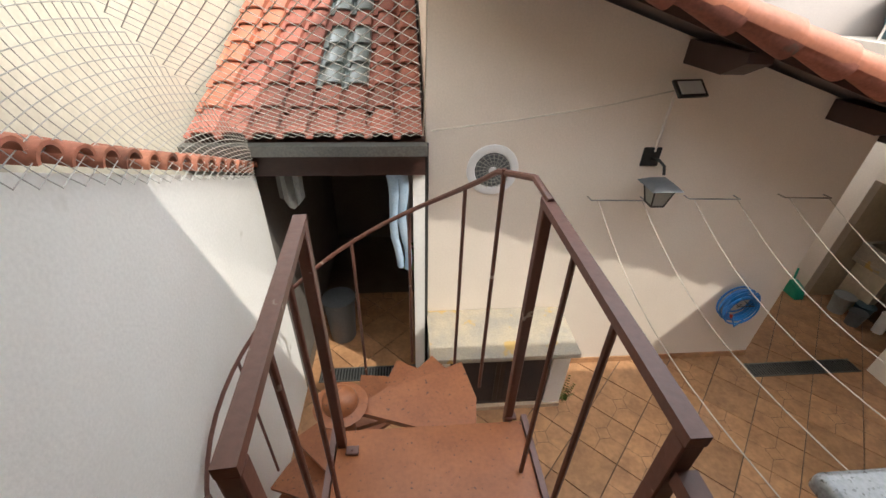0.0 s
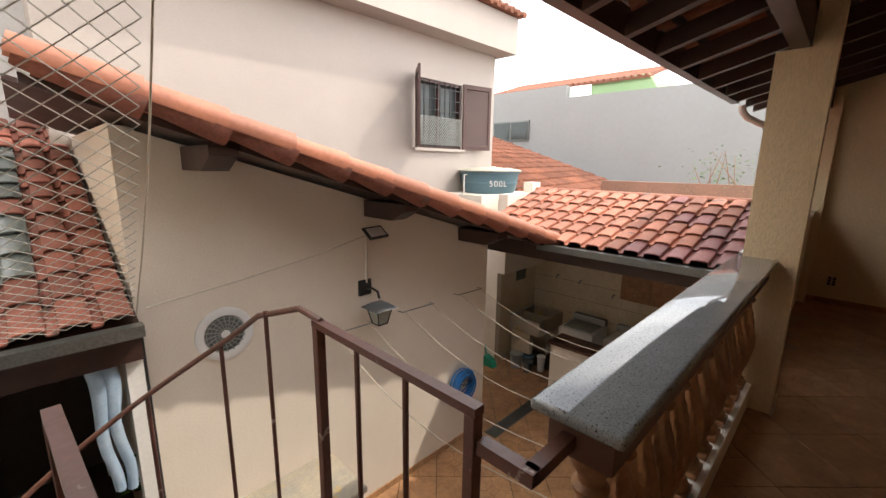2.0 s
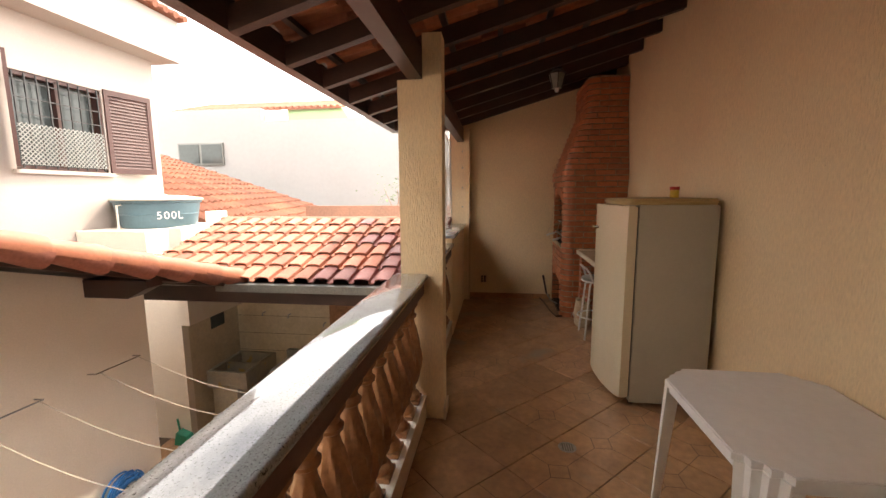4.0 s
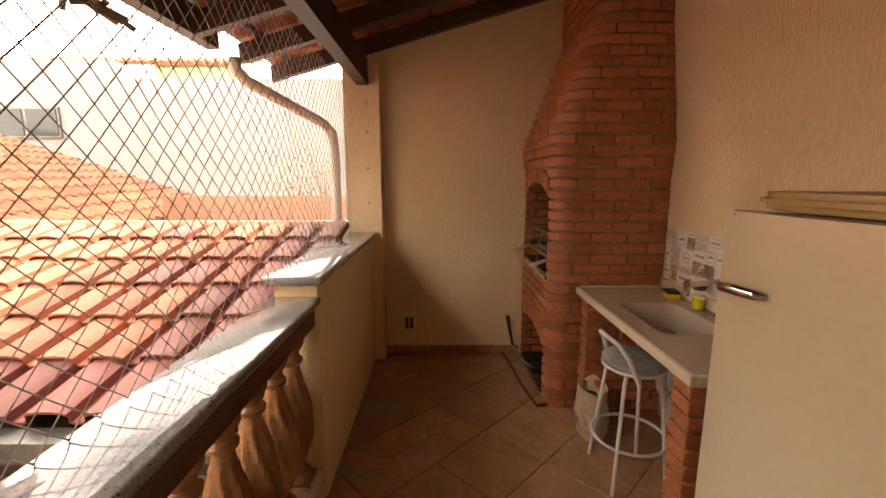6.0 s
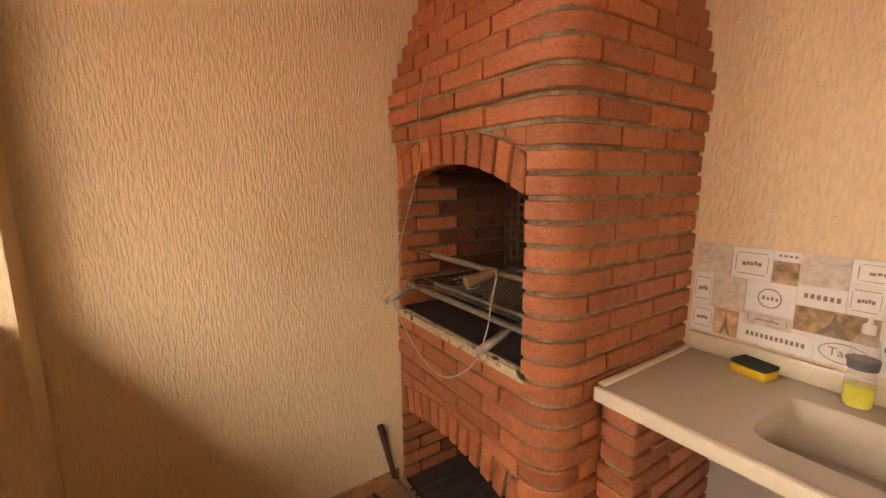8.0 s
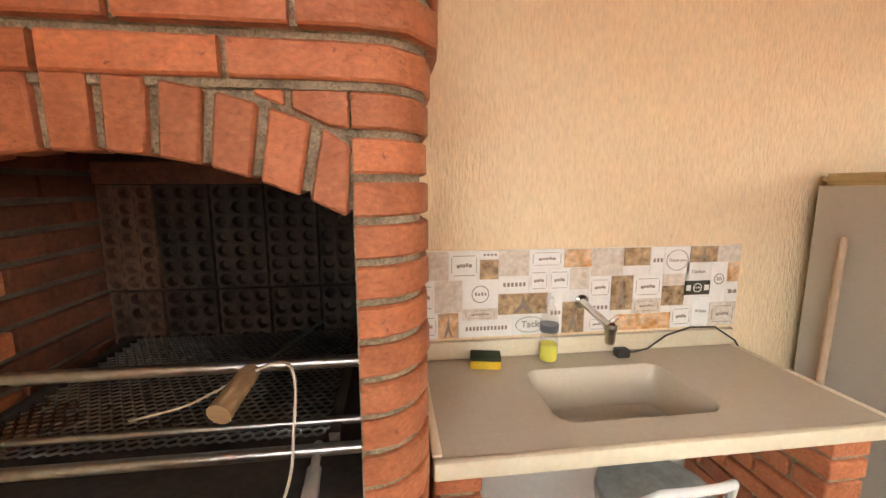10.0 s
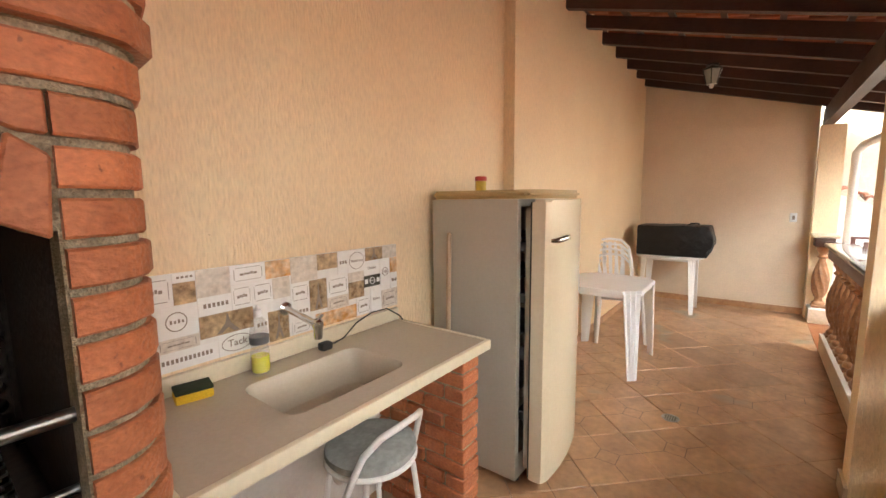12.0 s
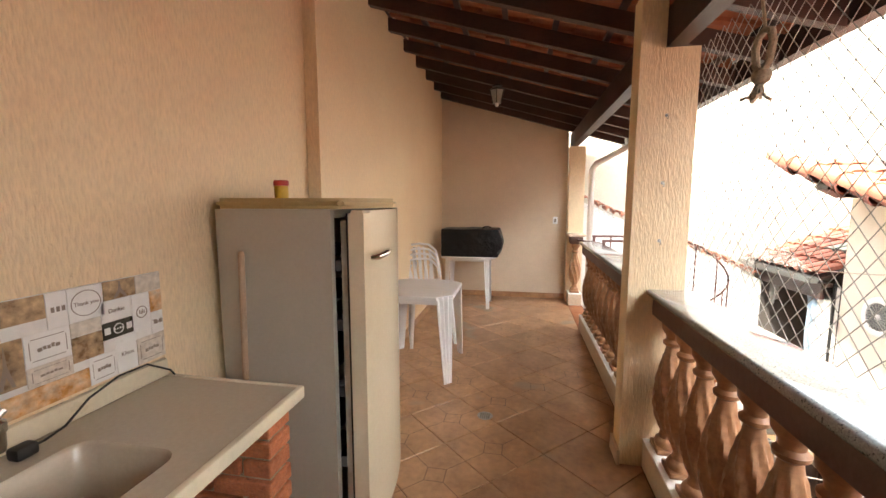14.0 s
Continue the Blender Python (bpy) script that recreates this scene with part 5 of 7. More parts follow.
for row in LAYOUT.replace("\n", "|").split("|"):
    f = row.split()
    u0, u1, v0, v1 = (float(q) for q in f[1:5])
    x1, x0 = PX1 - (PX1 - PX0) * u0 - 0.0012, PX1 - (PX1 - PX0) * u1 + 0.0012
    z1, z0 = PZ1 - (PZ1 - PZ0) * v0 - 0.0012, PZ1 - (PZ1 - PZ0) * v1 + 0.0012
    t = part("tile", boxes((x0, SY + 0.0071, z0, x1, SY + 0.010, z1)), KIND[f[0]], panel)
    mark = f[5] if len(f) > 5 else ""
    cx, cz, w, h = (x0 + x1) / 2, (z0 + z1) / 2, x1 - x0, z1 - z0
    ya, yb = SY + 0.0101, SY + 0.0108
    bm = bmesh.new()
    if mark == "l":
        for a, b, c, d in ((-.36, .33, .36, .35), (-.36, -.35, .36, -.33), (-.41, -.27, -.395, .27), (.395, -.27, .41, .27), (-.25, -.06, -.15, .05), (-.13, -.04, -.06, .09), (-.04, -.06, .03, .05), (.05, -.05, .12, .06), (.14, -.08, .24, .04)):
            box(bm, cx + a * w, ya, cz + b * h, cx + c * w, yb, cz + d * h)
    elif mark == "f":
        tube(bm, [(cx + 0.42 * w * math.cos(2 * math.pi * i / 24), ya, cz + 0.38 * h * math.sin(2 * math.pi * i / 24)) for i in range(24)], 0.0015, 4, True)
    elif mark == "t":
        n = max(2, int(w / 0.016))
        for i in range(n):
            bx = cx - 0.4 * w + 0.8 * w * i / n
            box(bm, bx, ya, cz - 0.10 * min(h, 0.06), bx + 0.5 * w / n, yb, cz + 0.14 * min(h, 0.06))
    elif mark == "e":
        prism(bm, [(cx - .22 * w, cz - .45 * h), (cx - .12 * w, cz - .45 * h), (cx, cz - .2 * h), (cx + .12 * w, cz - .45 * h), (cx + .22 * w, cz - .45 * h), (cx + .05 * w, cz), (cx + .01 * w, cz + .42 * h), (cx - .01 * w, cz + .42 * h), (cx - .05 * w, cz)], "y", ya, yb)
    elif mark == "c":
        tube(bm, [(cx + 0.3 * min(w, h) * math.cos(2 * math.pi * i / 16), ya, cz + 0.3 * min(w, h) * math.sin(2 * math.pi * i / 16)) for i in range(16)], 0.002, 4, True)
        for k in range(4):
            box(bm, cx + (-.17 + .09 * k) * w, ya, cz - .05 * h, cx + (-.12 + .09 * k) * w, yb, cz + (.04 + .03 * (k % 2)) * h)
        if f[0] == "y":
            box(bm, cx - .46 * w, ya, cz - .2 * h, cx - .27 * w, yb, cz + .2 * h), box(bm, cx + .27 * w, ya, cz - .2 * h, cx + .46 * w, yb, cz + .2 * h)
    if mark:
        part("print", bm, M_PW if f[0] == "y" else M_INK, t)
    else:
        bm.free()


def writing(text, size, m, material, parent, name="lettering"):
    cu = bpy.data.curves.new(name, "FONT")
    cu.body, cu.size, cu.align_x, cu.align_y, cu.extrude = text, size, "CENTER", "CENTER", 0.0006
    cu.materials.append(material)
    ob = new(name, cu)
    ob.parent = parent
    ob.matrix_local = Matrix.Translation(-Vector(root_of(parent).location)) @ m
    return ob


writing("Tack", 0.035, Matrix.Translation((PX1 - 1.225 * 0.333, SY + 0.012, 0.965)) @ pose(0, 0, 0, 90, 0, 180), M_INK, panel)
for word, size, u, v in (("Thank you", 0.017, 0.787, 0.165), ("Dankie", 0.019, 0.86, 0.31), ("Kiitos", 0.019, 0.88, 0.80)):
    writing(word, size, Matrix.Translation((PX1 - (PX1 - PX0) * u, SY + 0.012, PZ1 - (PZ1 - PZ0) * v)) @ pose(0, 0, 0, 90, 0, 180), M_INK, panel)
writing("Tack", 0.022, Matrix.Translation((PX0 + 0.025, SY + 0.012, 1.06)) @ pose(0, 0, 0, 90, 0, 180), M_INK, panel)

# faucet, sponge, detergent, cable
faucet = thing("faucet", (5.88, SY, 1.04), "chrome wall faucet over the sink", "faucet")
bm = bmesh.new()
lathe(bm, [(0.026, 0), (0.026, 0.006), (0.014, 0.014), (0.012, 0.03)], seg=16)
bm.transform(Matrix.Translation((5.88, SY + 0.010, 1.043)) @ Matrix.Rotation(radians(-90), 4, "X"))
part("flange", bm, M_CHROME, faucet)
bm = bmesh.new()
tube(bm, [(5.88, SY + 0.03, 1.043), (5.881, -0.90, 1.035), (5.882, -0.80, 1.02), (5.882, -0.775, 1.012)], 0.0125, 12)
part("spout", bm, M_CHROME, faucet)
bm = bmesh.new()
lathe(bm, [(0.014, 0), (0.016, 0.01), (0.017, 0.04), (0.020, 0.045), (0.020, 0.065), (0.012, 0.072)], at=(5.882, -0.772, 0.965), seg=14)
part("aerator", bm, M_CHROME, faucet)
bm = bmesh.new()
tube(bm, [(5.882, -0.772, 1.035), (5.862, -0.772, 1.05)], 0.008, 8)
part("lever", bm, M_CHROME, faucet)
sponge = thing("sponge", (6.25, -0.91, CZ), "yellow kitchen sponge with a dark green scouring side", "sponge")
M_SPY = mat("yellow_foam", (0.80, 0.52, 0.03), 0.9, vary=0.15, grain=250, bump=0.6)
M_SPG = mat("dark_green_scourer", (0.035, 0.05, 0.02), 0.95, vary=0.3, grain=300, bump=0.8)
R = Matrix.Translation((6.25, -0.91, CZ)) @ Matrix.Rotation(radians(-12), 4, "Z")
bm = rbox(-0.052, -0.035, 0.0, 0.052, 0.035, 0.028, 0.006)
bm.transform(R)
part("foam", bm, M_SPY, sponge)
bm = rbox(-0.052, -0.036, 0.0285, 0.052, 0.035, 0.042, 0.004)
bm.transform(R)
part("scourer", bm, M_SPG, sponge, "dark green scouring layer")
bottle = thing("detergent_bottle", (6.02, -0.925, CZ), "clear detergent bottle with a little yellow liquid", "bottle")
M_CLEAR = mat("clear_plastic", (0.9, 0.92, 0.88), 0.08, vary=0.02, grain=20, bump=0.0, alpha=0.13)
M_LIQ = mat("yellow_detergent", (0.80, 0.78, 0.01), 0.15, vary=0.05, grain=20, bump=0.0)
bm = bmesh.new()
lathe(bm, [(0.030, 0.001), (0.033, 0.01), (0.033, 0.075), (0.028, 0.10), (0.032, 0.14), (0.026, 0.185), (0.012, 0.205)], at=tuple(bottle.location), seg=20)
part("body", bm, M_CLEAR, bottle)
bm = bmesh.new()
lathe(bm, [(0.027, 0.004), (0.0305, 0.012), (0.0305, 0.062)], at=tuple(bottle.location), seg=20)
part("liquid", bm, M_LIQ, bottle, "yellow liquid")
bm = bmesh.new()
lathe(bm, [(0.0315, 0.108), (0.0330, 0.122), (0.0335, 0.134)], at=tuple(bottle.location), seg=20)
part("label", bm, M_BINM, bottle, "dark printed label")
bm = bmesh.new()
lathe(bm, [(0.014, 0.204), (0.014, 0.226), (0.006, 0.232), (0.005, 0.245)], at=tuple(bottle.location), seg=14)
part("cap", bm, M_WHITEPL, bottle)
cable = thing("power_cable", (5.66, -0.93, CZ), "black power cable with a plug lying on the counter", "cable")
bm = bmesh.new()
tube(bm, [(5.73, -0.915, CZ + 0.018), (5.70, -0.92, CZ + 0.014), (5.64, -0.93, CZ + 0.02), (5.56, -0.945, CZ + 0.06), (5.46, -0.95, CZ + 0.085), (5.36, -0.95, CZ + 0.082), (5.28, -0.94, CZ + 0.03), (5.22, -0.945, CZ - 0.05), (5.17, -0.95, 0.3), (5.14, -0.95, 0.02)], 0.0034, 8)
part("cord", bm, M_BLACK, cable)
part("plug", rbox(5.725, -0.935, CZ + 0.001, 5.775, -0.895, CZ + 0.034, 0.008), M_BLACK, cable)

# ---- bar stool ----
stool = thing("bar_stool", (5.85, -0.50, 0), "white tubular bar stool with a worn grey round seat", "stool")
M_TUBE = mat("chipped_white_tube", (0.74, 0.73, 0.70), 0.35, vary=0.06, grain=40, bump=0.1, spots=((0.35, 0.28, 0.2), 40, 0.74))
M_SEAT = mat("worn_grey_vinyl", (0.34, 0.35, 0.33), 0.55, vary=0.15, grain=50, bump=0.3, second=(0.24, 0.25, 0.23), big=14)
bm = bmesh.new()
lathe(bm, [(0.10, 0.648), (0.165, 0.652), (0.175, 0.665), (0.172, 0.682), (0.15, 0.690), (0.02, 0.692)], at=(5.85, -0.50, 0), seg=36)
part("seat", bm, M_SEAT, stool)
bm = bmesh.new()
tube(bm, [(5.85 + 0.168 * math.cos(2 * math.pi * i / 32), -0.50 + 0.168 * math.sin(2 * math.pi * i / 32), 0.645) for i in range(32)], 0.010, 8, True)
part("seat_ring", bm, M_TUBE, stool)
for a in (40, 140, 220, 320):
    c, s = math.cos(radians(a)), math.sin(radians(a))
    bm = bmesh.new()
    tube(bm, [(5.85 + 0.13 * c, -0.50 + 0.13 * s, 0.645), (5.85 + 0.16 * c, -0.50 + 0.16 * s, 0.58), (5.85 + 0.235 * c, -0.50 + 0.235 * s, 0.0)], 0.011, 8)
    part("leg", bm, M_TUBE, stool)
bm = bmesh.new()
tube(bm, [(5.85 + 0.205 * math.cos(2 * math.pi * i / 32), -0.50 + 0.205 * math.sin(2 * math.pi * i / 32), 0.24) for i in range(32)], 0.009, 8, True)
part("foot_ring", bm, M_TUBE, stool)
bm = bmesh.new()
arc = [(5.85 + 0.19 * math.cos(radians(a)), -0.50 + 0.19 * math.sin(radians(a)), z) for a, z in ((20, 0.60), (28, 0.66), (40, 0.74), (58, 0.795), (80, 0.815), (105, 0.815), (128, 0.795), (145, 0.74), (157, 0.66), (165, 0.60))]
tube(bm, arc, 0.012, 10)
part("backrest", bm, M_TUBE, stool)
stool.location, stool.scale = (5.865, -0.53, 0), (0.88, 0.88, 0.95)

# ---- charcoal bag ----
bag = thing("charcoal_bag", (6.22, -0.47, 0), "crumpled paper charcoal bag standing open under the counter", "bag")
bm = bmesh.new()
rr = random.Random(5)
rings = []
for k, (z, rx, ry) in enumerate(((0, .11, .075), (0.04, .13, .09), (0.12, .135, .095), (0.20, .125, .085), (0.27, .12, .075), (0.31, .13, .08), (0.29, .10, .055), (0.2, .085, .05))):
    rings.append([bm.verts.new((6.22 + rx * math.cos(2 * math.pi * i / 18) * (1 + rr.uniform(-.07, .07)), -0.47 + ry * math.sin(2 * math.pi * i / 18) * (1 + rr.uniform(-.09, .09)), z + (rr.uniform(-.02, .02) if k > 2 else 0))) for i in range(18)])
for a, b in zip(rings, rings[1:]):
    for i in range(18):
        bm.faces.new((a[i], a[(i + 1) % 18], b[(i + 1) % 18], b[i]))
bm.faces.new(rings[0][::-1]), bm.faces.new(rings[-1])
M_PAPER = mat("kraft_paper", (0.55, 0.44, 0.30), 0.8, vary=0.15, grain=30, bump=0.5, second=(0.45, 0.34, 0.22), big=9, spots=((0.35, 0.06, 0.03), 6, 0.64))
part("paper", bm, M_PAPER, bag)
bm = bmesh.new()
for k in range(14):
    bmesh.ops.create_icosphere(bm, subdivisions=1, radius=rr.uniform(0.02, 0.035), matrix=Matrix.Translation((6.22 + rr.uniform(-.07, .07), -0.47 + rr.uniform(-.035, .035), 0.22 + rr.uniform(0, .03))) @ Matrix.Diagonal((1, rr.uniform(.6, 1), rr.uniform(.6, 1), 1)))
part("charcoal", bm, M_SOOT, bag, "black charcoal lumps")
for k in range(5):
    part("print", boxes((6.15 + 0.028 * k, -0.372, 0.10, 6.168 + 0.028 * k, -0.370, 0.14)), M_INK, bag)

# ---- plastic table ----
def plastic_table(x0, y0, x1, y1, label, rounded=0.0):
    """Moulded table on angled legs; its corners step back in teeth, or are rounded."""
    t = thing("plastic_table", ((x0 + x1) / 2, (y0 + y1) / 2, 0), label, "table", "white plastic tables")
    cx, cy, hx, hy = (x0 + x1) / 2, (y0 + y1) / 2, (x1 - x0) / 2, (y1 - y0) / 2
    teeth = [(0.0, 0.115), (0.034, 0.105), (0.036, 0.072), (0.070, 0.070), (0.072, 0.036), (0.105, 0.034), (0.115, 0.0)]
    outline = rrect(cx, cy, hx, hy, rounded, 8)
    if not rounded:
        outline = []
        for sx, sy in ((1, 1), (-1, 1), (-1, -1), (1, -1)):
            steps = [(cx + sx * (hx - u), cy + sy * (hy - v)) for u, v in teeth]
            outline += steps if sx * sy > 0 else steps[::-1]
    bm = bmesh.new()
    prism(bm, outline, "z", 0.692, 0.72)
    bmesh.ops.bevel(bm, geom=[e for e in bm.edges if abs(e.verts[0].co.z - e.verts[1].co.z) < 1e-4 and e.verts[0].co.z > 0.71], offset=0.005, segments=2, affect="EDGES")
    part("tabletop", bm, M_WHITEPL, t)
    i0, i1 = 0.02 + rounded * 0.3, 0.026 + rounded * 0.3
    for b in ((x0 + 0.12, y0 + i0, x1 - 0.12, y0 + i1), (x0 + 0.12, y1 - i1, x1 - 0.12, y1 - i0), (x0 + i0, y0 + 0.12, x0 + i1, y1 - 0.12), (x1 - i1, y0 + 0.12, x1 - i0, y1 - 0.12)):
        part("apron", boxes((b[0], b[1], 0.655, b[2], b[3], 0.691)), M_WHITEPL, t)
    inset = rounded * 0.3
    for sx, x in ((1, x0 + inset), (-1, x1 - inset)):
        for sy, y in ((1, y0 + inset), (-1, y1 - inset)):
            bm = bmesh.new()
            back = [(0.128, 0.008), (0.112, 0.046), (0.082, 0.082), (0.046, 0.112), (0.008, 0.128)]
            slim = 0.62 if rounded else 0.9
            fold = [((u + 0.004) * slim, (v + 0.004) * slim) for u, v in teeth + back]
            hi = [bm.verts.new((x + sx * u, y + sy * v, 0.691)) for u, v in fold]
            lo = [bm.verts.new((x + sx * (u * 0.52 - 0.006), y + sy * (v * 0.52 - 0.006), 0)) for u, v in fold]
            bm.faces.new(hi), bm.faces.new(lo[::-1])
            for i in range(len(fold)):
                j = (i + 1) % len(fold)
                bm.faces.new((lo[i], lo[j], hi[j], hi[i]))
            part("leg", bm, M_WHITEPL, t)
    return t


plastic_table(2.62, -0.885, 3.38, -0.225, "white moulded plastic table with stepped corners beside the wall")
plastic_table(0.42, -0.79, 1.06, -0.02, "small round-cornered white plastic table carrying a covered grill", 0.25)

# ---- stacked plastic chairs ----
def plastic_chair(m):
    c = thing("plastic_chair", (0, 0, 0), "white plastic chair stacked with others behind the table", "chair", "stacked chairs")
    bm = bmesh.new()
    n = 10
    g = [[bm.verts.new((-0.21 + 0.42 * i / n, -0.2 + 0.4 * j / n, 0.43 - 0.02 * math.sin(math.pi * j / n) + 0.01 * abs(2 * i / n - 1))) for i in range(n + 1)] for j in range(n + 1)]
    for j in range(n):
        for i in range(n):
            bm.faces.new((g[j][i], g[j][i + 1], g[j + 1][i + 1], g[j + 1][i]))
    bmesh.ops.solidify(bm, geom=bm.faces[:], thickness=0.006)
    part("seat", bm, M_WHITEPL, c)
    bm = bmesh.new()
    rim = [(-0.21, -0.2, 0.43), (-0.225, -0.24, 0.58), (-0.20, -0.28, 0.74), (-0.12, -0.305, 0.82), (0, -0.31, 0.835), (0.12, -0.305, 0.82), (0.20, -0.28, 0.74), (0.225, -0.24, 0.58), (0.21, -0.2, 0.43)]
    tube(bm, rim, 0.014, 8)
    part("back_frame", bm, M_WHITEPL, c)
    for k in range(5):
        x = -0.13 + 0.065 * k
        bm = bmesh.new()
        top = 0.80 if k in (1, 2, 3) else 0.77
        pts = [(x * 0.8, -0.2, 0.44), (x, -0.25, 0.58), (x, -0.285, 0.72), (x * 0.8, -0.30, top)]
        for a, b in zip(pts, pts[1:]):
            bar(bm, a, b, 0.034, 0.006)
        part("back_slat", bm, M_WHITEPL, c)
    for s in (-1, 1):
        for y0, y1 in ((0.19, 0.25), (-0.19, -0.27)):
            bm = bmesh.new()
            tube(bm, [(s * 0.205, y0, 0.43), (s * 0.235, y1, 0.0)], (0.026, 0.018), 8)
            part("leg", bm, M_WHITEPL, c)
    c.matrix_basis = m
    return c


CHAIR = pose(2.30, -0.66, 0, 0, 0, -62)
first = plastic_chair(CHAIR)
for k in range(1, 4):
    copy_thing(first, CHAIR @ pose(0, -0.018 * k, 0.055 * k))

# ---- covered grill ----
grill = thing("covered_grill", (0.75, -0.38, 0.72), "portable grill under a black vinyl cover", "grill")
bm = rbox(0.50, -0.76, 0.722, 1.00, 0.02, 1.10, 0.014, 2)
bmesh.ops.subdivide_edges(bm, edges=bm.edges[:], cuts=5, use_grid_fill=True)
for v in bm.verts:
    d = noise.noise(v.co * 5.0) * 0.022 + noise.noise(v.co * 13.0) * 0.016
    if v.co.z > 0.74:
        v.co += Vector((d, d * 0.8, d * 0.6))
    if v.co.y > -0.1 and v.co.z > 0.8:
        v.co.y += 0.05 * math.sin((v.co.z - 0.72) / 0.38 * math.pi)
part("cover", bm, M_BLACKV, grill)
bm = bmesh.new()
tube(bm, [(0.8, -0.22, 1.10), (0.82, -0.18, 1.125), (0.84, -0.12, 1.13), (0.85, -0.09, 1.12)], 0.01, 6)
part("knot", bm, M_BLACKV, grill)


# ---- ceiling lanterns ----
def ceiling_lantern(x, y):
    z = roof_z(y)
    t = thing("ceiling_lantern", (x, y, z), "small dark metal ceiling lantern with frosted glass", "lamp", "ceiling lanterns")
    bm = bmesh.new()
    lathe(bm, [(0.055, -0.012), (0.055, 0.0)], at=(x, y, z), seg=16)
    part("canopy", bm, M_LAMPB, t)
    bm = bmesh.new()
    lathe(bm, [(0.05, -0.19), (0.085, -0.06), (0.085, -0.05)], at=(x, y, z), seg=6)
    part("glass", bm, M_GLASSF, t)
    bm = bmesh.new()
    for i in range(6):
        a = 2 * math.pi * i / 6
        bar(bm, (x + 0.052 * math.cos(a), y + 0.052 * math.sin(a), z - 0.19), (x + 0.088 * math.cos(a), y + 0.088 * math.sin(a), z - 0.055), 0.008, 0.008)
    lathe(bm, [(0.095, -0.055), (0.09, -0.045), (0.03, -0.012)], at=(x, y, z), seg=6)
    part("frame", bm, M_LAMPB, t)
    bm = bmesh.new()
    lathe(bm, [(0.015, -0.225), (0.02, -0.21), (0.018, -0.19)], at=(x, y, z), seg=12)
    part("bulb", bm, M_WHITEPL, t)


ceiling_lantern(1.77, 0.02)
ceiling_lantern(5.81, -0.05)

# ---- small wall things ----
sw = thing("light_switch", (WX, 0.82, 1.19), "white light switch plate on the end wall", "switch")
part("plate", rbox(WX + 0.001, 0.785, 1.135, WX + 0.010, 0.855, 1.245, 0.004), M_WHITEPL, sw)
part("rocker", boxes((WX + 0.0105, 0.807, 1.165, WX + 0.014, 0.833, 1.215)), M_INK, sw)
ou = thing("wall_outlet", (EX, 0.72, 0.28), "dark double outlet insert in the end wall", "outlet")
part("plate", boxes((EX - 0.008, 0.68, 0.225, EX - 0.001, 0.76, 0.335)), M_PEACHS, ou)
for i in range(3):
    for k in range(2):
        part("socket", boxes((EX - 0.012, 0.686 + 0.042 * k, 0.232 + 0.034 * i, EX - 0.0085, 0.712 + 0.042 * k, 0.258 + 0.034 * i)), M_LAMPB, ou)
dr = thing("floor_drain", (3.80, 0.09, 0), "round metal floor drain in the tiles", "drain")
bm = bmesh.new()
lathe(bm, [(0.052, 0.001), (0.055, 0.004), (0.042, 0.005), (0.040, 0.002)], at=(3.80, 0.09, 0), seg=24)
part("ring", bm, M_STEEL, dr)
bm = bmesh.new()
for i in range(5):
    box(bm, 3.80 - 0.034, 0.09 - 0.032 + i * 0.014, 0.002, 3.80 + 0.034, 0.09 - 0.026 + i * 0.014, 0.005)
part("grid", bm, M_GRATE, dr)
rope = thing("rope_loop", (4.80, 1.12, 2.24), "frayed rope loop hanging from the beam", "rope")
M_ROPE2 = mat("old_hemp_rope", (0.42, 0.34, 0.24), 0.9, vary=0.25, grain=120, bump=0.6)
bm = bmesh.new()
tube(bm, [(4.80, 1.13, 2.085), (4.76, 1.13, 2.07), (4.745, 1.13, 2.03), (4.76, 1.13, 1.97), (4.80, 1.13, 1.94), (4.84, 1.13, 1.97), (4.855, 1.13, 2.03), (4.84, 1.13, 2.07)], 0.013, 8, True)
tube(bm, [(4.80, 1.10, 2.27), (4.80, 1.13, 2.09)], 0.006, 6)
part("loop", bm, M_ROPE2, rope)
bm = bmesh.new()
bmesh.ops.create_icosphere(bm, subdivisions=2, radius=0.032, matrix=Matrix.Translation((4.80, 1.13, 1.93)))
part("knot", bm, M_ROPE2, rope)
for k in range(9):
    bm = bmesh.new()
    tube(bm, [(4.80, 1.13, 1.92), (4.80 + rr.uniform(-.03, .03), 1.13 + rr.uniform(-.03, .03), 1.87), (4.80 + rr.uniform(-.05, .05), 1.13 + rr.uniform(-.05, .05), 1.83 + rr.uniform(0, .03))], 0.006, 5)
    part("strand", bm, M_ROPE2, rope)
dp = thing("downpipe", (7.0, 1.6, 1.1), "pinkish white downpipe from the eave to the column", "pipe")
bm = bmesh.new()
tube(bm, [(6.66, 1.74, 2.28), (6.67, 1.73, 2.21), (6.72, 1.69, 2.15), (7.15, 1.33, 1.95), (7.21, 1.28, 1.88), (7.22, 1.27, 1.78), (7.22, 1.27, GY)], 0.037, 12)
part("pipe", bm, M_PVC, dp)
dp2 = thing("downpipe", (0.3, 1.35, 1.0), "white downpipe beside the stair", "pipe")
bm = bmesh.new()
tube(bm, [(0.75, 1.72, 2.26), (0.70, 1.68, 2.19), (0.30, 1.34, 2.0), (0.26, 1.30, 1.92), (0.26, 1.30, GY)], 0.04, 12)
part("pipe", bm, M_PVC, dp2)

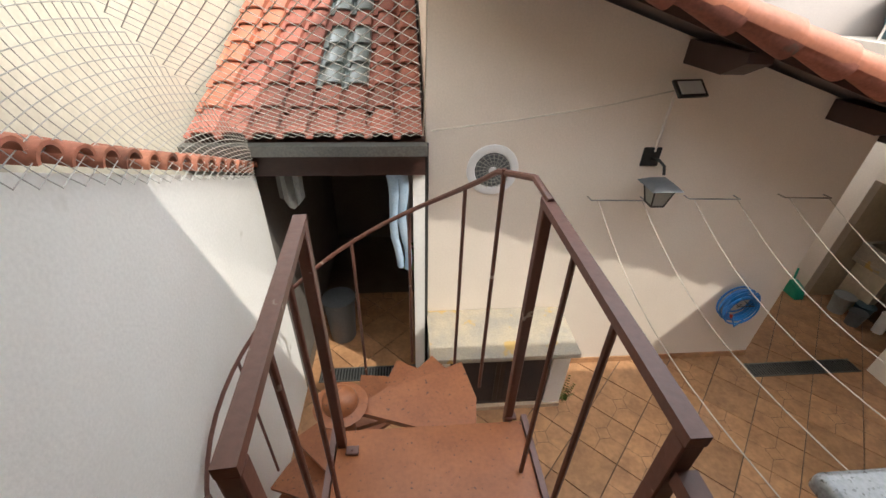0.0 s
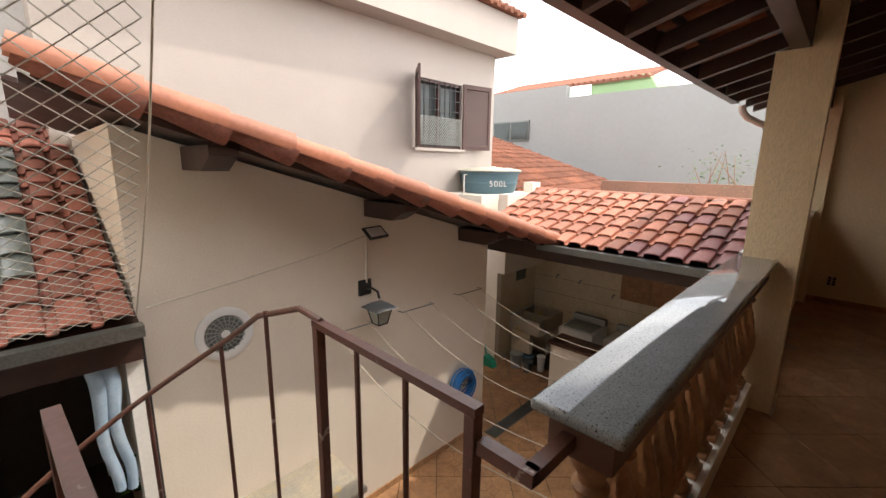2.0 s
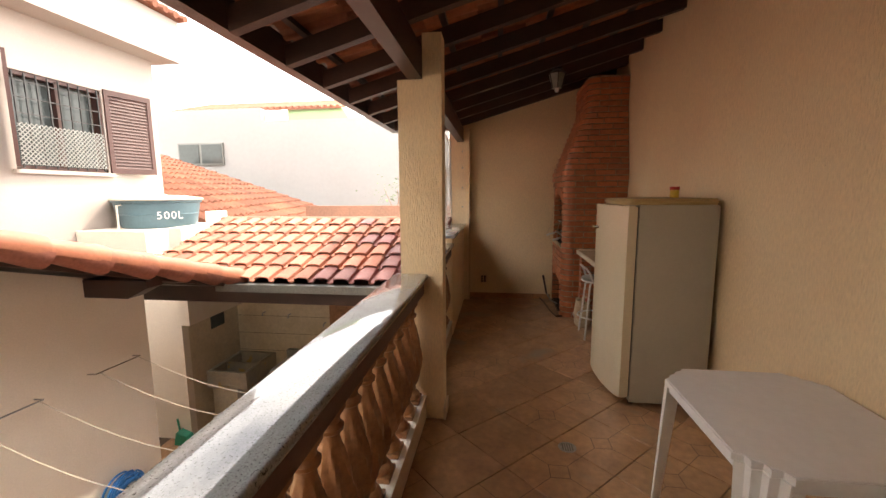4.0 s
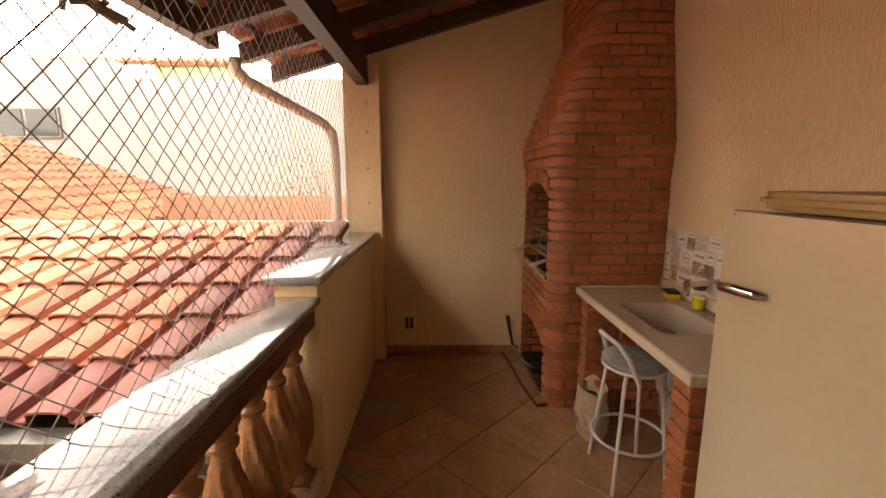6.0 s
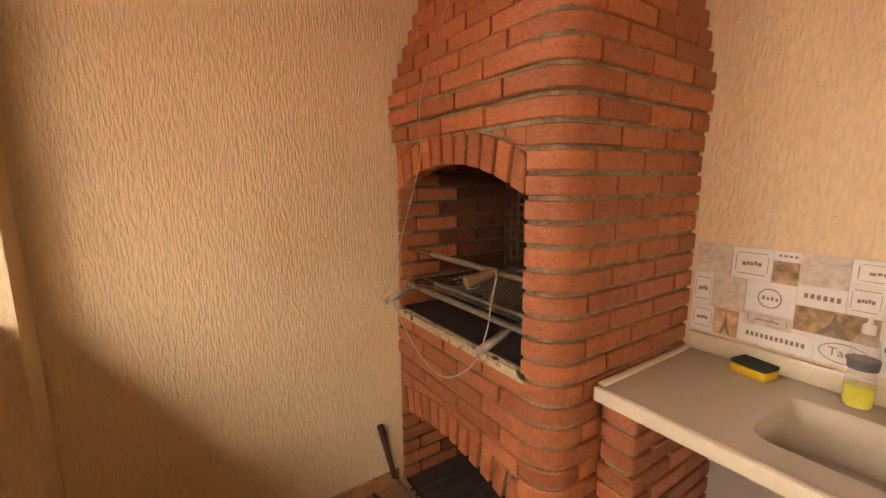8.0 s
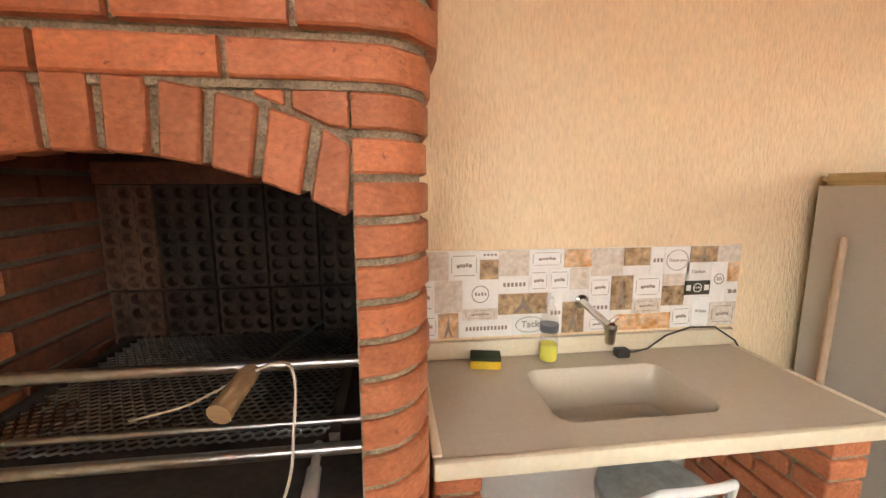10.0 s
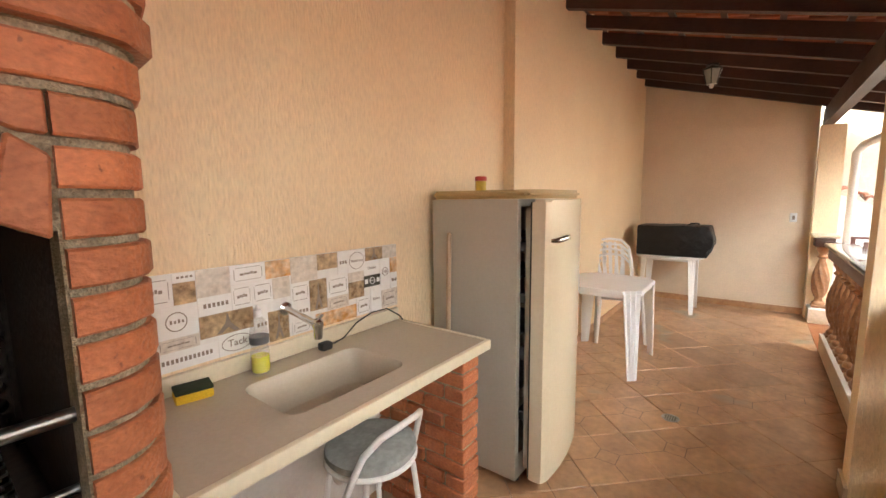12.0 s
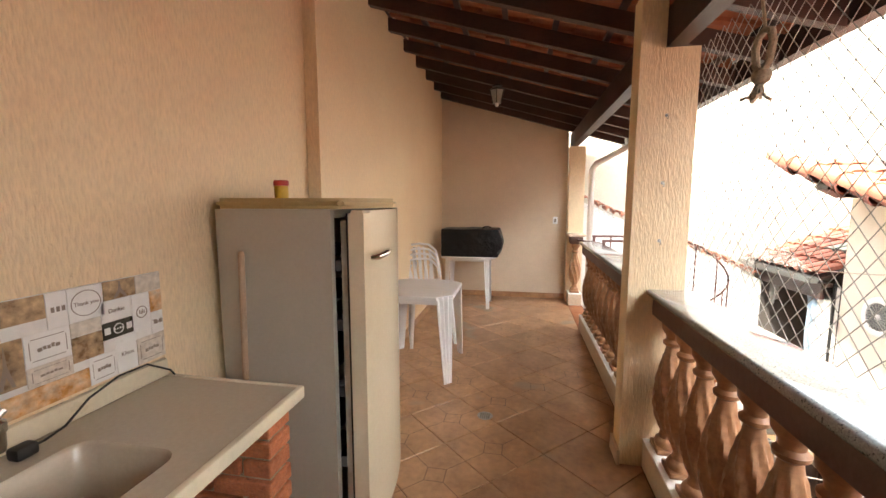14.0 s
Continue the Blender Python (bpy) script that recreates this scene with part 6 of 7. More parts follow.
# ---- barbecue fittings ----
def flow(pts, n=6):
    """Points on a smooth line through pts."""
    pts = [Vector(p) for p in pts]
    out = []
    for i in range(len(pts) - 1):
        a, b, c, d = pts[max(i - 1, 0)], pts[i], pts[i + 1], pts[min(i + 2, len(pts) - 1)]
        for k in range(n):
            t = k / n
            out.append(0.5 * ((2 * b) + (c - a) * t + (2 * a - 5 * b + 4 * c - d) * t * t + (3 * b - a - 3 * c + d) * t ** 3))
    return out + [pts[-1]]



spit = thing("grill_rack", (7.0, -0.5, 0.89), "steel grill rack with bars and handles in the fire box", "grill rack")
for z, y, r in ((1.155, BY - 0.05, 0.011), (0.995, BY - 0.04, 0.011), (1.02, BY - 0.09, 0.008)):
    bm = bmesh.new()
    tube(bm, [(OPEN[0] - 0.001, y, z), (EX - 0.036, y, z)], r, 10)
    part("bar", bm, M_STEEL, spit)
part("side_rail", boxes((6.66, -0.90, 1.0, 6.68, BY - 0.05, 1.02)), M_SOOT, spit)
part("side_rail", boxes((7.31, -0.90, 1.0, 7.33, BY - 0.05, 1.02)), M_SOOT, spit)
bm = bmesh.new()
for j in range(34):
    for i in range(30):
        cx, cy = 6.69 + i * 0.021 + (0.0105 if j % 2 else 0), -0.88 + j * 0.0165
        if cx > 7.30 or cy > BY - 0.07:
            continue
        for a0, a1 in ((30, 90), (90, 150), (150, 210)):
            p = [Vector((cx + 0.0115 * math.cos(radians(a)), cy + 0.0115 * math.sin(radians(a)), 1.012)) for a in (a0, a1)]
            bar(bm, p[0], p[1], 0.003, 0.004)
part("mesh", bm, M_STEEL, spit, "expanded steel mesh")
for hxp in (6.70, 7.33):
    bm = bmesh.new()
    tube(bm, [(hxp, BY - 0.06, 0.995), (hxp, BY - 0.01, 0.98)], 0.008, 8)
    tube(bm, [(hxp, BY - 0.01, 0.98), (hxp, BY + 0.02, 0.970), (hxp, BY + 0.022, 0.969), (hxp, BY + 0.07, 0.953), (hxp, BY + 0.072, 0.952), (hxp, BY + 0.092, 0.945), (hxp, BY + 0.095, 0.944)], (0.0125, 0.0128, 0.0138, 0.0142, 0.0128, 0.0142, 0.010), 14)
    part("handle", bm, M_ALU, spit, "turned aluminium handle")
skewer = thing("skewer", (6.87, BY, 1.15), "steel skewer with a turned wooden handle across the fire box", "skewer")
bm = bmesh.new()
tube(bm, [(6.74, -0.72, 1.10), (6.80, BY - 0.05, 1.150)], 0.004, 6)
part("blade", bm, M_STEEL, skewer)
bm = bmesh.new()
tube(bm, [(6.799, BY - 0.055, 1.150), (6.803, BY - 0.03, 1.148), (6.813, BY + 0.03, 1.135), (6.818, BY + 0.055, 1.128)], (0.012, 0.017, 0.018, 0.019), 14)
part("handle", bm, M_WOOD, skewer, "turned light wood handle")
cord = thing("kitchen_twine", (7.25, BY + 0.03, 0.95), "off-white cord hanging over the barbecue front", "twine")
bm = bmesh.new()
tube(bm, flow([(7.07, BY - 0.06, 2.1), (7.10, BY + 0.045, 1.75), (7.15, BY + 0.02, 1.55), (7.22, BY + 0.02, 1.40), (7.30, BY + 0.02, 1.25), (7.35, BY + 0.05, 1.05), (7.345, BY + 0.12, 0.94)]), 0.0019, 6)
part("cord", bm, M_ROPE, cord)
bm = bmesh.new()
tube(bm, flow([(7.05, BY - 0.12, 1.03), (6.95, BY - 0.10, 1.06), (6.87, BY - 0.05, 1.11), (6.76, BY - 0.02, 1.17), (6.72, BY + 0.01, 1.165), (6.72, BY + 0.03, 1.08), (6.735, BY + 0.035, 0.98), (6.80, BY + 0.035, 0.85), (6.95, BY + 0.035, 0.74), (7.10, BY + 0.03, 0.73), (7.25, BY + 0.03, 0.80), (7.345, BY + 0.05, 0.93)]), 0.0026, 6)
part("cord", bm, M_ROPE, cord)
poker = thing("fire_poker", (7.33, -0.16, 0), "iron fire poker with a wooden grip leaning on the wall", "poker")
bm = bmesh.new()
tube(bm, [(7.05, -0.30, 0.025), (7.20, -0.24, 0.03), (7.33, -0.19, 0.10)], 0.009, 8)
part("rod", bm, M_STEEL, poker)
bm = bmesh.new()
tube(bm, [(7.33, -0.19, 0.10), (7.36, -0.14, 0.36)], (0.012, 0.016), 8)
part("grip", bm, M_DWOOD, poker)
ash = thing("ash_grate", (6.95, -0.3, 0.02), "flat black iron grate lying before the ash opening", "grate")
for i in range(14):
    bm = bar(bmesh.new(), (6.66 + i * 0.046, -0.62, 0.05), (6.70 + i * 0.046, BY + 0.01, 0.024), 0.008, 0.006)
    part("bar", bm, M_SOOT, ash)
for q in (-0.5, -0.32):
    bm = bar(bmesh.new(), (6.65, q, 0.048 - (q + 0.5) * 0.07), (7.32, q, 0.048 - (q + 0.5) * 0.07), 0.008, 0.006)
    part("cross_bar", bm, M_SOOT, ash)
bm = bmesh.new()
tube(bm, [(6.52, BY - 0.02, 0.012), (6.50, BY + 0.05, 0.012), (6.60, BY + 0.07, 0.012), (6.80, BY + 0.10, 0.012), (7.2, BY + 0.13, 0.012), (7.38, BY + 0.16, 0.012)], 0.011, 8)
part("rim", bm, M_RAILB, ash)

# ---- iron spiral stair ----
SCX0, SCY0, SR = 0.72, 2.20, 0.69
stair = thing("spiral_stair", (SCX0, SCY0, GY), "rust-brown iron spiral stair down to the courtyard", "staircase")
part("landing", rbox(0.76, 1.19, -0.05, 1.52, 1.96, 0.0, 0.006), M_TREAD, stair, "worn rust-painted landing plate")
for x in (0.735, 1.522):
    part("landing_edge", boxes((x, 1.19, -0.06, x + 0.023, 1.98, 0.012)), M_IRON, stair)
bm = bmesh.new()
lathe(bm, [(0.055, 0), (0.055, 1.80), (0.125, 1.80), (0.13, 1.812), (0.085, 1.822), (0.083, 1.85), (0.07, 1.875), (0.045, 1.89), (0.01, 1.894)], at=(SCX0, SCY0, GY), seg=28)
part("pole", bm, M_TREAD, stair, "central post with a domed cap")
STEP = 23.0
for k in range(10):
    z = -0.19 * (k + 1) + 0.005
    a0, a1 = (-19 if k == 0 else -8 + STEP * k), -8 + STEP * (k + 1) + 7
    if z < GY + 0.05:
        break
    pts = [(SCX0 + 0.05 * math.cos(radians(a0)), SCY0 + 0.05 * math.sin(radians(a0)))]
    pts += [(SCX0 + (SR - 0.03) * math.cos(radians(a)), SCY0 + (SR - 0.03) * math.sin(radians(a))) for a in (a0, (a0 + a1) / 2, a1)]
    pts += [(SCX0 + 0.05 * math.cos(radians(a1)), SCY0 + 0.05 * math.sin(radians(a1)))]
    bm = bmesh.new()
    prism(bm, [(max(0.012, p[0]), p[1]) for p in pts], "z", z - 0.03, z)
    part("tread", bm, M_TREAD, stair)


def hand_z(a):
    return 1.03 - 0.0085 * a


bm = bmesh.new()
pts = [(1.470, 1.97, 1.03), (1.458, 2.10, 1.045)]
for i in range(1, 30):
    a = i * 7.5
    pts.append((max(0.03, SCX0 + SR * math.cos(radians(a + 4))), SCY0 + SR * math.sin(radians(a + 4)), hand_z(a)))
tube(bm, pts, 0.012, 8)
part("spiral_handrail", bm, M_IRON, stair, "curved handrail of bent bar")
for k, a in enumerate((3, 27, 56, 84, 114, 146, 180)):
    x, y = max(0.03, SCX0 + SR * math.cos(radians(a + 4))), SCY0 + SR * math.sin(radians(a + 4))
    zt = -0.19 * (int((a + 8) / STEP) + 1)
    bm = bmesh.new()
    tube(bm, [(x, y, max(GY, zt)), (x, y, hand_z(a) - 0.006)], 0.009, 8)
    part("spindle", bm, M_IRON, stair)
for x, xf, y0, y1 in ((1.468, 1.468, 1.27, 1.985), (0.822, 0.782, 1.27, 1.90)):
    for y in (y0, y1):
        xx = x if y == y0 else xf
        bm = rbox(xx - 0.017, y - 0.017, -0.04 if y == y1 else -0.05, xx + 0.017, y + 0.017, 1.006, 0.003, 1)
        part("post", bm, M_IRON, stair)
    bm = bmesh.new()
    bar(bm, (x, y0 - 0.018, 1.018), (xf, y1 + 0.018, 1.018), 0.034, 0.024)
    part("handrail", bm, M_IRON, stair)
    for u in (0.34, 0.67):
        yy = y0 + (y1 - y0) * u
        bm = bmesh.new()
        xm = x + (xf - x) * u
        tube(bm, [(xm, yy, -0.02), (xm, yy, 1.007)], 0.009, 8)
        part("spindle", bm, M_IRON, stair)
bm = bmesh.new()
bar(bm, (1.475, 1.25, 0.93), (1.475, 1.10, 0.93), 0.034, 0.034)
bar(bm, (1.475, 1.115, 0.93), (1.64, 1.115, 0.93), 0.034, 0.034)
part("tie_bar", bm, M_IRON, stair)
bm = bmesh.new()
bar(bm, (0.79, 1.25, 0.93), (0.57, 1.10, 0.93), 0.034, 0.034)
part("tie_bar", bm, M_IRON, stair)
for x, y in ((0.80, 1.85), (1.45, 1.96)):
    bm = rbox(x, y, 0.001, x + 0.05, y + 0.035, 0.014, 0.003, 1)
    tube(bm, [(x + 0.025, y + 0.018, 0.014), (x + 0.025, y + 0.018, 0.022)], 0.006, 6)
    part("bracket", bm, M_IRON, stair)

# ---- bench with shutter doors ----
bench = thing("masonry_bench", (1.86, 3.6, GY), "masonry bench with a weathered stone top and dark slatted doors", "bench")
part("top", rbox(1.215, 3.28, -1.185, 2.53, 3.896, -1.13, 0.008), M_BENCHT, bench, "weathered stained stone slab")
part("side", boxes((1.225, 3.38, GY, 1.40, 3.89, -1.186)), M_WHITE, bench)
part("side", boxes((2.34, 3.38, GY, 2.50, 3.89, -1.186)), M_WHITE, bench)
part("sill", boxes((1.225, 3.36, GY, 2.50, 3.40, GY + 0.05)), M_PLINTH, bench)
for x0, x1 in ((1.405, 1.87), (1.873, 2.338)):
    d = part("door", boxes((x0, 3.40, GY + 0.052, x0 + 0.04, 3.43, -1.19), (x1 - 0.04, 3.40, GY + 0.052, x1, 3.43, -1.19), (x0 + 0.04, 3.40, GY + 0.052, x1 - 0.04, 3.43, GY + 0.09), (x0 + 0.04, 3.40, -1.23, x1 - 0.04, 3.43, -1.19)), M_SLATS, bench)
    for i in range(13):
        z = GY + 0.10 + i * 0.049
        bm = bmesh.new()
        prism(bm, [(3.405, z), (3.409, z), (3.432, z + 0.04), (3.428, z + 0.04)], "x", x0 + 0.041, x1 - 0.041)
        part("slat", bm, M_SLATS, d)
weed = thing("wild_fern", (2.56, 3.45, GY), "small bright green fern growing beside the bench", "plant")
bm = bmesh.new()
rr = random.Random(9)
for k in range(9):
    a, L = rr.uniform(0, 6.28), rr.uniform(0.14, 0.26)
    tip = Vector((2.56 + 0.10 * math.cos(a), 3.45 + 0.10 * math.sin(a), GY + L))
    base = Vector((2.56, 3.45, GY))
    for i in range(9):
        p = base.lerp(tip, (i + 1) / 9)
        for s in (-1, 1):
            d = Vector((math.cos(a + s * 1.2), math.sin(a + s * 1.2), -0.2)) * 0.05 * (1 - i / 11)
            w = Vector((0, 0, 0.010))
            bm.faces.new([bm.verts.new(q) for q in (p, p + d * 0.5 + w, p + d, p + d * 0.5 - w)])
part("fronds", bm, M_LEAF, weed)

# ---- things on the courtyard wall ----
fan = thing("wall_fan", (1.72, 3.9, 0.31), "white round exhaust fan in the courtyard wall", "fan")
Rm = Matrix.Translation((1.72, 3.9, 0.31)) @ Matrix.Rotation(radians(90), 4, "X") @ Matrix.Scale(0.93, 4)
bm = bmesh.new()
for r0, r1, h in ((0.215, 0.150, 0.02),):
    seg = 40
    ring = []
    for r, hh in ((0.22, 0.001), (0.218, 0.018), (0.20, 0.028), (0.16, 0.022), (0.15, 0.006)):
        ring.append([bm.verts.new((r * math.cos(2 * math.pi * i / seg), r * math.sin(2 * math.pi * i / seg), hh)) for i in range(seg)])
    for a, b in zip(ring, ring[1:]):
        for i in range(seg):
            bm.faces.new((a[i], a[(i + 1) % seg], b[(i + 1) % seg], b[i]))
bm.transform(Rm)
part("bezel", bm, M_WHITEPL, fan)
bm = bmesh.new()
lathe(bm, [(0.152, 0.001), (0.152, 0.005)], seg=32)
bm.transform(Rm)
part("back", bm, M_BINM, fan)
bm = bmesh.new()
for r in (0.05, 0.08, 0.11, 0.14):
    tube(bm, [(r * math.cos(2 * math.pi * i / 32), r * math.sin(2 * math.pi * i / 32), 0.02) for i in range(32)], 0.003, 5, True)
for k in range(20):
    a = 2 * math.pi * k / 20
    tube(bm, [(0.03 * math.cos(a), 0.03 * math.sin(a), 0.021), (0.09 * math.cos(a + 0.25), 0.09 * math.sin(a + 0.25), 0.022), (0.15 * math.cos(a + 0.35), 0.15 * math.sin(a + 0.35), 0.018)], (0.0028, 0.004, 0.006), 5)
bm.transform(Rm)
part("guard", bm, M_FIBRO, fan)
bm = bmesh.new()
lathe(bm, [(0.034, 0.012), (0.034, 0.024), (0.025, 0.029)], seg=20)
bm.transform(Rm)
part("hub", bm, M_WHITEPL, fan)
flood = thing("flood_light", (3.04, 3.9, 0.93), "black flood light on a wall bracket", "lamp")
F = Matrix.Translation((3.0, 3.75, 0.95)) @ pose(0, 0, 0, 40, 0, 10)
bm = rbox(-0.12, -0.07, 0, 0.12, 0.07, 0.022, 0.006)
box(bm, -0.05, -0.04, -0.03, 0.05, 0.04, 0.0)
bm.transform(F)
part("housing", bm, M_LAMPB, flood)
bm = boxes((-0.095, -0.05, 0.0221, 0.095, 0.05, 0.025))
bm.transform(F)
part("lens", bm, M_WHITEPL, flood, "pale diffuser")
bm = bmesh.new()
bar(bm, (3.00, 3.897, 0.97), (3.02, 3.78, 0.95), 0.03, 0.012)
bar(bm, (3.08, 3.897, 0.97), (3.10, 3.78, 0.95), 0.03, 0.012)
part("bracket", bm, M_LAMPB, flood)
bm = bmesh.new()
tube(bm, [(3.00, 3.885, 0.93), (2.985, 3.885, 0.46)], 0.012, 8)
solo("conduit", bm, M_PVC, "thin pale conduit down the wall", "pipe", at=(3.0, 3.885, 0.5))
lan = thing("wall_lantern", (2.98, 3.9, 0.40), "black wall lantern with tapered glass panes", "lamp")
part("backplate", rbox(2.90, 3.878, 0.34, 3.04, 3.899, 0.49, 0.005), M_LAMPB, lan)
bm = bmesh.new()
tube(bm, [(2.98, 3.88, 0.40), (2.99, 3.80, 0.42), (3.0, 3.73, 0.40), (3.0, 3.70, 0.34)], 0.011, 8)
part("arm", bm, M_LAMPB, lan)
LX, LY = 3.0, 3.70


def frustum(bm, r0, z0, r1, z1):
    a = [bm.verts.new((LX + sx * r0, LY + sy * r0, z0)) for sx, sy in ((-1, -1), (1, -1), (1, 1), (-1, 1))]
    b = [bm.verts.new((LX + sx * r1, LY + sy * r1, z1)) for sx, sy in ((-1, -1), (1, -1), (1, 1), (-1, 1))]
    bm.faces.new(a[::-1]), bm.faces.new(b)
    for i in range(4):
        bm.faces.new((a[i], a[(i + 1) % 4], b[(i + 1) % 4], b[i]))


# Black roof coloured grey: the sky's reflection on it is in the colour.
bm = bmesh.new()
frustum(bm, 0.125, 0.255, 0.06, 0.300)
part("roof", bm, M_BINM, lan)
bm = bmesh.new()
frustum(bm, 0.048, 0.105, 0.082, 0.254)
part("glass", bm, M_GLASSF, lan)
bm = bmesh.new()
for sx, sy in ((-1, -1), (1, -1), (1, 1), (-1, 1)):
    bar(bm, (LX + sx * 0.05, LY + sy * 0.05, 0.10), (LX + sx * 0.084, LY + sy * 0.084, 0.256), 0.011, 0.011)
frustum(bm, 0.052, 0.092, 0.056, 0.104)
part("frame", bm, M_LAMPB, lan)

# drying lines: three wall rods and the lines that leave them
lines = thing("clothes_line", (3.6, 3.9, 0.07), "clothes line of white cords between wall rods and the veranda", "clothes line")
for x0, x1 in ((2.54, 3.0), (3.38, 3.83), (4.23, 4.66)):
    bm = bmesh.new()
    tube(bm, [(x0, 3.899, 0.07), (x0, 3.82, 0.075), (x1, 3.82, 0.065), (x1, 3.899, 0.06)], 0.006, 6)
    part("rod", bm, M_STEEL, lines)
for x0, x1 in ((2.60, 2.5), (2.97, 2.9), (3.42, 3.36), (3.80, 3.76), (4.27, 4.22), (4.63, 4.6)):
    bm = bmesh.new()
    pts = []
    for i in range(13):
        u = i / 12
        pts.append((x0 + (x1 - x0) * u, 3.82 - 2.64 * u, 0.07 - 0.12 * u - 0.30 * math.sin(math.pi * u) * (1 - 0.35 * u)))
    tube(bm, pts, 0.0035, 5)
    part("cord", bm, M_ROPE, lines)
bm = bmesh.new()
tube(bm, [(1.23, 3.64, 0.70), (1.8, 3.66, 0.765), (2.4, 3.70, 0.85), (2.98, 3.78, 0.95)], 0.0055, 5)
solo("guy_cord", bm, M_ROPE, "off-white cord from the roof corner to the flood light", "cord", at=(2, 3.7, 0.8))

hose = thing("garden_hose", (4.38, 3.88, -1.15), "coiled blue garden hose on a wall hook", "hose")
bm = bmesh.new()
rr = random.Random(2)
pts = []
for k in range(11):
    cx, cz, r = 4.36 + rr.uniform(-.02, .02), -1.13 + rr.uniform(-.025, .02), 0.180 + rr.uniform(-.04, .03)
    yo = 3.87 - 0.011 * k
    for i in range(24):
        a = 2 * math.pi * i / 24 + 1.2
        pts.append((cx + r * 0.95 * math.cos(a), yo - 0.011 * i / 24, cz + r * math.sin(a)))
tube(bm, pts, 0.0095, 7)
part("coil", bm, M_BLUEH, hose)
bm = bmesh.new()
tube(bm, [(4.44, 3.76, -1.28), (4.36, 3.75, -1.36), (4.32, 3.76, -1.28), (4.30, 3.78, -1.22)], 0.0095, 7)
part("tail", bm, M_BLUEH, hose)
bm = bmesh.new()
tube(bm, [(4.30, 3.78, -1.22), (4.29, 3.77, -1.26)], 0.014, 8)
part("nozzle", bm, M_RED, hose)
bm = bmesh.new()
for x in (4.30, 4.42):
    tube(bm, [(x, 3.899, -1.10), (x, 3.76, -1.09), (x, 3.745, -1.05)], 0.005, 6)
tube(bm, [(4.27, 3.75, -1.09), (4.46, 3.75, -1.09)], 0.005, 6)
part("hook", bm, M_LAMPB, hose)


def floor_grate(x0, y0, x1, y1, label):
    g = thing("floor_grate", ((x0 + x1) / 2, (y0 + y1) / 2, GY), label, "grate", "drain grates")
    part("frame", boxes((x0, y0, GY + 0.001, x1, y0 + 0.015, GY + 0.010), (x0, y1 - 0.015, GY + 0.001, x1, y1, GY + 0.010)), M_GRATE, g)
    part("shadow_bed", boxes((x0, y0 + 0.015, GY + 0.001, x1, y1 - 0.015, GY + 0.003)), M_LAMPB, g)
    n = int((x1 - x0) / 0.03)
    for i in range(n):
        x = x0 + (x1 - x0) * (i + 0.5) / n
        part("bar", boxes((x - 0.007, y0 + 0.0151, GY + 0.0031, x + 0.007, y1 - 0.0151, GY + 0.010)), M_GRATE, g)


floor_grate(0.10, 3.78, 1.10, 3.96, "grey floor drain grate before the laundry opening")
floor_grate(4.75, 3.58, 6.02, 3.76, "dark green-grey drain grate beside the passage")

# ---- laundry under the lean-to ----
bin_ = thing("waste_bin", (0.28, 4.45, GY), "grey plastic waste bin inside the laundry", "bin")
bm = bmesh.new()
lathe(bm, [(0.135, 0.0), (0.14, 0.02), (0.17, 0.54), (0.18, 0.55), (0.18, 0.58), (0.16, 0.585)], at=tuple(bin_.location), seg=28)
part("body", bm, M_BINM, bin_)
jeans = thing("hanging_jeans", (0.98, 3.76, 0.36), "light blue denim trousers hanging in the opening", "clothes")
for s, dx in ((0, 0), (1, 0.07)):
    bm = bmesh.new()
    rings = []
    for k in range(10):
        z = 0.36 - 0.095 * k
        w, d = 0.040 - 0.0015 * k, 0.025
        cx = 0.94 + dx + 0.015 * math.sin(k * 0.9 + s) + 0.004 * k
        rings.append([bm.verts.new((cx + w * math.cos(2 * math.pi * i / 12) * (1 + 0.15 * math.sin(3 * i + k)), 3.76 + d * math.sin(2 * math.pi * i / 12), z - 0.02 * s)) for i in range(12)])
    for a, b in zip(rings, rings[1:]):
        for i in range(12):
            bm.faces.new((a[i], a[(i + 1) % 12], b[(i + 1) % 12], b[i]))
    bm.faces.new(rings[0]), bm.faces.new(rings[-1][::-1])
    part("leg", bm, M_DENIM, jeans)
cloth = thing("hanging_cloth", (0.22, 3.76, 0.36), "pale cloth hanging from the lintel", "clothes")
bm = bmesh.new()
g = [[bm.verts.new((0.12 + 0.18 * i / 8, 3.76 + 0.02 * math.sin(i * 1.7), 0.36 - (0.30 - 0.10 * abs(i - 4) / 4) * j / 8)) for i in range(9)] for j in range(9)]
for j in range(8):
    for i in range(8):
        bm.faces.new((g[j][i], g[j][i + 1], g[j + 1][i + 1], g[j + 1][i]))
bmesh.ops.solidify(bm, geom=bm.faces[:], thickness=0.006)
part("cloth", bm, M_FIBRO, cloth)
bm = bmesh.new()
for k in range(16):
    a, L = rr.uniform(0, 6.28), rr.uniform(0.05, 0.12)
    p = Vector((1.06, 4.2, -0.55 - 0.02 * k))
    d = Vector((math.cos(a), math.sin(a), -0.3)) * L
    w = Vector((-d.y, d.x, 0)) * 0.3
    bm.faces.new([bm.verts.new(q) for q in (p, p + d * 0.5 + w, p + d, p + d * 0.5 - w)])
solo("hanging_plant", bm, M_LEAF, "trailing green plant inside the laundry", "plant", at=(1.06, 4.2, -0.6))

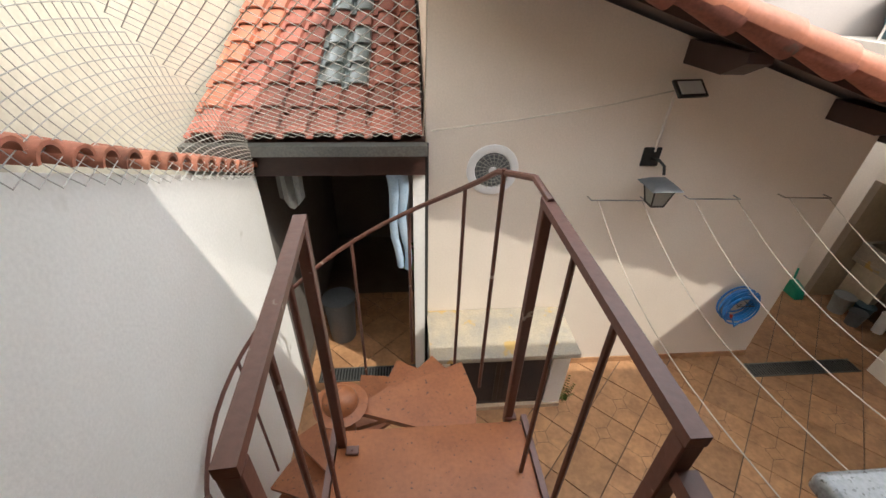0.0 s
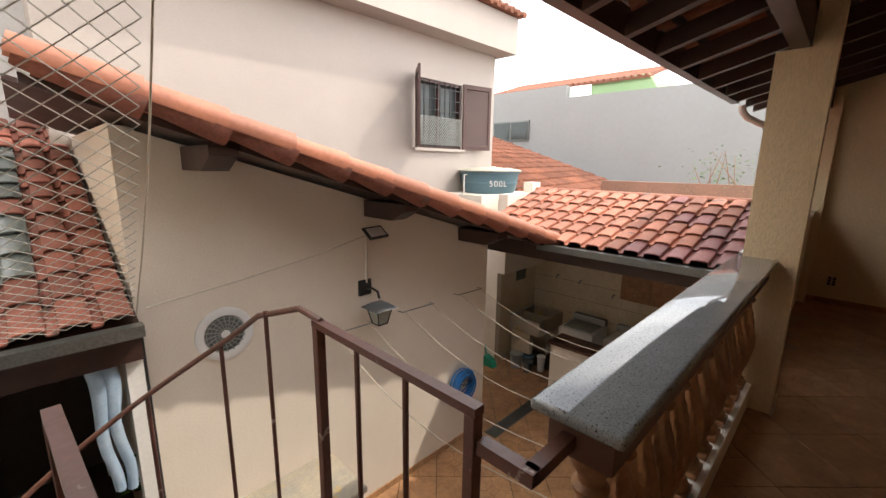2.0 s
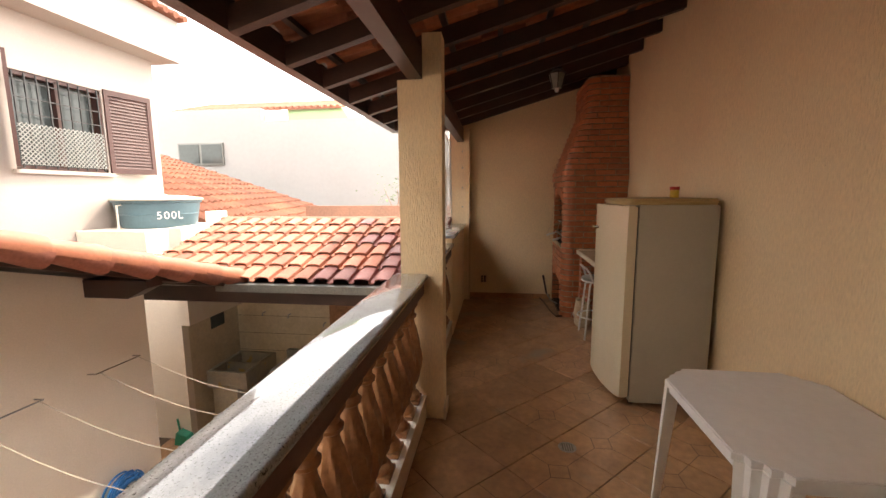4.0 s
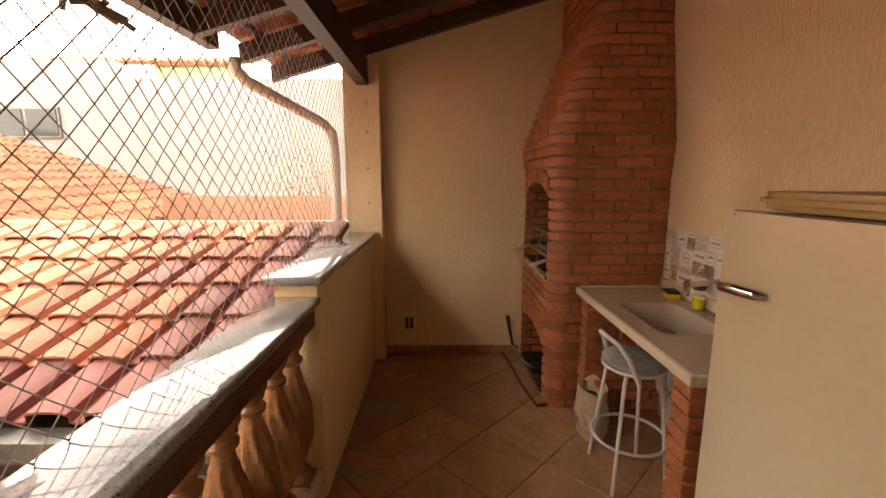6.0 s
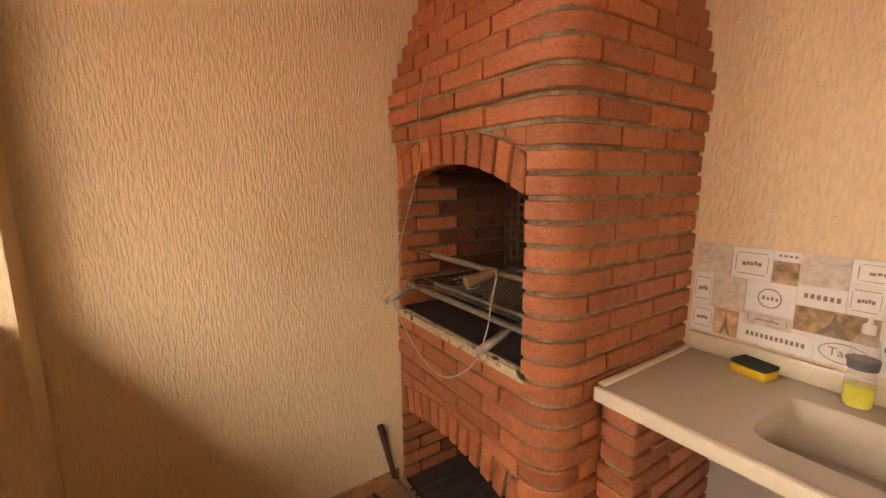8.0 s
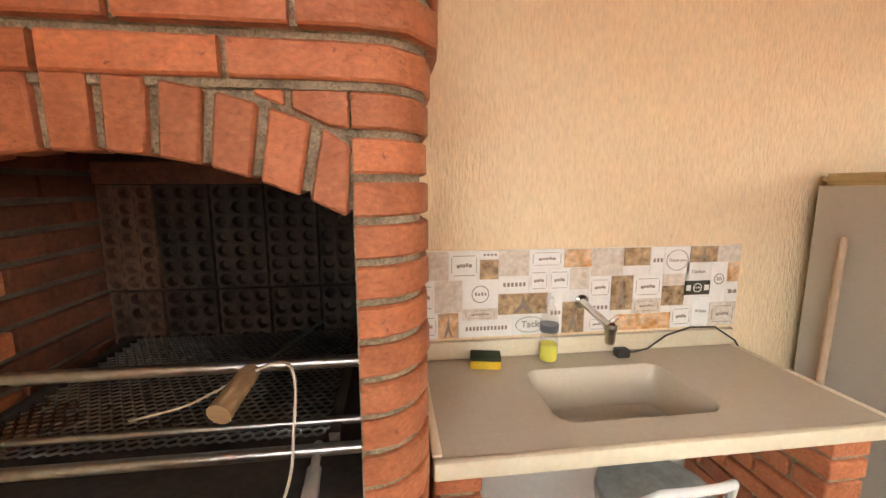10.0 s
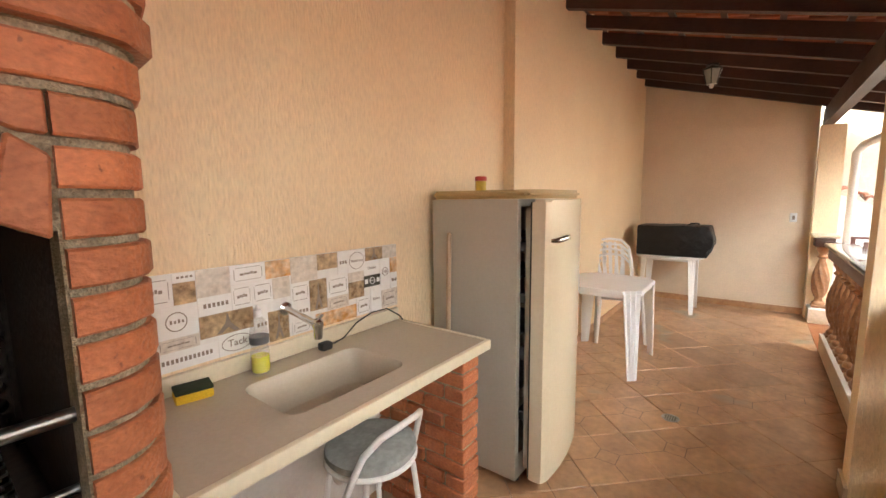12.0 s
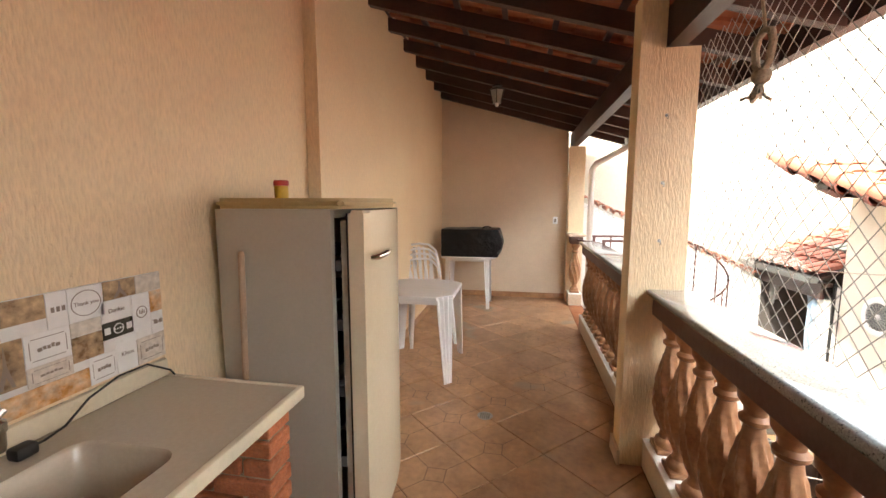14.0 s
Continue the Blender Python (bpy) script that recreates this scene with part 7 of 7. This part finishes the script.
# ---- outdoor laundry in the annex ----
part_sink = thing("laundry_sink", (7.3, 4.3, GY), "yellowed stone laundry sink with two basins", "sink")
part("basin_floor", boxes((6.75, 4.20, GY + 0.62, 7.58, 4.84, GY + 0.68)), M_BENCHT, part_sink)
for b in ((6.75, 4.20, 6.80, 4.84, 0.88), (7.53, 4.20, 7.58, 4.84, 0.88), (6.80, 4.20, 7.53, 4.25, 0.88), (6.80, 4.79, 7.53, 4.84, 0.88), (7.14, 4.25, 7.18, 4.79, 0.86)):
    part("basin_wall", boxes((b[0], b[1], GY + 0.681, b[2], b[3], GY + b[4])), M_BENCHT, part_sink)
part("leg", boxes((6.8, 4.4, GY, 6.9, 4.8, GY + 0.619)), M_LTILE, part_sink)
part("leg", boxes((7.42, 4.4, GY, 7.52, 4.8, GY + 0.619)), M_LTILE, part_sink)
for k, (wx, wy) in enumerate(((7.2, 3.62), (7.2, 2.85))):
    wm = thing("washing_machine", (wx, wy, GY), "white top-loading washing machine in the outdoor laundry", "washing machine", "washing machines")
    part("body", rbox(wx - 0.3, wy - 0.3, GY + 0.02, wx + 0.3, wy + 0.3, GY + 0.88, 0.02), M_WHITEPL, wm)
    part("lid", rbox(wx - 0.24, wy - 0.24, GY + 0.881, wx + 0.2, wy + 0.24, GY + 0.90, 0.01), M_GLASSF if k == 0 else M_WHITEPL, wm, "pale lid")
    part("panel", rbox(wx + 0.2, wy - 0.29, GY + 0.881, wx + 0.3, wy + 0.29, GY + 1.0, 0.015), M_FIBRO, wm)
    part("base", boxes((wx - 0.27, wy - 0.27, GY, wx + 0.27, wy + 0.27, GY + 0.019)), M_BLACK, wm)
for x, y, c, r, h in ((6.62, 4.55, M_FIBRO, 0.11, 0.24), (6.78, 4.40, M_TANK, 0.10, 0.2), (6.60, 4.30, M_BINM, 0.09, 0.18), (6.8, 4.15, M_WHITEPL, 0.07, 0.26)):
    bk = thing("bucket", (x, y, GY), "small plastic bucket under the laundry sink", "bucket", "buckets and bottles")
    bm = bmesh.new()
    lathe(bm, [(r * 0.8, 0), (r, h), (r * 1.08, h), (r * 1.08, h + 0.015)], at=(x, y, GY), seg=18)
    part("body", bm, c, bk)
dust = thing("dustpan", (6.28, 4.9, GY), "green plastic dustpan leaning by the passage wall", "dustpan")
M_TEAL = mat("green_plastic", (0.02, 0.32, 0.20), 0.4, vary=0.1, grain=30, bump=0.05)
bm = bmesh.new()
prism(bm, [(4.76, GY + 0.005), (5.02, GY + 0.005), (4.98, GY + 0.20), (4.82, GY + 0.14)], "x", 6.22, 6.36)
bmesh.ops.bevel(bm, geom=bm.edges[:], offset=0.01, segments=2, affect="EDGES")
part("pan", bm, M_TEAL, dust)
bm = bmesh.new()
tube(bm, [(6.33, 5.0, GY + 0.15), (6.37, 5.06, GY + 0.32)], 0.014, 8)
part("handle", bm, M_TEAL, dust)
structure("annex_window", boxes((6.95, 4.845, -0.50, 7.25, 4.858, 0.05)), M_GLASS, "small dark window in the tiled wall", "window")
cup = thing("wall_cabinet", (7.45, 2.6, 0.0), "brown wooden wall cabinet under the annex roof", "cabinet")
part("body", rbox(7.30, 2.2, -0.50, 7.598, 3.1, -0.06, 0.006), M_TERRA, cup)
for y0, y1 in ((2.21, 2.645), (2.655, 3.09)):
    d = part("door", rbox(7.282, y0, -0.49, 7.298, y1, -0.07, 0.004), M_TERRA, cup)
    part("knob", rbox(7.265, (y0 + y1) / 2 - 0.01, -0.40, 7.281, (y0 + y1) / 2 + 0.01, -0.38, 0.003), M_STEEL, d)
for y, z in ((3.9, -0.42), (4.35, -0.40), (3.3, -0.55)):
    tap = thing("wall_tap", (7.6, y, z), "small metal tap on the tiled wall", "tap", "wall taps")
    bm = bmesh.new()
    tube(bm, [(7.599, y, z), (7.52, y, z), (7.50, y, z - 0.05)], 0.013, 8)
    part("body", bm, M_STEEL, tap)
for i in range(6):
    z = GY + 0.9 + i * 0.3
    structure("tile_joint", boxes((7.596, 1.25, z, 7.5995, 4.84, z + 0.004)), M_GROUT, "joint line in the wall tiles", "joint")

# ---- water tank ----
TX, TY = 7.15, 5.72
tank = thing("water_tank", (TX, TY, 1.06), "blue-grey plastic water tank on a slab, marked with its volume", "water tank")
bm = bmesh.new()
lathe(bm, [(0.47, 0.001), (0.50, 0.05), (0.527, 0.19), (0.538, 0.195), (0.538, 0.205), (0.531, 0.21), (0.56, 0.37), (0.585, 0.375), (0.585, 0.405), (0.56, 0.41)], at=(TX, TY, 1.06), seg=40)
part("body", bm, M_TANK, tank)
bm = bmesh.new()
lathe(bm, [(0.605, 0.406), (0.61, 0.42), (0.58, 0.44), (0.35, 0.475), (0.12, 0.485), (0.11, 0.50), (0.02, 0.502)], at=(TX, TY, 1.06), seg=40)
part("lid", bm, M_TANKL, tank, "weathered pale lid")
bm = bmesh.new()
tube(bm, [(TX - 0.62, TY + 0.1, 1.06), (TX - 0.62, TY + 0.1, 1.40), (TX - 0.5, TY + 0.1, 1.41)], 0.014, 8)
part("pipe", bm, M_PVC, tank)
for i, ch in enumerate("500L"):
    a = radians(-124 + (i - 1.5) * 9.5)
    writing(ch, 0.155, Matrix.Translation((TX + 0.540 * math.cos(a), TY + 0.540 * math.sin(a), 1.245)) @ pose(0, 0, 0, 90, 0, math.degrees(a) + 90), M_WHITEPL, tank)
vt = thing("block_post", (7.3, 4.75, 1.1), "small cream masonry block at the roof corner", "block")
part("block", rbox(6.95, 4.62, 0.9, 7.2, 4.80, 1.30, 0.008), M_CREAM, vt)

# ---- window in the grey wall ----
gw = thing("far_window", (0.41, 7.0, 2.7), "dark barred window in the grey wall", "window")
part("frame", boxes((0.16, 6.965, 2.45, 0.66, 6.999, 2.95)), M_DWOOD, gw)
part("pane", boxes((0.19, 6.955, 2.48, 0.63, 6.964, 2.92)), M_GLASS, gw)
for i in range(6):
    part("bar", boxes((0.21 + i * 0.078, 6.93, 2.46, 0.222 + i * 0.078, 6.945, 2.94)), M_WHITEPL, gw)
for i in range(4):
    part("bar", boxes((0.17, 6.946, 2.52 + i * 0.12, 0.65, 6.954, 2.532 + i * 0.12)), M_WHITEPL, gw)
ph = thing("distant_house", (-3, 14, 1.5), "distant house with a clay roof beyond the laundry", "house")
bm = bmesh.new()
prism(bm, [(12, 1.9), (15, 3.0), (18, 1.9)], "x", -8, 0.2)
part("roof", bm, M_TILE_F, ph)
part("wall", boxes((-8, 12.3, GY, 0, 17.7, 1.9)), M_OLDCREAM, ph)
structure("dark_gable", prism(bmesh.new(), [(6.25, 0.9), (7.9, 0.9), (7.9, 1.6), (6.4, 2.35), (6.25, 2.35)], "x", -0.75, -0.45), M_BINM, "dark weathered gable beyond the boundary", "gable")
vv = thing("wall_vent_window", (13.9, 10.1, 2.9), "dark sliding window in the white wall", "window")
part("frame", boxes((13.94, 9.35, 2.5, 13.998, 10.95, 3.2)), M_GRATE, vv)
for y0, y1 in ((9.4, 10.1), (10.2, 10.9)):
    part("pane", boxes((13.92, y0, 2.55, 13.939, y1, 3.15)), M_GLASS, vv)
shrub = thing("far_shrub", (11.3, 2.9, 1.2), "pale green shrub behind the low wall", "shrub")
bm = bmesh.new()
for k in range(7):
    tube(bm, [(11.4, 2.7, 0.2), (11.4 + rr.uniform(-.2, .2), 2.7 + rr.uniform(-.4, .4), 1.1), (11.4 + rr.uniform(-.3, .3), 2.7 + rr.uniform(-.7, .7), 1.5 + rr.uniform(0, .5))], (0.02, 0.012, 0.004), 5)
part("stems", bm, M_TERRA, shrub)
bm = bmesh.new()
for k in range(420):
    p = Vector((11.4 + rr.gauss(0, .22), 2.7 + rr.gauss(0, .42), 1.45 + rr.gauss(0, .28)))
    a, t = rr.uniform(0, 6.28), rr.uniform(-.6, .6)
    d = Vector((math.cos(a), math.sin(a), t)) * 0.08
    w = d.cross(Vector((0, 0, 1))).normalized() * 0.02
    bm.faces.new([bm.verts.new(q) for q in (p, p + d * 0.5 + w, p + d, p + d * 0.5 - w)])
part("foliage", bm, M_LEAF, shrub)


# ---- hooks that hold the net ----
for x, zs in ((4.181, (1.28, 1.58, 1.92)), (7.259, (1.35, 1.62, 1.90, 2.12))):
    for z in zs:
        hook = thing("net_hook", (x, 1.02, z), "small rusty screw hook holding the net", "hook", "net hooks")
        d = 1 if x < 5 else -1
        part("shank", tube(bmesh.new(), [(x - 0.002 * d, 1.02, z), (x + 0.018 * d, 1.02, z), (x + 0.026 * d, 1.02, z - 0.006), (x + 0.026 * d, 1.02, z - 0.016), (x + 0.016 * d, 1.02, z - 0.02)], 0.0028, 6), M_STEEL, hook)
        part("plate", tube(bmesh.new(), [(x + 0.0005 * d, 1.02, z), (x + 0.003 * d, 1.02, z)], 0.009, 10), M_STEEL, hook)


# ---- safety nets ----
def net(name, label, origin, du, dv, w, h, cell_u=0.064, cell_v=0.067, r=0.0017, sag=0.0, corners=None):
    """Knotted diamond mesh in the plane of du and dv, or stretched between four corners."""
    o, du, dv = Vector(origin), Vector(du).normalized(), Vector(dv).normalized()
    if corners:
        ca, cb, cc, cd = (Vector(c) for c in corners)
        du, dv = (cb - ca).normalized(), (cd - ca).normalized()
        w, h = max((cb - ca).length, (cc - cd).length), max((cd - ca).length, (cc - cb).length)
    nrm = du.cross(dv)
    nu, nv = int(w / (cell_u / 2)), int(h / (cell_v / 2))
    verts, faces = [], []

    def at(i, j):
        u, v = i * cell_u / 2, j * cell_v / 2
        wob = noise.noise(Vector((u * 3, v * 3, 0.3))) * 0.012
        if corners:
            s, t = min(1, u / w), min(1, v / h)
            return ca.lerp(cb, s).lerp(cd.lerp(cc, s), t) + (du + dv) * wob * 0.6 + nrm * (sag * math.sin(math.pi * s) * math.sin(math.pi * t) + wob)
        return o + du * (u + wob * 0.6) + dv * (v + wob) + nrm * (sag * math.sin(math.pi * v / h) * math.sin(math.pi * u / w) + wob)
    for i in range(nu):
        for j in range(nv):
            if (i + j) % 2:
                a, b = at(i + 1, j), at(i, j + 1)
            else:
                a, b = at(i, j), at(i + 1, j + 1)
            d = (b - a).normalized()
            s = nrm * r
            t = d.cross(nrm).normalized() * r
            k = len(verts)
            for p in (a, b):
                verts += [p + s, p + t, p - s, p - t]
            faces += [(k + q, k + (q + 1) % 4, k + 4 + (q + 1) % 4, k + 4 + q) for q in range(4)]
            if (i + j) % 2 == 0:
                k = len(verts)
                q = 0.0032
                verts += [a + dv * q, a + du * q, a - dv * q, a - du * q, a + nrm * q, a - nrm * q]
                faces += [(k, k + 1, k + 4), (k + 1, k + 2, k + 4), (k + 2, k + 3, k + 4), (k + 3, k, k + 4), (k + 1, k, k + 5), (k + 2, k + 1, k + 5), (k + 3, k + 2, k + 5), (k, k + 3, k + 5)]
    me = bpy.data.meshes.new(name)
    me.from_pydata([tuple(v - o) for v in verts], [], faces)
    me.materials.append(M_NET)
    ob = new(name, me)
    ob.location = o
    return tagged(ob, label, "net", kind="stuff")


net("safety_net", "knotted white safety net over the open side behind the balustrade", (4.18, 1.17, 1.03), (1, 0, 0), (0, 0, 1), 3.08, 1.24, 0.07, 0.072, sag=0.02)
net("safety_net", "knotted white safety net stretched from the laundry gutter to the veranda eave", (0.05, 3.60, 0.66), (1, 0, 0), (0, 0, 1), 1, 1, 0.080, 0.080, r=0.0022,
    corners=((0.05, 3.60, 0.66), (1.17, 3.60, 0.68), (1.09, 1.78, 2.32), (-0.12, 1.78, 2.32)), sag=0.05)
net("safety_net", "knotted white safety net rising from the boundary wall", (0.03, 1.25, 1.4), (0, 1, 0), (0, 0, 1), 1, 1, 0.080, 0.080, r=0.0022,
    corners=((0.06, 1.25, cop(1.25) - 0.12), (0.06, 3.58, cop(3.58) - 0.06), (0.05, 3.60, 0.66), (-0.12, 1.78, 2.32)), sag=-0.06)
bm = bmesh.new()
tube(bm, [Vector((1.17, 3.60, 0.68)).lerp(Vector((1.09, 1.78, 2.32)), i / 14) + Vector((0.02 * math.sin(math.pi * i / 14), 0, 0)) for i in range(15)], 0.004, 6)
tube(bm, [(-0.12, 1.78, 2.32), (1.09, 1.78, 2.32)], 0.004, 6)
solo("net_border_cord", bm, M_ROPE, "taut cord along the edge of the safety net", "cord", at=(1.17, 3.6, 0.68))
